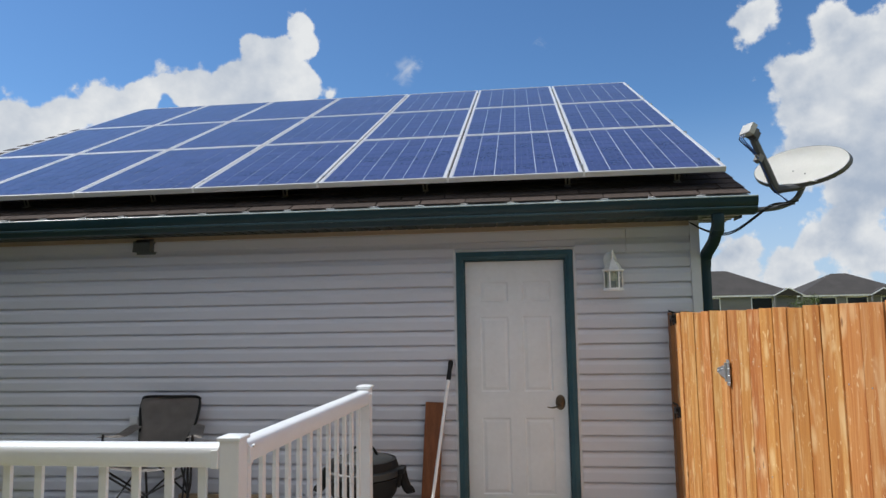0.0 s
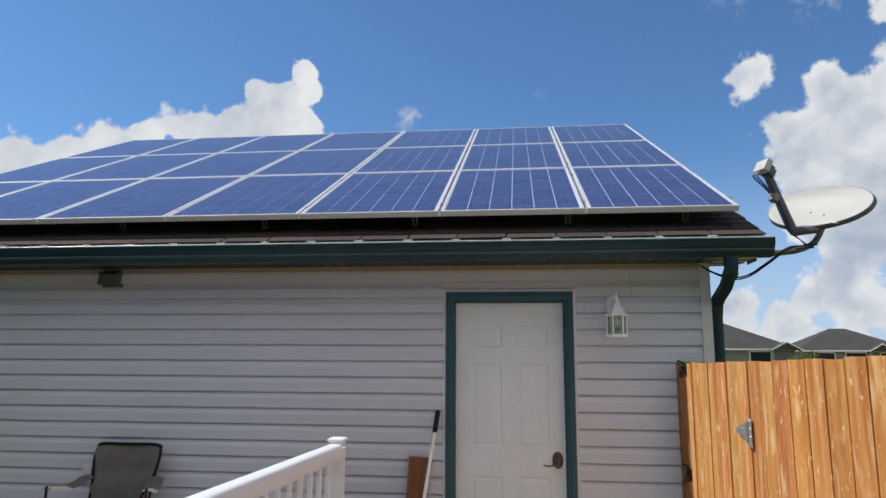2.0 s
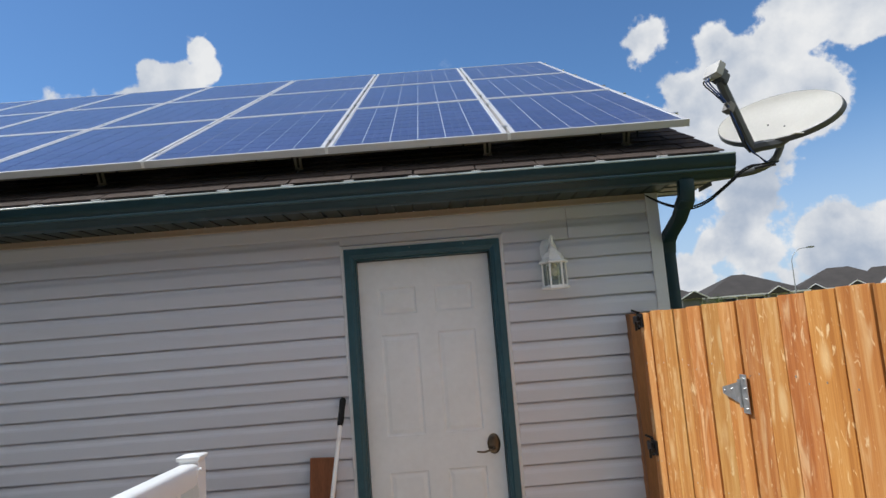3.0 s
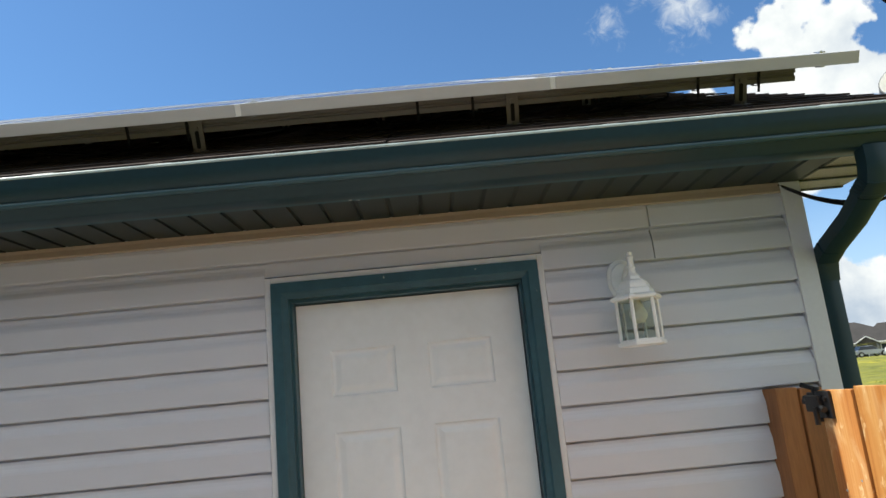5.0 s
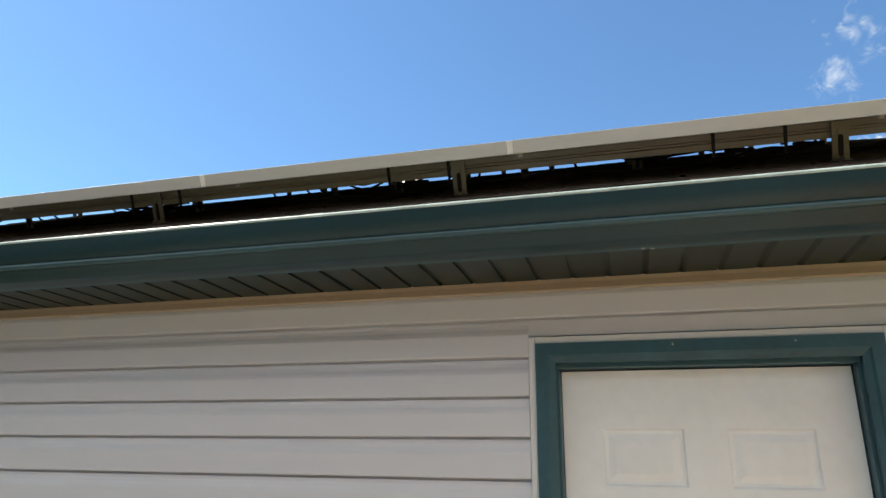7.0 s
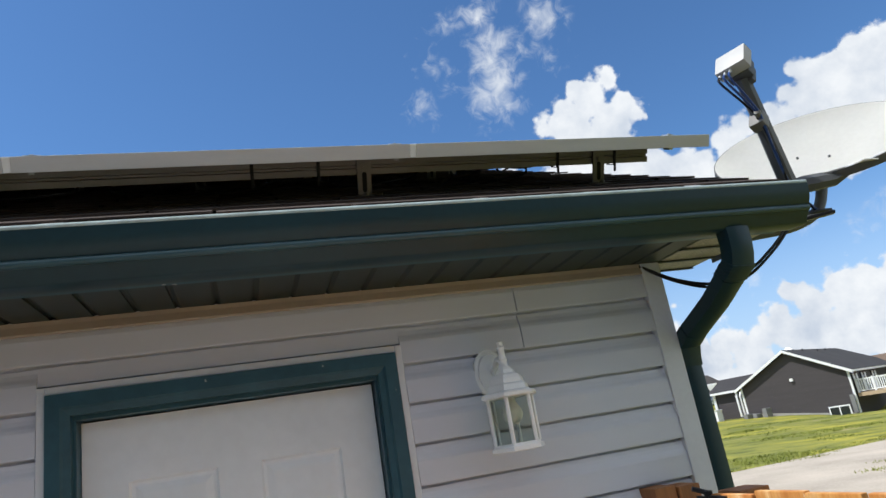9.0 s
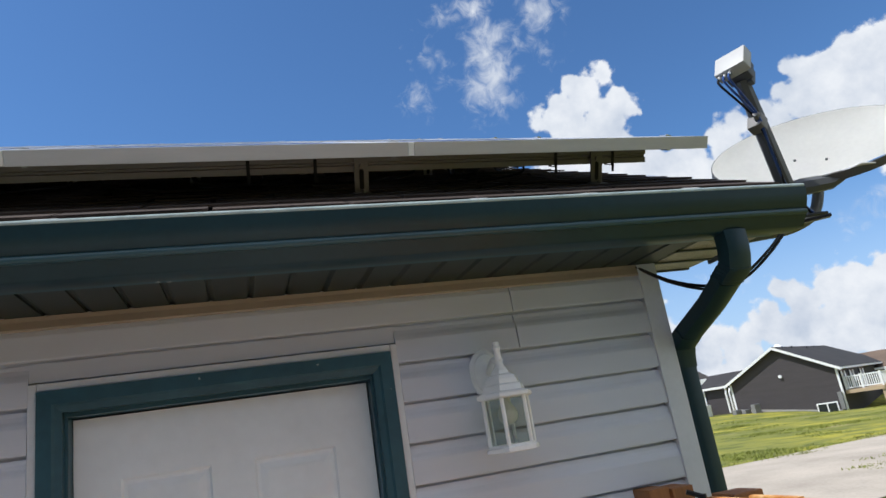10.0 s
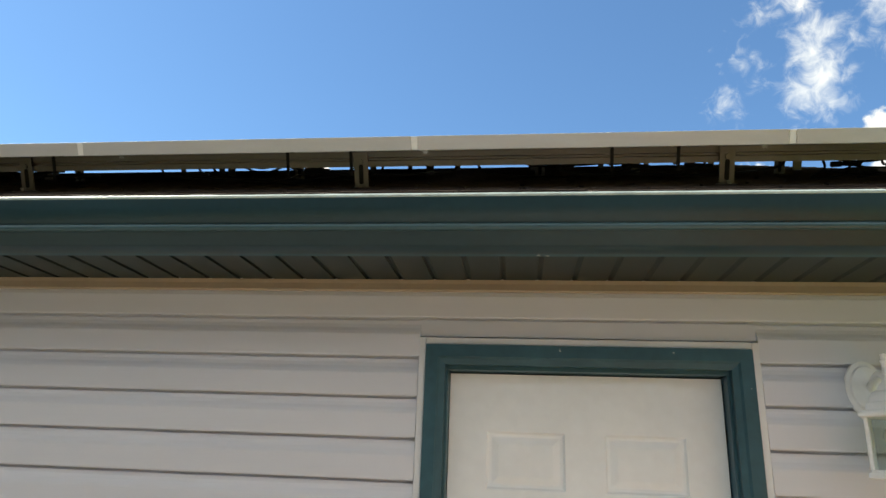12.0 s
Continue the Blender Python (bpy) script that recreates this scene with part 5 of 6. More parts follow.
def build_small_wall_things():
    v = thing("exhaust_vent", (-2.65, 0, 2.3), "dark hooded exhaust vent under the eave", "vent")
    bm = bmesh.new()
    box(bm, -2.735, -2.57, -0.022, 0.0, 2.235, 2.372, 0.003)
    part("flange", bm, VENT, v)
    bm = bmesh.new()
    extrude_x(bm, [(-0.022, 2.365), (-0.085, 2.33), (-0.1, 2.25), (-0.094, 2.25), (-0.08, 2.325), (-0.022, 2.355)], -2.725, -2.58)
    box(bm, -2.725, -2.721, -0.09, -0.022, 2.252, 2.345)
    box(bm, -2.584, -2.58, -0.09, -0.022, 2.252, 2.345)
    part("hood", bm, VENT, v)
    o = thing("outlet_box", (-2.7, 0, 0.87), "grey weatherproof outlet box on the siding", "outlet")
    bm = bmesh.new()
    box(bm, -2.742, -2.658, -0.05, -0.012, 0.8, 0.93, 0.006)
    part("cover", bm, SIDING_WHITE, o)
    bm = bmesh.new()
    box(bm, -2.735, -2.665, -0.062, -0.05, 0.868, 0.924, 0.006)
    part("flap", bm, SIDING_WHITE, o)
    bm = bmesh.new()
    box(bm, -2.64, -2.6, -0.055, -0.014, 0.84, 0.92, 0.008)
    part("plug", bm, BIN_GREY, o)
    b = bmesh.new()
    M = Matrix.Translation((-0.3, -0.1, FLOOR)) @ pose(0, 0, 0, -4.2, 3.0, 0)
    box(b, -0.0675, 0.0675, -0.038, 0.0, 0.0, 0.935, 0.004, M)
    single("wooden_board", b, STAINED, "red-brown stained board leaning on the siding", "board")
    p = thing("long_pole", (-0.25, -0.66, FLOOR), "white pole with a black grip leaning on the wall", "pole")
    base, top = Vector((-0.25, -0.66, FLOOR + 0.01)), Vector((-0.122, -0.035, 1.345))
    bm = bmesh.new()
    tube(bm, [base, base.lerp(top, 0.89)], 0.0115, 12)
    part("shaft", bm, WHITE_METAL, p, smooth=True)
    bm = bmesh.new()
    tube(bm, [base.lerp(top, 0.885), base.lerp(top, 0.9), base.lerp(top, 0.95), base.lerp(top, 0.99), top], [0.014, 0.018, 0.0165, 0.019, 0.012], 12)
    part("grip", bm, BLACK, p, "black rubber grip", smooth=True)
    bm = bmesh.new()
    box(bm, -2.3, -1.5, -0.075, -0.035, DECK, DECK + 0.055, 0.004)
    single("lumber", bm, TAN, "tan board lying on the deck by the wall", "board")


build_lamp()
build_small_wall_things()


# ---- white railing ----
RAIL_TOP = 1.282
NEAR, FAR = Vector((-0.578, -2.934, 0)), Vector((-0.492, -1.327, 0))


def build_railing():
    r = thing("railing", (NEAR.x, NEAR.y, DECK), "white vinyl railing with square balusters and capped posts", "railing")

    def post(p):
        bm = bmesh.new()
        box(bm, p.x - 0.036, p.x + 0.036, p.y - 0.036, p.y + 0.036, DECK, RAIL_TOP + 0.002, 0.004)
        ob = part("post", bm, WHITE_VINYL, r)
        bm = bmesh.new()
        z = RAIL_TOP + 0.002
        prof = [(0.0, 0.0), (0.041, 0.0), (0.043, 0.004), (0.043, 0.012), (0.038, 0.015), (0.0, 0.022)]
        lathe(bm, [(q * math.sqrt(2), h) for q, h in prof], 4, (p.x, p.y, z - 0.003), math.pi / 4)
        part("cap", bm, WHITE_VINYL, ob, "low pyramid cap")

    def run(a, b, skip_first=False):
        d = (b - a)
        L = d.length
        ang = math.atan2(d.y, d.x)
        M = Matrix.Translation((a.x, a.y, 0)) @ Matrix.Rotation(ang, 4, "Z")
        bm = bmesh.new()
        half = [(0.018, 0.0), (0.03, -0.003), (0.038, -0.009), (0.042, -0.018), (0.043, -0.03), (0.043, -0.062), (0.038, -0.074), (0.03, -0.078)]
        prof = [(-y, z) for y, z in half] + half[::-1]
        vs = extrude_x(bm, [(y, RAIL_TOP - 0.012 + z) for y, z in prof], 0.037, L - 0.037)
        bmesh.ops.transform(bm, matrix=M, verts=vs)
        part("top_rail", bm, WHITE_VINYL, r, smooth=True)
        bm = bmesh.new()
        box(bm, 0.037, L - 0.037, -0.028, 0.028, DECK + 0.08, DECK + 0.14, 0.004, M)
        part("bottom_rail", bm, WHITE_VINYL, r)
        for e in (0.0375, L - 0.0625):
            bm = bmesh.new()
            box(bm, e, e + 0.025, -0.0455, 0.0455, RAIL_TOP - 0.092, RAIL_TOP - 0.03, 0.002, M)
            tube(bm, [M @ Vector((e + 0.012, -0.049, RAIL_TOP - 0.03)), M @ Vector((e + 0.012, -0.056, RAIL_TOP - 0.03))], 0.006, 8)
            part("bracket", bm, WHITE_VINYL, r)
        n = int((L - 0.16) / 0.124)
        for k in range(n + 1):
            x = 0.051 + 0.06 + k * 0.124
            if x > L - 0.09:
                break
            bm = bmesh.new()
            box(bm, x - 0.015, x + 0.015, -0.0085, 0.0085, DECK + 0.13, RAIL_TOP - 0.088, 0.003, M)
            part("baluster", bm, WHITE_VINYL, r)
    post(NEAR)
    post(FAR)
    left = Vector((-3.05, -2.934, 0))
    post(left)
    run(NEAR, FAR)
    run(NEAR, left)


build_railing()


# ---- folding camp chair ----
def build_chair():
    ch = thing("camp_chair", (-2.34, -0.45, DECK), "dark grey folding camp chair with black frame", "chair")
    Z = DECK
    bl, br = Vector((-2.6, -0.1, 1.08)), Vector((-2.12, -0.1, 1.08))
    sl, sr = Vector((-2.53, -0.3, 0.62)), Vector((-2.18, -0.3, 0.62))
    wl, wr = Vector((-2.565, -0.19, 0.885)), Vector((-2.11, -0.19, 0.89))
    fl, fr = Vector((-2.5, -0.75, 0.69)), Vector((-1.92, -0.75, 0.7))
    # backrest sling: slightly sagging cloth with a waist
    bm = bmesh.new()
    rows = []
    for i in range(13):
        t = i / 12
        a, b = (bl.lerp(wl, t / 0.45), br.lerp(wr, t / 0.45)) if t < 0.45 else (wl.lerp(sl, (t - 0.45) / 0.55), wr.lerp(sr, (t - 0.45) / 0.55))
        row = []
        waist = -0.012 * math.sin(math.pi * t / 0.45) if t < 0.45 else 0.012 * math.sin(math.pi * (t - 0.45) / 0.55)
        for k in range(11):
            s = k / 10
            p = a.lerp(b, s)
            p.x += (0.5 - s) * 2 * waist
            p.y += 0.05 * math.sin(math.pi * s) * (0.3 + 0.7 * t) - 0.0 + 0.022 * noise.noise((s * 3 + t * 2.5, t * 4, 1)) + 0.008 * noise.noise((s * 7 + t * 5, t * 9, 5))
            row.append(bm.verts.new(p))
        rows.append(row)
    for a, b in zip(rows, rows[1:]):
        for k in range(10):
            bm.faces.new((a[k], a[k + 1], b[k + 1], b[k]))
    bmesh.ops.solidify(bm, geom=bm.faces[:], thickness=0.006)
    back = part("backrest", bm, FABRIC, ch, "dark grey woven cloth", smooth=True)
    bm = bmesh.new()
    tube(bm, curve_points([sl, sl.lerp(wl, 0.55) + Vector((0.012, 0, 0)), wl, wl.lerp(bl, 0.5) + Vector((-0.01, 0, 0)), bl + Vector((0, 0, -0.03)), bl + Vector((0.03, 0, 0.006)), bl.lerp(br, 0.5) + Vector((0, 0, 0.008)), br + Vector((-0.03, 0, 0.006)), br + Vector((0, 0, -0.03)), wr.lerp(br, 0.5) + Vector((0.01, 0, 0)), wr, sr.lerp(wr, 0.55) + Vector((-0.012, 0, 0)), sr], 4), 0.0105, 8)
    part("piping", bm, BLACK, back, smooth=True)
    bm = bmesh.new()
    rows = []
    for i in range(9):
        t = i / 8
        a, b = sl.lerp(fl, t), sr.lerp(fr, t)
        row = []
        for k in range(11):
            s = k / 10
            p = a.lerp(b, s)
            p.z -= 0.05 * math.sin(math.pi * s) * (1 - 0.4 * t)
            if i == 8:
                p.z -= 0.012
            row.append(bm.verts.new(p))
        rows.append(row)
    for a, b in zip(rows, rows[1:]):
        for k in range(10):
            bm.faces.new((a[k], a[k + 1], b[k + 1], b[k]))
    bmesh.ops.solidify(bm, geom=bm.faces[:], thickness=0.008)
    part("seat", bm, FABRIC, ch, "dark grey sagging cloth seat", smooth=True)
    for s, (f, sb, bk) in ((-1, (fl, sl, bl)), (1, (fr, sr, br))):
        up = Vector((f.x + s * 0.045, f.y + 0.06, 0.885))
        rear = (wl if s < 0 else wr) + Vector((s * 0.03, -0.01, 0.0))
        bm = bmesh.new()
        rows = []
        for i in range(7):
            p = rear.lerp(up, i / 6) - Vector((0, 0, 0.03 * math.sin(math.pi * i / 6)))
            rows.append([bm.verts.new(p + Vector((o, 0, -abs(o) * 0.25))) for o in (-0.055, -0.025, 0.0, 0.025, 0.055)])
        for a, b in zip(rows, rows[1:]):
            for k in range(4):
                bm.faces.new((a[k], a[k + 1], b[k + 1], b[k]))
        bmesh.ops.solidify(bm, geom=bm.faces[:], thickness=0.014)
        part("armrest", bm, FABRIC, ch, smooth=True)
        bm = bmesh.new()
        tube(bm, [up + Vector((0, 0, 0.01)), Vector((up.x, up.y - 0.02, Z + 0.3)), Vector((f.x, f.y, Z + 0.012))], 0.009, 8)
        part("leg", bm, BLACK_IRON, ch, smooth=True)
        bm = bmesh.new()
        tube(bm, [bk + Vector((0, 0.01, 0)), Vector((sb.x, -0.16, Z + 0.3)), Vector((sb.x - s * 0.01, -0.14, Z + 0.012))], 0.009, 8)
        part("leg", bm, BLACK_IRON, ch, smooth=True)
        bm = bmesh.new()
        tube(bm, [f + Vector((0, 0.0, -0.02)), Vector((sb.x, -0.14, Z + 0.06))], 0.0075, 8)
        tube(bm, [Vector((f.x, f.y, Z + 0.06)), sb + Vector((0, 0.1, -0.02))], 0.0075, 8)
        part("brace", bm, BLACK_IRON, ch, smooth=True)
    for y, z in ((-0.75, 0), (-0.14, 0)):
        bm = bmesh.new()
        x0, x1 = (fl.x, fr.x) if y < -0.5 else (sl.x, sr.x)
        tube(bm, [(x0, y, Z + 0.06), (x1, y, Z + 0.36)], 0.0075, 8)
        tube(bm, [(x0, y + 0.012, Z + 0.36), (x1, y + 0.012, Z + 0.06)], 0.0075, 8)
        part("brace", bm, BLACK_IRON, ch, smooth=True)


build_chair()


# ---- lidded bin ----
def build_bin():
    c = (-0.69, -0.55, FLOOR)
    b = thing("trash_can", c, "grey round trash can with a black clamped lid", "trash can")
    bm = bmesh.new()
    lathe(bm, [(0.0, 0.0), (0.165, 0.0), (0.175, 0.01), (0.205, 0.5), (0.215, 0.505), (0.215, 0.52), (0.2, 0.52), (0.165, 0.03), (0.0, 0.03)], 36, c)
    part("body", bm, BIN_BODY, b, smooth=True)
    bm = bmesh.new()
    lathe(bm, [(0.199, 0.36), (0.208, 0.362), (0.226, 0.39), (0.25, 0.47), (0.256, 0.5), (0.23, 0.5)], 36, c)
    part("collar", bm, BLACK, b, "black rim collar", smooth=True)
    bm = bmesh.new()
    lathe(bm, [(0.0, 0.505), (0.25, 0.505), (0.255, 0.515), (0.255, 0.545), (0.235, 0.56), (0.215, 0.6), (0.2, 0.615), (0.12, 0.64), (0.05, 0.645), (0.0, 0.645)], 36, c)
    part("lid", bm, BIN_GREY, b, "dark grey lid with a raised dome", smooth=True)
    bm = bmesh.new()
    lathe(bm, [(0.232, 0.562), (0.244, 0.564), (0.226, 0.612), (0.208, 0.614)], 36, c)
    part("lid_band", bm, BLACK, b, smooth=True)
    bm = bmesh.new()
    tube(bm, curve_points([(c[0] - 0.09, c[1], c[2] + 0.64), (c[0] - 0.06, c[1], c[2] + 0.69), (c[0] + 0.05, c[1], c[2] + 0.695), (c[0] + 0.1, c[1], c[2] + 0.635)], 6), 0.009, 8)
    part("lid_handle", bm, BLACK, b, smooth=True)
    for s in (-1, 1):
        bm = bmesh.new()
        box(bm, -0.012, 0.03, -0.055, 0.055, -0.012, 0.03, 0.008, Matrix.Translation((c[0] + s * 0.262, c[1], c[2] + 0.53)))
        tube(bm, curve_points([(c[0] + s * 0.27, c[1], c[2] + 0.53), (c[0] + s * 0.285, c[1], c[2] + 0.47), (c[0] + s * 0.305, c[1], c[2] + 0.42), (c[0] + s * 0.325, c[1], c[2] + 0.405), (c[0] + s * 0.33, c[1], c[2] + 0.385)], 4), 0.013, 8, 2.6)
        box(bm, -0.012, 0.016, -0.045, 0.045, -0.1, 0.03, 0.006, Matrix.Translation((c[0] + s * 0.262, c[1], c[2] + 0.53)) @ pose(0, 0, 0, 0, 10 * s, 0))
        part("clamp", bm, BLACK, b)


build_bin()


# ---- cedar fence ----
def build_fence():
    top = 1.684
    dirv = Vector((0.062, -1.0, 0)).normalized()
    ang = math.atan2(dirv.y, dirv.x)
    A = Vector((1.497, -0.415, 0))
    f = thing("cedar_fence", (A.x, A.y, 0), "orange stained cedar board fence", "fence")
    # posts by the wall
    for x0, x1, y0, y1, z in ((1.516, 1.585, -0.1, -0.003, top), (1.588, 1.66, -0.108, -0.003, top - 0.006), (1.57, 1.66, -0.4, -0.31, top - 0.01)):
        bm = bmesh.new()
        box(bm, x0, x1, y0, y1, 0.0, z, 0.004)
        part("post", bm, CEDAR_POST, f, "cedar post with eave shade in its colour")
    M = Matrix.Translation(A) @ Matrix.Rotation(ang, 4, "Z")
    rng = random.Random(21)
    nails = bmesh.new()
    s = 0.0
    k = 0
    while s < 6.2:
        w = rng.uniform(0.137, 0.147)
        bm = bmesh.new()
        off = rng.choice((0.0, 0.001, 0.003))
        h = top + 0.016 * s + rng.uniform(-0.005, 0.005)
        tilt = pose(0, 0, 0, 0, rng.uniform(-0.2, 0.2), -1.7 + rng.uniform(-1.1, 1.1))
        box(bm, 0.001, w - 0.001, -off - 0.017, -off, 0.045, h, 0.002)
        bmesh.ops.transform(bm, matrix=M @ Matrix.Translation((s, 0, 0)) @ tilt, verts=bm.verts)
        part("board", bm, CEDAR, f)
        for z in (0.345, 0.945, 1.445):
            for q in (0.28, 0.72):
                p = M @ Vector((s + w * q + rng.uniform(-0.01, 0.01), -off - 0.0172, z + rng.uniform(-0.02, 0.02)))
                tube(nails, [p, p + M.to_3x3() @ Vector((0, -0.0016, 0))], 0.0035, 6)
        s += w + 0.0005
        k += 1
    tagged(part("nails", nails, ZINC, f), kind="stuff")
    for z in (0.3, 0.9, 1.4):
        bm = bmesh.new()
        box(bm, 0.0, 6.2, 0.003, 0.041, z, z + 0.089, 0.003, M)
        part("backing_rail", bm, CEDAR, f)
    for y in (2.35, 4.7):
        bm = bmesh.new()
        box(bm, y, y + 0.09, 0.042, 0.132, 0.0, top - 0.02, 0.004, M)
        part("post", bm, CEDAR, f)
    # black gate hinges
    for z in (1.646, 1.016):
        bm = bmesh.new()
        tube(bm, [M @ Vector((-0.012, -0.02, z - 0.045)), M @ Vector((-0.012, -0.02, z + 0.045))], 0.011, 10)
        part_h = bm
        box(part_h, -0.004, 0.055, -0.03, -0.021, z - 0.035, z + 0.035, 0.003, M)
        box(part_h, -0.075, -0.004, -0.004, 0.004, z - 0.02, z + 0.03, 0.003, M @ Matrix.Translation((0, -0.006, 0)))
        for q in (0.015, 0.04):
            tube(part_h, [M @ Vector((q, -0.029, z + 0.015)), M @ Vector((q, -0.036, z + 0.015))], 0.006, 6)
        tube(part_h, [M @ Vector((-0.012, -0.02, z + 0.04)), M @ Vector((-0.03, -0.05, z + 0.055))], 0.006, 6)
        box(part_h, -0.03, 0.03, -0.046, -0.03, z - 0.018, z + 0.024, 0.004, M)
        tube(part_h, [M @ Vector((-0.05, -0.03, z + 0.018)), M @ Vector((0.045, -0.042, z - 0.012))], 0.008, 8)
        tube(part_h, [M @ Vector((0.02, -0.05, z - 0.05)), M @ Vector((0.02, -0.05, z - 0.005))], 0.007, 8)
        for q, dz in ((-0.055, 0.008), (-0.03, -0.006), (0.03, -0.024)):
            tube(part_h, [M @ Vector((q, -0.012, z + dz)), M @ Vector((q, -0.034, z + dz))], 0.0075, 6)
        part("hinge", part_h, BLACK_IRON, f, "black iron hinge")
    # galvanised tee hinge
    bm = bmesh.new()
    s0, z0 = 1.0, 1.366
    M = M @ Matrix.Translation((0, -0.008, 0))
    box(bm, s0 - 0.012, s0 + 0.034, -0.0255, -0.0225, z0 - 0.07, z0 + 0.068, 0.001, M)
    pts = [(s0 - 0.154, z0 - 0.012), (s0 - 0.012, z0 - 0.042), (s0 - 0.012, z0 + 0.042), (s0 - 0.154, z0 + 0.012)]
    lo = [bm.verts.new(M @ Vector((x, -0.0225, z))) for x, z in pts]
    hi = [bm.verts.new(M @ Vector((x, -0.026, z))) for x, z in pts]
    bm.faces.new(hi)
    bm.faces.new(lo[::-1])
    for i in range(4):
        bm.faces.new((lo[i], lo[(i + 1) % 4], hi[(i + 1) % 4], hi[i]))
    tube(bm, [M @ Vector((s0 - 0.014, -0.029, z0 - 0.05)), M @ Vector((s0 - 0.014, -0.029, z0 + 0.05))], 0.006, 8)
    for x, z in ((s0 - 0.138, z0), (s0 - 0.08, z0 + 0.01), (s0 - 0.03, z0 - 0.02), (s0 + 0.016, z0 + 0.052), (s0 + 0.016, z0 + 0.018), (s0 + 0.016, z0 - 0.02), (s0 + 0.016, z0 - 0.055)):
        tube(bm, [M @ Vector((x, -0.025, z)), M @ Vector((x, -0.03, z))], 0.005, 8)
    part("tee_hinge", bm, ZINC, f, "galvanised steel tee hinge with screws")


build_fence()


# ---- beyond: houses, cars, street lamp ----
def polar(az, d, ox=0.44, oy=-3.0):
    return Vector((ox + d * math.sin(radians(az)), oy + d * math.cos(radians(az)), 0))


def hip_house(c, half_x, half_y, base, eave, ridge, wall_mat, label, ridge_half, turn=0.0, garage=True, tiles=ROOF_BROWN):
    h = thing("house", (c.x, c.y, base), label, "house", "houses beyond the field")
    M = Matrix.Translation((c.x, c.y, 0)) @ Matrix.Rotation(radians(turn), 4, "Z")
    bm = bmesh.new()
    box(bm, -half_x, half_x, -half_y, half_y, base, eave, 0, M)
    part("wall", bm, wall_mat, h)
    bm = bmesh.new()
    o = 0.5
    e = [bm.verts.new(M @ Vector(p)) for p in ((-half_x - o, -half_y - o, eave), (half_x + o, -half_y - o, eave), (half_x + o, half_y + o, eave), (-half_x - o, half_y + o, eave))]
    r = [bm.verts.new(M @ Vector(p)) for p in ((-ridge_half, 0, ridge), (ridge_half, 0, ridge))]
    for q in ((e[0], e[1], r[1], r[0]), (e[1], e[2], r[1]), (e[2], e[3], r[0], r[1]), (e[3], e[0], r[0]), (e[3], e[2], e[1], e[0])):
        bm.faces.new(q)
    roof = part("roof", bm, tiles, h)
    bm = bmesh.new()
    for a in ((-half_x - o, half_x + o, -half_y - o - 0.05, -half_y - o, eave - 0.18, eave + 0.03), (-half_x - o - 0.05, -half_x - o, -half_y - o, half_y + o, eave - 0.18, eave + 0.03)):
        box(bm, *a, 0, M)
    part("gutter", bm, WHITE_FAR, h, "white gutter")
    for x in ((-half_x * 0.55, half_x * 0.0, half_x * 0.6) if garage else (0,)):
        w = 1.3 if garage else 0.8
        bm = bmesh.new()
        box(bm, x - w - 0.12, x + w + 0.12, -half_y - 0.06, -half_y - 0.002, base, min(eave - 0.25, base + 2.4), 0, M)
        d = part("garage_door", bm, WHITE_FAR, h, "white framed garage opening")
        bm = bmesh.new()
        box(bm, x - w, x + w, -half_y - 0.08, -half_y - 0.061, base, min(eave - 0.4, base + 2.2), 0, M)
        part("door_panel", bm, GLASS_DARK, d)
    return h, M


def gablet(h, M, x, half_y, eave, rise, wide):
    bm = bmesh.new()
    y0, y1 = -half_y - 1.1, -half_y + 2.0
    pr = [(x - wide, eave - 0.05), (x, eave + rise), (x + wide, eave - 0.05)]
    a = [bm.verts.new(M @ Vector((px, y0, pz))) for px, pz in pr]
    b = [bm.verts.new(M @ Vector((px, y1, pz))) for px, pz in pr]
    bm.faces.new(a)
    bm.faces.new(b[::-1])
    for i in range(3):
        bm.faces.new((a[i], a[(i + 1) % 3], b[(i + 1) % 3], b[i]))
    g = part("porch_roof", bm, ROOF_BROWN, h)
    bm = bmesh.new()
    for (x0, z0), (x1, z1) in ((pr[0], pr[1]), (pr[1], pr[2])):
        tube(bm, [M @ Vector((x0, y0 - 0.04, z0)), M @ Vector((x1, y0 - 0.04, z1))], 0.09, 4)
    part("trim", bm, WHITE_FAR, g)
    for s in (-1, 1):
        bm = bmesh.new()
        box(bm, x + s * (wide - 0.3) - 0.12, x + s * (wide - 0.3) + 0.12, y0 + 0.1, y0 + 0.34, -0.2, eave - 0.05, 0, M)
        part("porch_post", bm, WALL_FAR2, h)


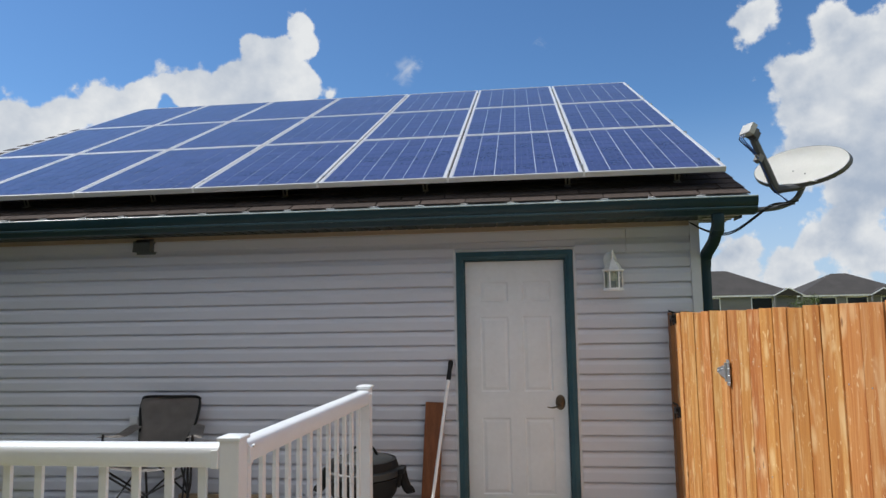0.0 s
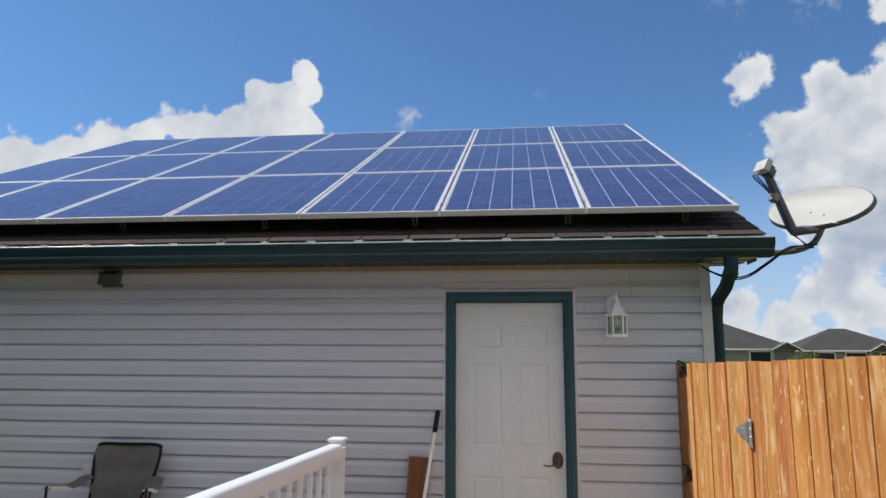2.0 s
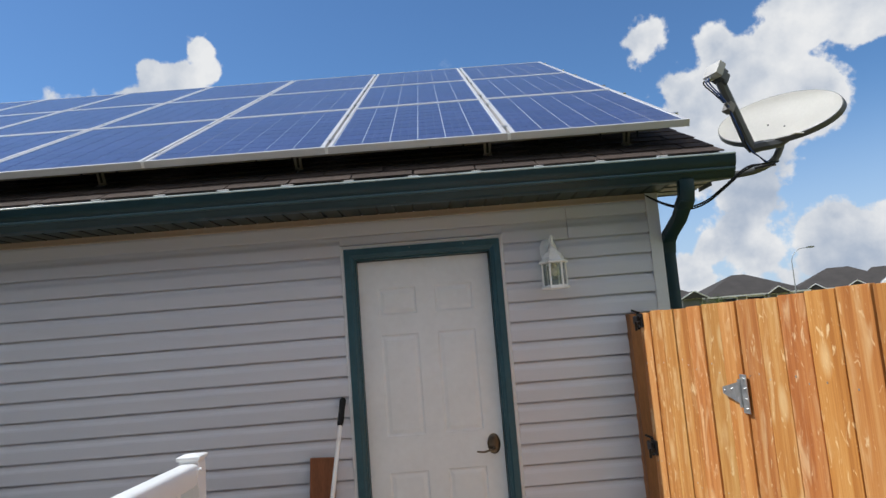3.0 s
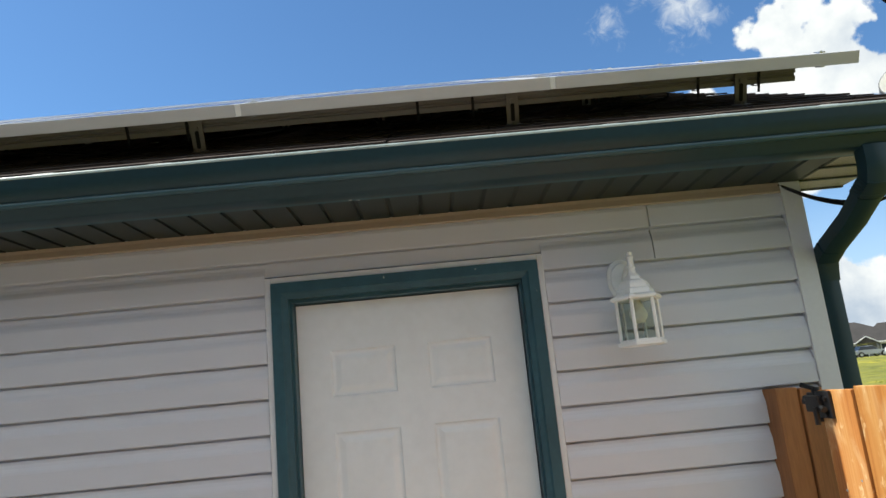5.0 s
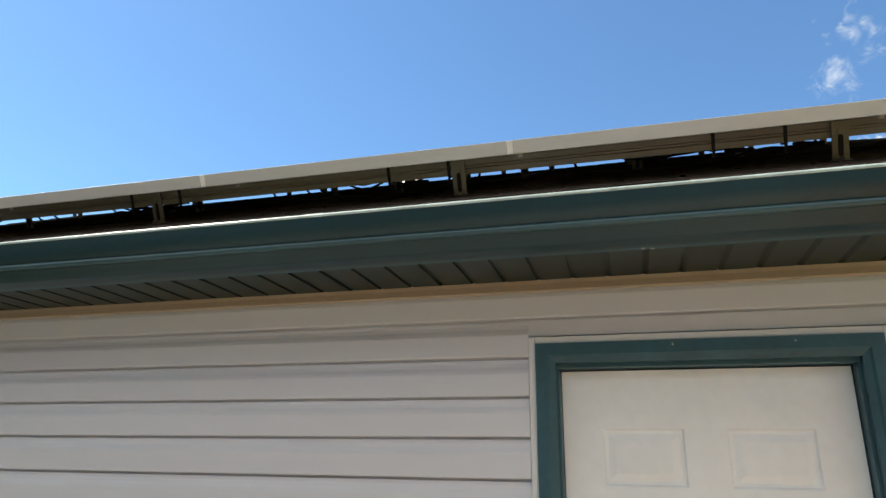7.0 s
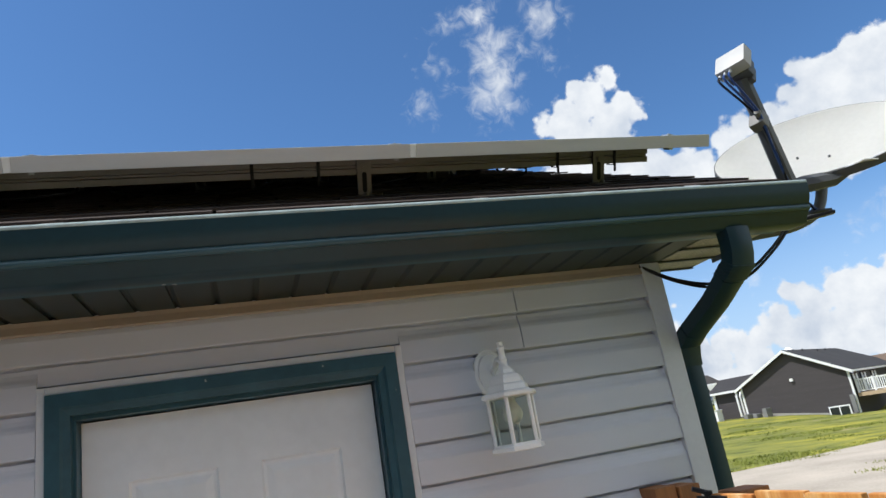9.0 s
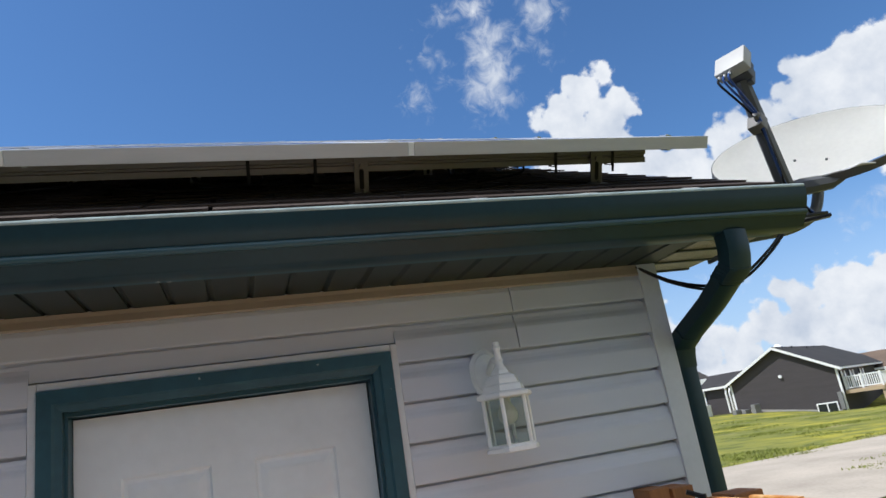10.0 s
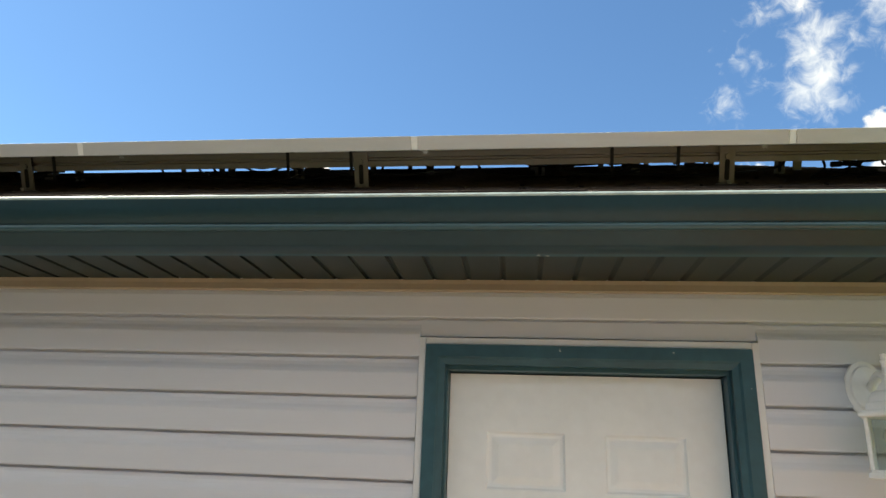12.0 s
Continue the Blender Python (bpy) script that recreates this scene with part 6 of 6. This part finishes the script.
def build_far():
    c = polar(14.0, 103)
    h, M = hip_house(c, 11.5, 7, 0.9, 3.4, 7.15, WALL_FAR2, "grey house with dark hip roof and white garage trim", 4.7, 2)
    gablet(h, M, 10.0, 7, 3.3, 1.0, 2.0)
    c = polar(24.2, 121)
    h, M = hip_house(c, 7.6, 7, 0.9, 3.4, 6.9, WALL_FAR2, "grey house with dark pyramid hip roof", 1.1, -6)
    gablet(h, M, 3.2, 7, 3.3, 1.0, 1.75)
    c = polar(31.0, 130)
    h, M = hip_house(c, 7.6, 7, 0.9, 3.4, 6.9, WALL_FAR2, "grey house with brown hip roof and porch gables", 1.6, -22)
    gablet(h, M, 1.2, 7, 3.3, 1.0, 1.7)
    gablet(h, M, -4.6, 7, 3.3, 1.0, 1.6)
    c = polar(47.4, 84)
    hip_house(c, 6.5, 5, -1.8, 1.95, 3.7, WALL_FAR2, "distant house with tan-brown hip roof", 2.2, -47, False, ROOF_TAWNY)
    c = polar(34.8, 165)
    hip_house(c, 8.0, 6, 0.9, 4.2, 7.6, WALL_FAR2, "distant house with dark hip roof", 5.0, -30, False)

    # dark gabled house with a raised white deck: x along its ridge, y across its gable
    H = Matrix.Translation((44.2, 45.9, 0)) @ Matrix.Rotation(radians(31), 4, "Z")
    X1, W, base, eave, ridge = 19.2, 4.28, -1.5, 2.62, 5.05
    h = thing("gabled_house", H @ Vector((0, 0, base)), "dark grey gabled house with white trim and raised deck", "house")

    def put(name, bm, material, parent, label=""):
        bmesh.ops.transform(bm, matrix=H, verts=bm.verts)
        return part(name, bm, material, parent, label)

    def slab(bm, pts, thick):
        lo = [bm.verts.new(Vector(p) - Vector((0, 0, thick))) for p in pts]
        hi = [bm.verts.new(p) for p in pts]
        n = len(pts)
        bm.faces.new(hi)
        bm.faces.new(lo[::-1])
        for k in range(n):
            bm.faces.new((lo[k], lo[(k + 1) % n], hi[(k + 1) % n], hi[k]))
    bm = bmesh.new()
    extrude_x(bm, [(-W, base), (W, base), (W, eave), (0, ridge - 0.25), (-W, eave)], 0, 14.6)
    box(bm, 14.6, X1, -W, W, base, eave)
    put("wall", bm, WALL_FAR, h)
    for k in range(26):
        bm = bmesh.new()
        z = base + 0.45 + k * 0.18
        y = W if z < eave else W * max(0.05, (ridge - 0.3 - z) / (ridge - 0.3 - eave))
        box(bm, -0.03, 0.0, -y, y, z, z + 0.172)
        put("siding_board", bm, WALL_FAR, h)
    bm = bmesh.new()
    extrude_x(bm, [(-W - 0.03, base - 0.3), (W, base - 0.3), (W, 0.34), (-W - 0.03, -0.86)], -0.06, 0.1)
    put("foundation", bm, CONCRETE, h, "pale concrete foundation")
    tip, E = 0.45, eave - 0.12
    a0, a1 = (-0.4, 0, ridge), (17.4, 0, ridge)
    for sgn in (-1, 1):
        bm = bmesh.new()
        slab(bm, [a0, a1, (X1 + tip, sgn * (W + tip), E), (-0.4, sgn * (W + tip), E)], 0.16)
        roof = put("roof_slope", bm, ROOF_FAR, h)
        bm = bmesh.new()
        extrude_x(bm, [(sgn * (W + tip), E - 0.26), (0, ridge - 0.24), (0, ridge - 0.01), (sgn * (W + tip), E - 0.02)], -0.47, -0.401)
        put("bargeboard", bm, WHITE_FAR, roof, "white bargeboard")
        bm = bmesh.new()
        box(bm, -0.4, X1 + tip, sgn * (W + tip + 0.06) - 0.05, sgn * (W + tip + 0.06) + 0.05, E - 0.18, E - 0.02)
        put("gutter", bm, WHITE_FAR, roof)
    bm = bmesh.new()
    slab(bm, [a1, (X1 + tip, W + tip, E), (X1 + tip, -W - tip, E)], 0.16)
    put("roof_slope", bm, ROOF_FAR, h)
    for x, y in ((4.5, -0.3), (8.5, -0.5), (11.5, -0.4)):
        bm = bmesh.new()
        z = ridge + y * (ridge - E) / (W + tip)
        tube(bm, [(x, y, z - 0.1), (x, y, z + 0.16)], 0.07, 8)
        put("roof_vent", bm, BLACK, h)
    bm = bmesh.new()
    box(bm, -0.08, 0.05, -W - 0.1, -W + 0.06, base + 0.6, eave - 0.1)
    put("corner_trim", bm, WHITE_FAR, h)
    bm = bmesh.new()
    box(bm, -0.08, 0.05, W - 0.06, W + 0.1, base + 0.6, eave - 0.1)
    put("corner_trim", bm, WHITE_FAR, h)
    bm = bmesh.new()
    box(bm, -0.1, -0.03, -W + 0.55, -W + 2.15, base + 0.45, base + 1.4)
    win = put("window", bm, WHITE_FAR, h, "white framed basement window")
    for y in (-W + 0.65, -W + 1.4):
        bm = bmesh.new()
        box(bm, -0.12, -0.101, y, y + 0.65, base + 0.56, base + 1.3)
        put("pane", bm, GLASS_DARK, win)
    for x in (1.6, 4.6, 8.5):
        bm = bmesh.new()
        box(bm, x - 0.85, x + 0.85, -W - 0.08, -W - 0.002, eave - 2.0, eave - 0.4)
        win = put("patio_window", bm, GLASS_DARK, h)
        for q in (-0.75, 0.35):
            bm = bmesh.new()
            box(bm, x + q, x + q + 0.4, -W - 0.11, -W - 0.081, eave - 1.95, eave - 0.45)
            put("curtain", bm, WHITE_FAR, win)
    bm = bmesh.new()
    tube(bm, [(-0.02, 0.0, 2.5), (-0.2, 0.0, 2.5)], 0.14, 12)
    put("wall_light", bm, WHITE_FAR, h)
    bm = bmesh.new()
    tube(bm, [(2.4, 0.25, ridge), (2.4, 0.25, ridge + 0.28)], [0.5, 0.12], 10)
    put("roof_dish", bm, WHITE_FAR, h)
    bm = bmesh.new()
    box(bm, -0.35, -0.09, -W + 0.02, -W + 0.34, base + 0.7, base + 2.1, 0.03)
    put("meter_box", bm, WALL_FAR2, h)
    # raised deck on the long side
    dk = thing("raised_deck", H @ Vector((0.3, -W - 2, base)), "raised wooden deck with white railing", "deck")
    zf, D, L2 = 0.62, 2.9, 9.0
    bm = bmesh.new()
    box(bm, 0.4, L2, -W - D, -W - 0.15, zf - 0.28, zf)
    put("platform", bm, TAN, dk)
    for x in (0.5, 3.2, 6.0, 8.7):
        bm = bmesh.new()
        box(bm, x, x + 0.18, -W - D + 0.05, -W - D + 0.23, base - 0.2, zf - 0.28)
        put("deck_post", bm, TAN, dk)
        bm = bmesh.new()
        box(bm, x, x + 0.13, -W - D, -W - D + 0.13, zf, zf + 1.15)
        put("rail_post", bm, WHITE_FAR, dk)
    for y in (-W - 0.3, -W - D * 0.52):
        bm = bmesh.new()
        box(bm, 0.5, 0.63, y, y + 0.13, zf, zf + 1.15)
        put("rail_post", bm, WHITE_FAR, dk)
    for z in (zf + 0.1, zf + 0.98):
        bm = bmesh.new()
        box(bm, 0.63, L2, -W - D + 0.03, -W - D + 0.1, z, z + 0.1)
        put("rail", bm, WHITE_FAR, dk)
        bm = bmesh.new()
        box(bm, 0.53, 0.6, -W - D + 0.1, -W - 0.15, z, z + 0.1)
        put("rail", bm, WHITE_FAR, dk)
    for x in np.arange(0.7, L2, 0.17):
        bm = bmesh.new()
        box(bm, x, x + 0.07, -W - D + 0.04, -W - D + 0.09, zf + 0.2, zf + 0.98)
        put("baluster", bm, WHITE_FAR, dk)
    for y in np.arange(-W - D + 0.15, -W - 0.2, 0.15):
        bm = bmesh.new()
        box(bm, 0.54, 0.59, y, y + 0.07, zf + 0.2, zf + 0.98)
        put("baluster", bm, WHITE_FAR, dk)
    # lower wing behind, its ridge across the house's
    g = thing("garage_wing", H @ Vector((4, 6, 0)), "low dark garage with grey gable roof and white trim", "house")
    bm = bmesh.new()
    extrude_x(bm, [(W + 0.004, -0.8), (8.2, -0.8), (8.2, 2.5), (W + 0.004, 2.5)], 3.0, 10.0)
    put("wall", bm, WALL_FAR, g)
    bm = bmesh.new()
    slab(bm, [(2.6, W + 0.01, 2.55), (6.5, W + 0.01, 3.75), (6.5, 8.5, 3.75), (2.6, 8.5, 2.55)], 0.15)
    rf = put("roof_slope", bm, ROOF_FAR, g)
    bm = bmesh.new()
    slab(bm, [(6.5, W + 0.01, 3.75), (10.4, W + 0.01, 2.55), (10.4, 8.5, 2.55), (6.5, 8.5, 3.75)], 0.15)
    put("roof_slope", bm, ROOF_FAR, g)
    bm = bmesh.new()
    for q, w in (((3.0, 2.5), (6.5, 3.58)), ((6.5, 3.58), (10.0, 2.5))):
        vs = [bm.verts.new((x, 8.2, z)) for x, z in (q, w, (w[0], 2.45), (q[0], 2.45))]
        bm.faces.new(vs)
    bmesh.ops.solidify(bm, geom=bm.faces[:], thickness=0.1)
    put("gable", bm, WALL_FAR, g)
    bm = bmesh.new()
    box(bm, 2.5, 2.6, W + 0.1, 8.5, 2.34, 2.54)
    put("gutter", bm, WHITE_FAR, rf)
    for y in (W + 0.9, 7.97):
        bm = bmesh.new()
        box(bm, 2.86, 2.998, y, y + 0.22, -0.8, 2.45)
        put("corner_trim", bm, WHITE_FAR, g)
    for y0, x0 in ((W + 0.5, -0.15), (W + 0.75, 1.4)):
        bm = bmesh.new()
        tube(bm, [(-0.3 if x0 < 0 else 2.5, y0, 2.3), (x0 + 0.1, y0, 2.2), (x0, y0 + 0.05, 1.9), (x0, y0 + 0.05, 0.15)], 0.09, 6)
        put("downpipe", bm, WHITE_FAR, h if x0 < 0 else g, "white downpipe")
    for i, (x, y) in enumerate([(p.x, p.y) for p in (H @ Vector((-0.7, 4.1, 0)), H @ Vector((-0.7, 3.3, 0)), H @ Vector((-0.8, 2.4, 0)))]):
        bm = bmesh.new()
        box(bm, x - 0.3, x + 0.3, y - 0.25, y + 0.25, ground_z(x, y) - 0.05, ground_z(x, y) + (0.4, 0.35, 0.75)[i], 0.04)
        single("utility_box", bm, WALL_FAR2, "grey utility unit beside the house wall", "utility box", group="utility units")
    for x, y in [(p.x, p.y) for p in (H @ Vector((1.6, 7.6, 0)), H @ Vector((1.6, 8.4, 0)))]:
        b = thing("wheelie_bin", (x, y, 0), "white wheeled bin beside the garage", "bin", "bins by the garage")
        z = ground_z(x, y)
        bm = bmesh.new()
        box(bm, x - 0.3, x + 0.3, y - 0.3, y + 0.3, z, z + 0.95, 0.04)
        part("body", bm, WHITE_FAR, b)
        bm = bmesh.new()
        box(bm, x - 0.35, x + 0.35, y - 0.33, y + 0.33, z + 0.95, z + 1.05, 0.03)
        part("lid", bm, WHITE_FAR, b)

    # street lamp
    p = polar(28.3, 62)
    s = thing("street_lamp", (p.x, p.y, 0), "tall grey street lamp with a curved arm", "street lamp")
    bm = bmesh.new()
    tube(bm, [(p.x, p.y, -0.2), (p.x, p.y, 2.5), (p.x, p.y, 5.0)], [0.055, 0.045, 0.035], 8)
    part("pole", bm, LAMP_STEEL, s, smooth=True)
    bm = bmesh.new()
    tube(bm, curve_points([(p.x, p.y, 5.0), (p.x + 0.15, p.y, 5.5), (p.x + 0.7, p.y, 6.0), (p.x + 1.5, p.y, 6.1)], 5), 0.03, 6)
    part("arm", bm, LAMP_STEEL, s, smooth=True)
    bm = bmesh.new()
    box(bm, p.x + 1.45, p.x + 2.0, p.y - 0.13, p.y + 0.13, 6.05, 6.2, 0.04)
    part("lamp_head", bm, LAMP_STEEL, s)

    # vehicles
    def car(at, turn, length, high, paint, nm, label):
        v = thing(nm, (at.x, at.y, at.z), label, "car")
        M = Matrix.Translation(at) @ Matrix.Rotation(radians(turn), 4, "Z")
        L, W = length / 2, 0.9
        bm = bmesh.new()
        pr = [(-L, 0.35), (L, 0.35), (L, 0.75), (L * 0.93, high * 0.58), (L * 0.5, high * 0.64), (-L * 0.62, high * 0.66), (-L, high * 0.62)]
        vs = [bm.verts.new((x, -W, z)) for x, z in pr], [bm.verts.new((x, W, z)) for x, z in pr]
        bm.faces.new(vs[0])
        bm.faces.new(vs[1][::-1])
        for i in range(len(pr)):
            j = (i + 1) % len(pr)
            bm.faces.new((vs[0][i], vs[0][j], vs[1][j], vs[1][i]))
        bmesh.ops.bevel(bm, geom=bm.edges[:], offset=0.06, segments=2, affect="EDGES")
        bmesh.ops.transform(bm, matrix=M, verts=bm.verts)
        part("body", bm, paint, v, smooth=True)
        bm = bmesh.new()
        rf = [(-L * 0.72, high * 0.64), (L * 0.45, high * 0.62), (L * 0.12, high * 0.97), (-L * 0.5, high)]
        a = [bm.verts.new((x, -W * (0.95 if z < high * 0.8 else 0.75), z)) for x, z in rf]
        b = [bm.verts.new((x, W * (0.95 if z < high * 0.8 else 0.75), z)) for x, z in rf]
        bm.faces.new(a)
        bm.faces.new(b[::-1])
        for i in range(4):
            bm.faces.new((a[i], a[(i + 1) % 4], b[(i + 1) % 4], b[i]))
        bmesh.ops.transform(bm, matrix=M, verts=bm.verts)
        part("cabin_glass", bm, GLASS_DARK, v)
        bm = bmesh.new()
        box(bm, -L * 0.5, L * 0.14, -W * 0.76, W * 0.76, high * 0.95, high * 1.01, 0.03, M)
        part("roof_panel", bm, paint, v)
        for x in (-L * 0.62, L * 0.62):
            for y in (-W, W):
                bm = bmesh.new()
                tube(bm, [M @ Vector((x, y - 0.1, 0.34)), M @ Vector((x, y + 0.1, 0.34))], 0.34, 16)
                wh = part("wheel", bm, BLACK, v)
                bm = bmesh.new()
                tube(bm, [M @ Vector((x, y - 0.11, 0.34)), M @ Vector((x, y + 0.11, 0.34))], 0.2, 12)
                part("rim", bm, ZINC, wh)
    red = mat("red_car_paint", (0.25, 0.01, 0.02), 0.25, var=0.05, bump=0, coat=0.6)
    silver = mat("silver_car_paint", (0.5, 0.53, 0.57), 0.25, metal=0.5, var=0.05, bump=0)
    white = mat("white_car_paint", (0.82, 0.82, 0.82), 0.25, var=0.03, bump=0, coat=0.6)
    z = 1.28
    for az, d, turn, ln, hi, paint, nm, lab in ((29.0, 106, 160, 4.5, 1.4, red, "red_car", "dark red sedan parked by the houses"), (32.1, 103, -5, 4.5, 1.4, silver, "silver_car", "pale silver sedan parked in the street"), (34.5, 96, 150, 4.8, 1.75, white, "white_suv", "white sport utility car parked in the street"), (36.7, 104, 170, 4.6, 1.6, silver, "grey_suv", "grey utility car behind the white one")):
        p = polar(az, d)
        car(Vector((p.x, p.y, z)), turn, ln, hi, paint, nm, lab)
    p = polar(35.3, 112)
    rv = thing("camper_trailer", (p.x, p.y, z), "white camper trailer with a dark window", "camper")
    M = Matrix.Translation((p.x, p.y, z)) @ Matrix.Rotation(radians(-28), 4, "Z")
    bm = bmesh.new()
    pr = [(-3.4, 0.55), (3.2, 0.55), (3.2, 3.1), (-2.2, 3.1), (-3.4, 2.2)]
    a = [bm.verts.new((x, -1.2, q)) for x, q in pr]
    b = [bm.verts.new((x, 1.2, q)) for x, q in pr]
    bm.faces.new(a)
    bm.faces.new(b[::-1])
    for i in range(5):
        bm.faces.new((a[i], a[(i + 1) % 5], b[(i + 1) % 5], b[i]))
    bmesh.ops.bevel(bm, geom=bm.edges[:], offset=0.12, segments=2, affect="EDGES")
    bmesh.ops.transform(bm, matrix=M, verts=bm.verts)
    part("shell", bm, white, rv, smooth=True)
    for x in (-0.9, 1.2):
        bm = bmesh.new()
        box(bm, x - 0.6, x + 0.6, -1.22, -1.2, 1.6, 2.4, 0, M)
        part("window", bm, GLASS_DARK, rv)
    for x in (-0.6, 0.5):
        bm = bmesh.new()
        tube(bm, [M @ Vector((x, -1.15, 0.36)), M @ Vector((x, -0.9, 0.36))], 0.36, 16)
        part("wheel", bm, BLACK, rv)
    # a young shrub between the far houses
    rng = random.Random(2)
    for az, d, hgt in ((22.6, 92, 2.5), (21.6, 92, 2.0)):
        p = polar(az, d)
        t = thing("young_tree", (p.x, p.y, 0.9), "small green tree in front of the houses", "tree", "young trees")
        bm = bmesh.new()
        tube(bm, [(p.x, p.y, -0.2), (p.x, p.y, 1.2), (p.x + 0.05, p.y, hgt)], [0.06, 0.05, 0.02], 6)
        for k in range(5):
            a = rng.uniform(0, 6.28)
            tube(bm, [(p.x, p.y, 1.0 + k * 0.15), (p.x + 0.5 * math.cos(a), p.y + 0.5 * math.sin(a), 1.5 + k * 0.2)], [0.025, 0.008], 5)
        part("trunk", bm, STAINED, t)
        bm = bmesh.new()
        for k in range(420):
            v = Vector((rng.gauss(0, 0.45), rng.gauss(0, 0.45), rng.gauss(0, 0.35)))
            c = Vector((p.x, p.y, hgt)) + v
            q = Vector((rng.uniform(-1, 1), rng.uniform(-1, 1), rng.uniform(-1, 1))).normalized() * 0.09
            r2 = q.cross(Vector((rng.uniform(-1, 1), rng.uniform(-1, 1), 1))).normalized() * 0.05
            bm.faces.new([bm.verts.new(c + q), bm.verts.new(c + r2), bm.verts.new(c - q), bm.verts.new(c - r2)])
        part("crown", bm, LEAF, t)


build_far()
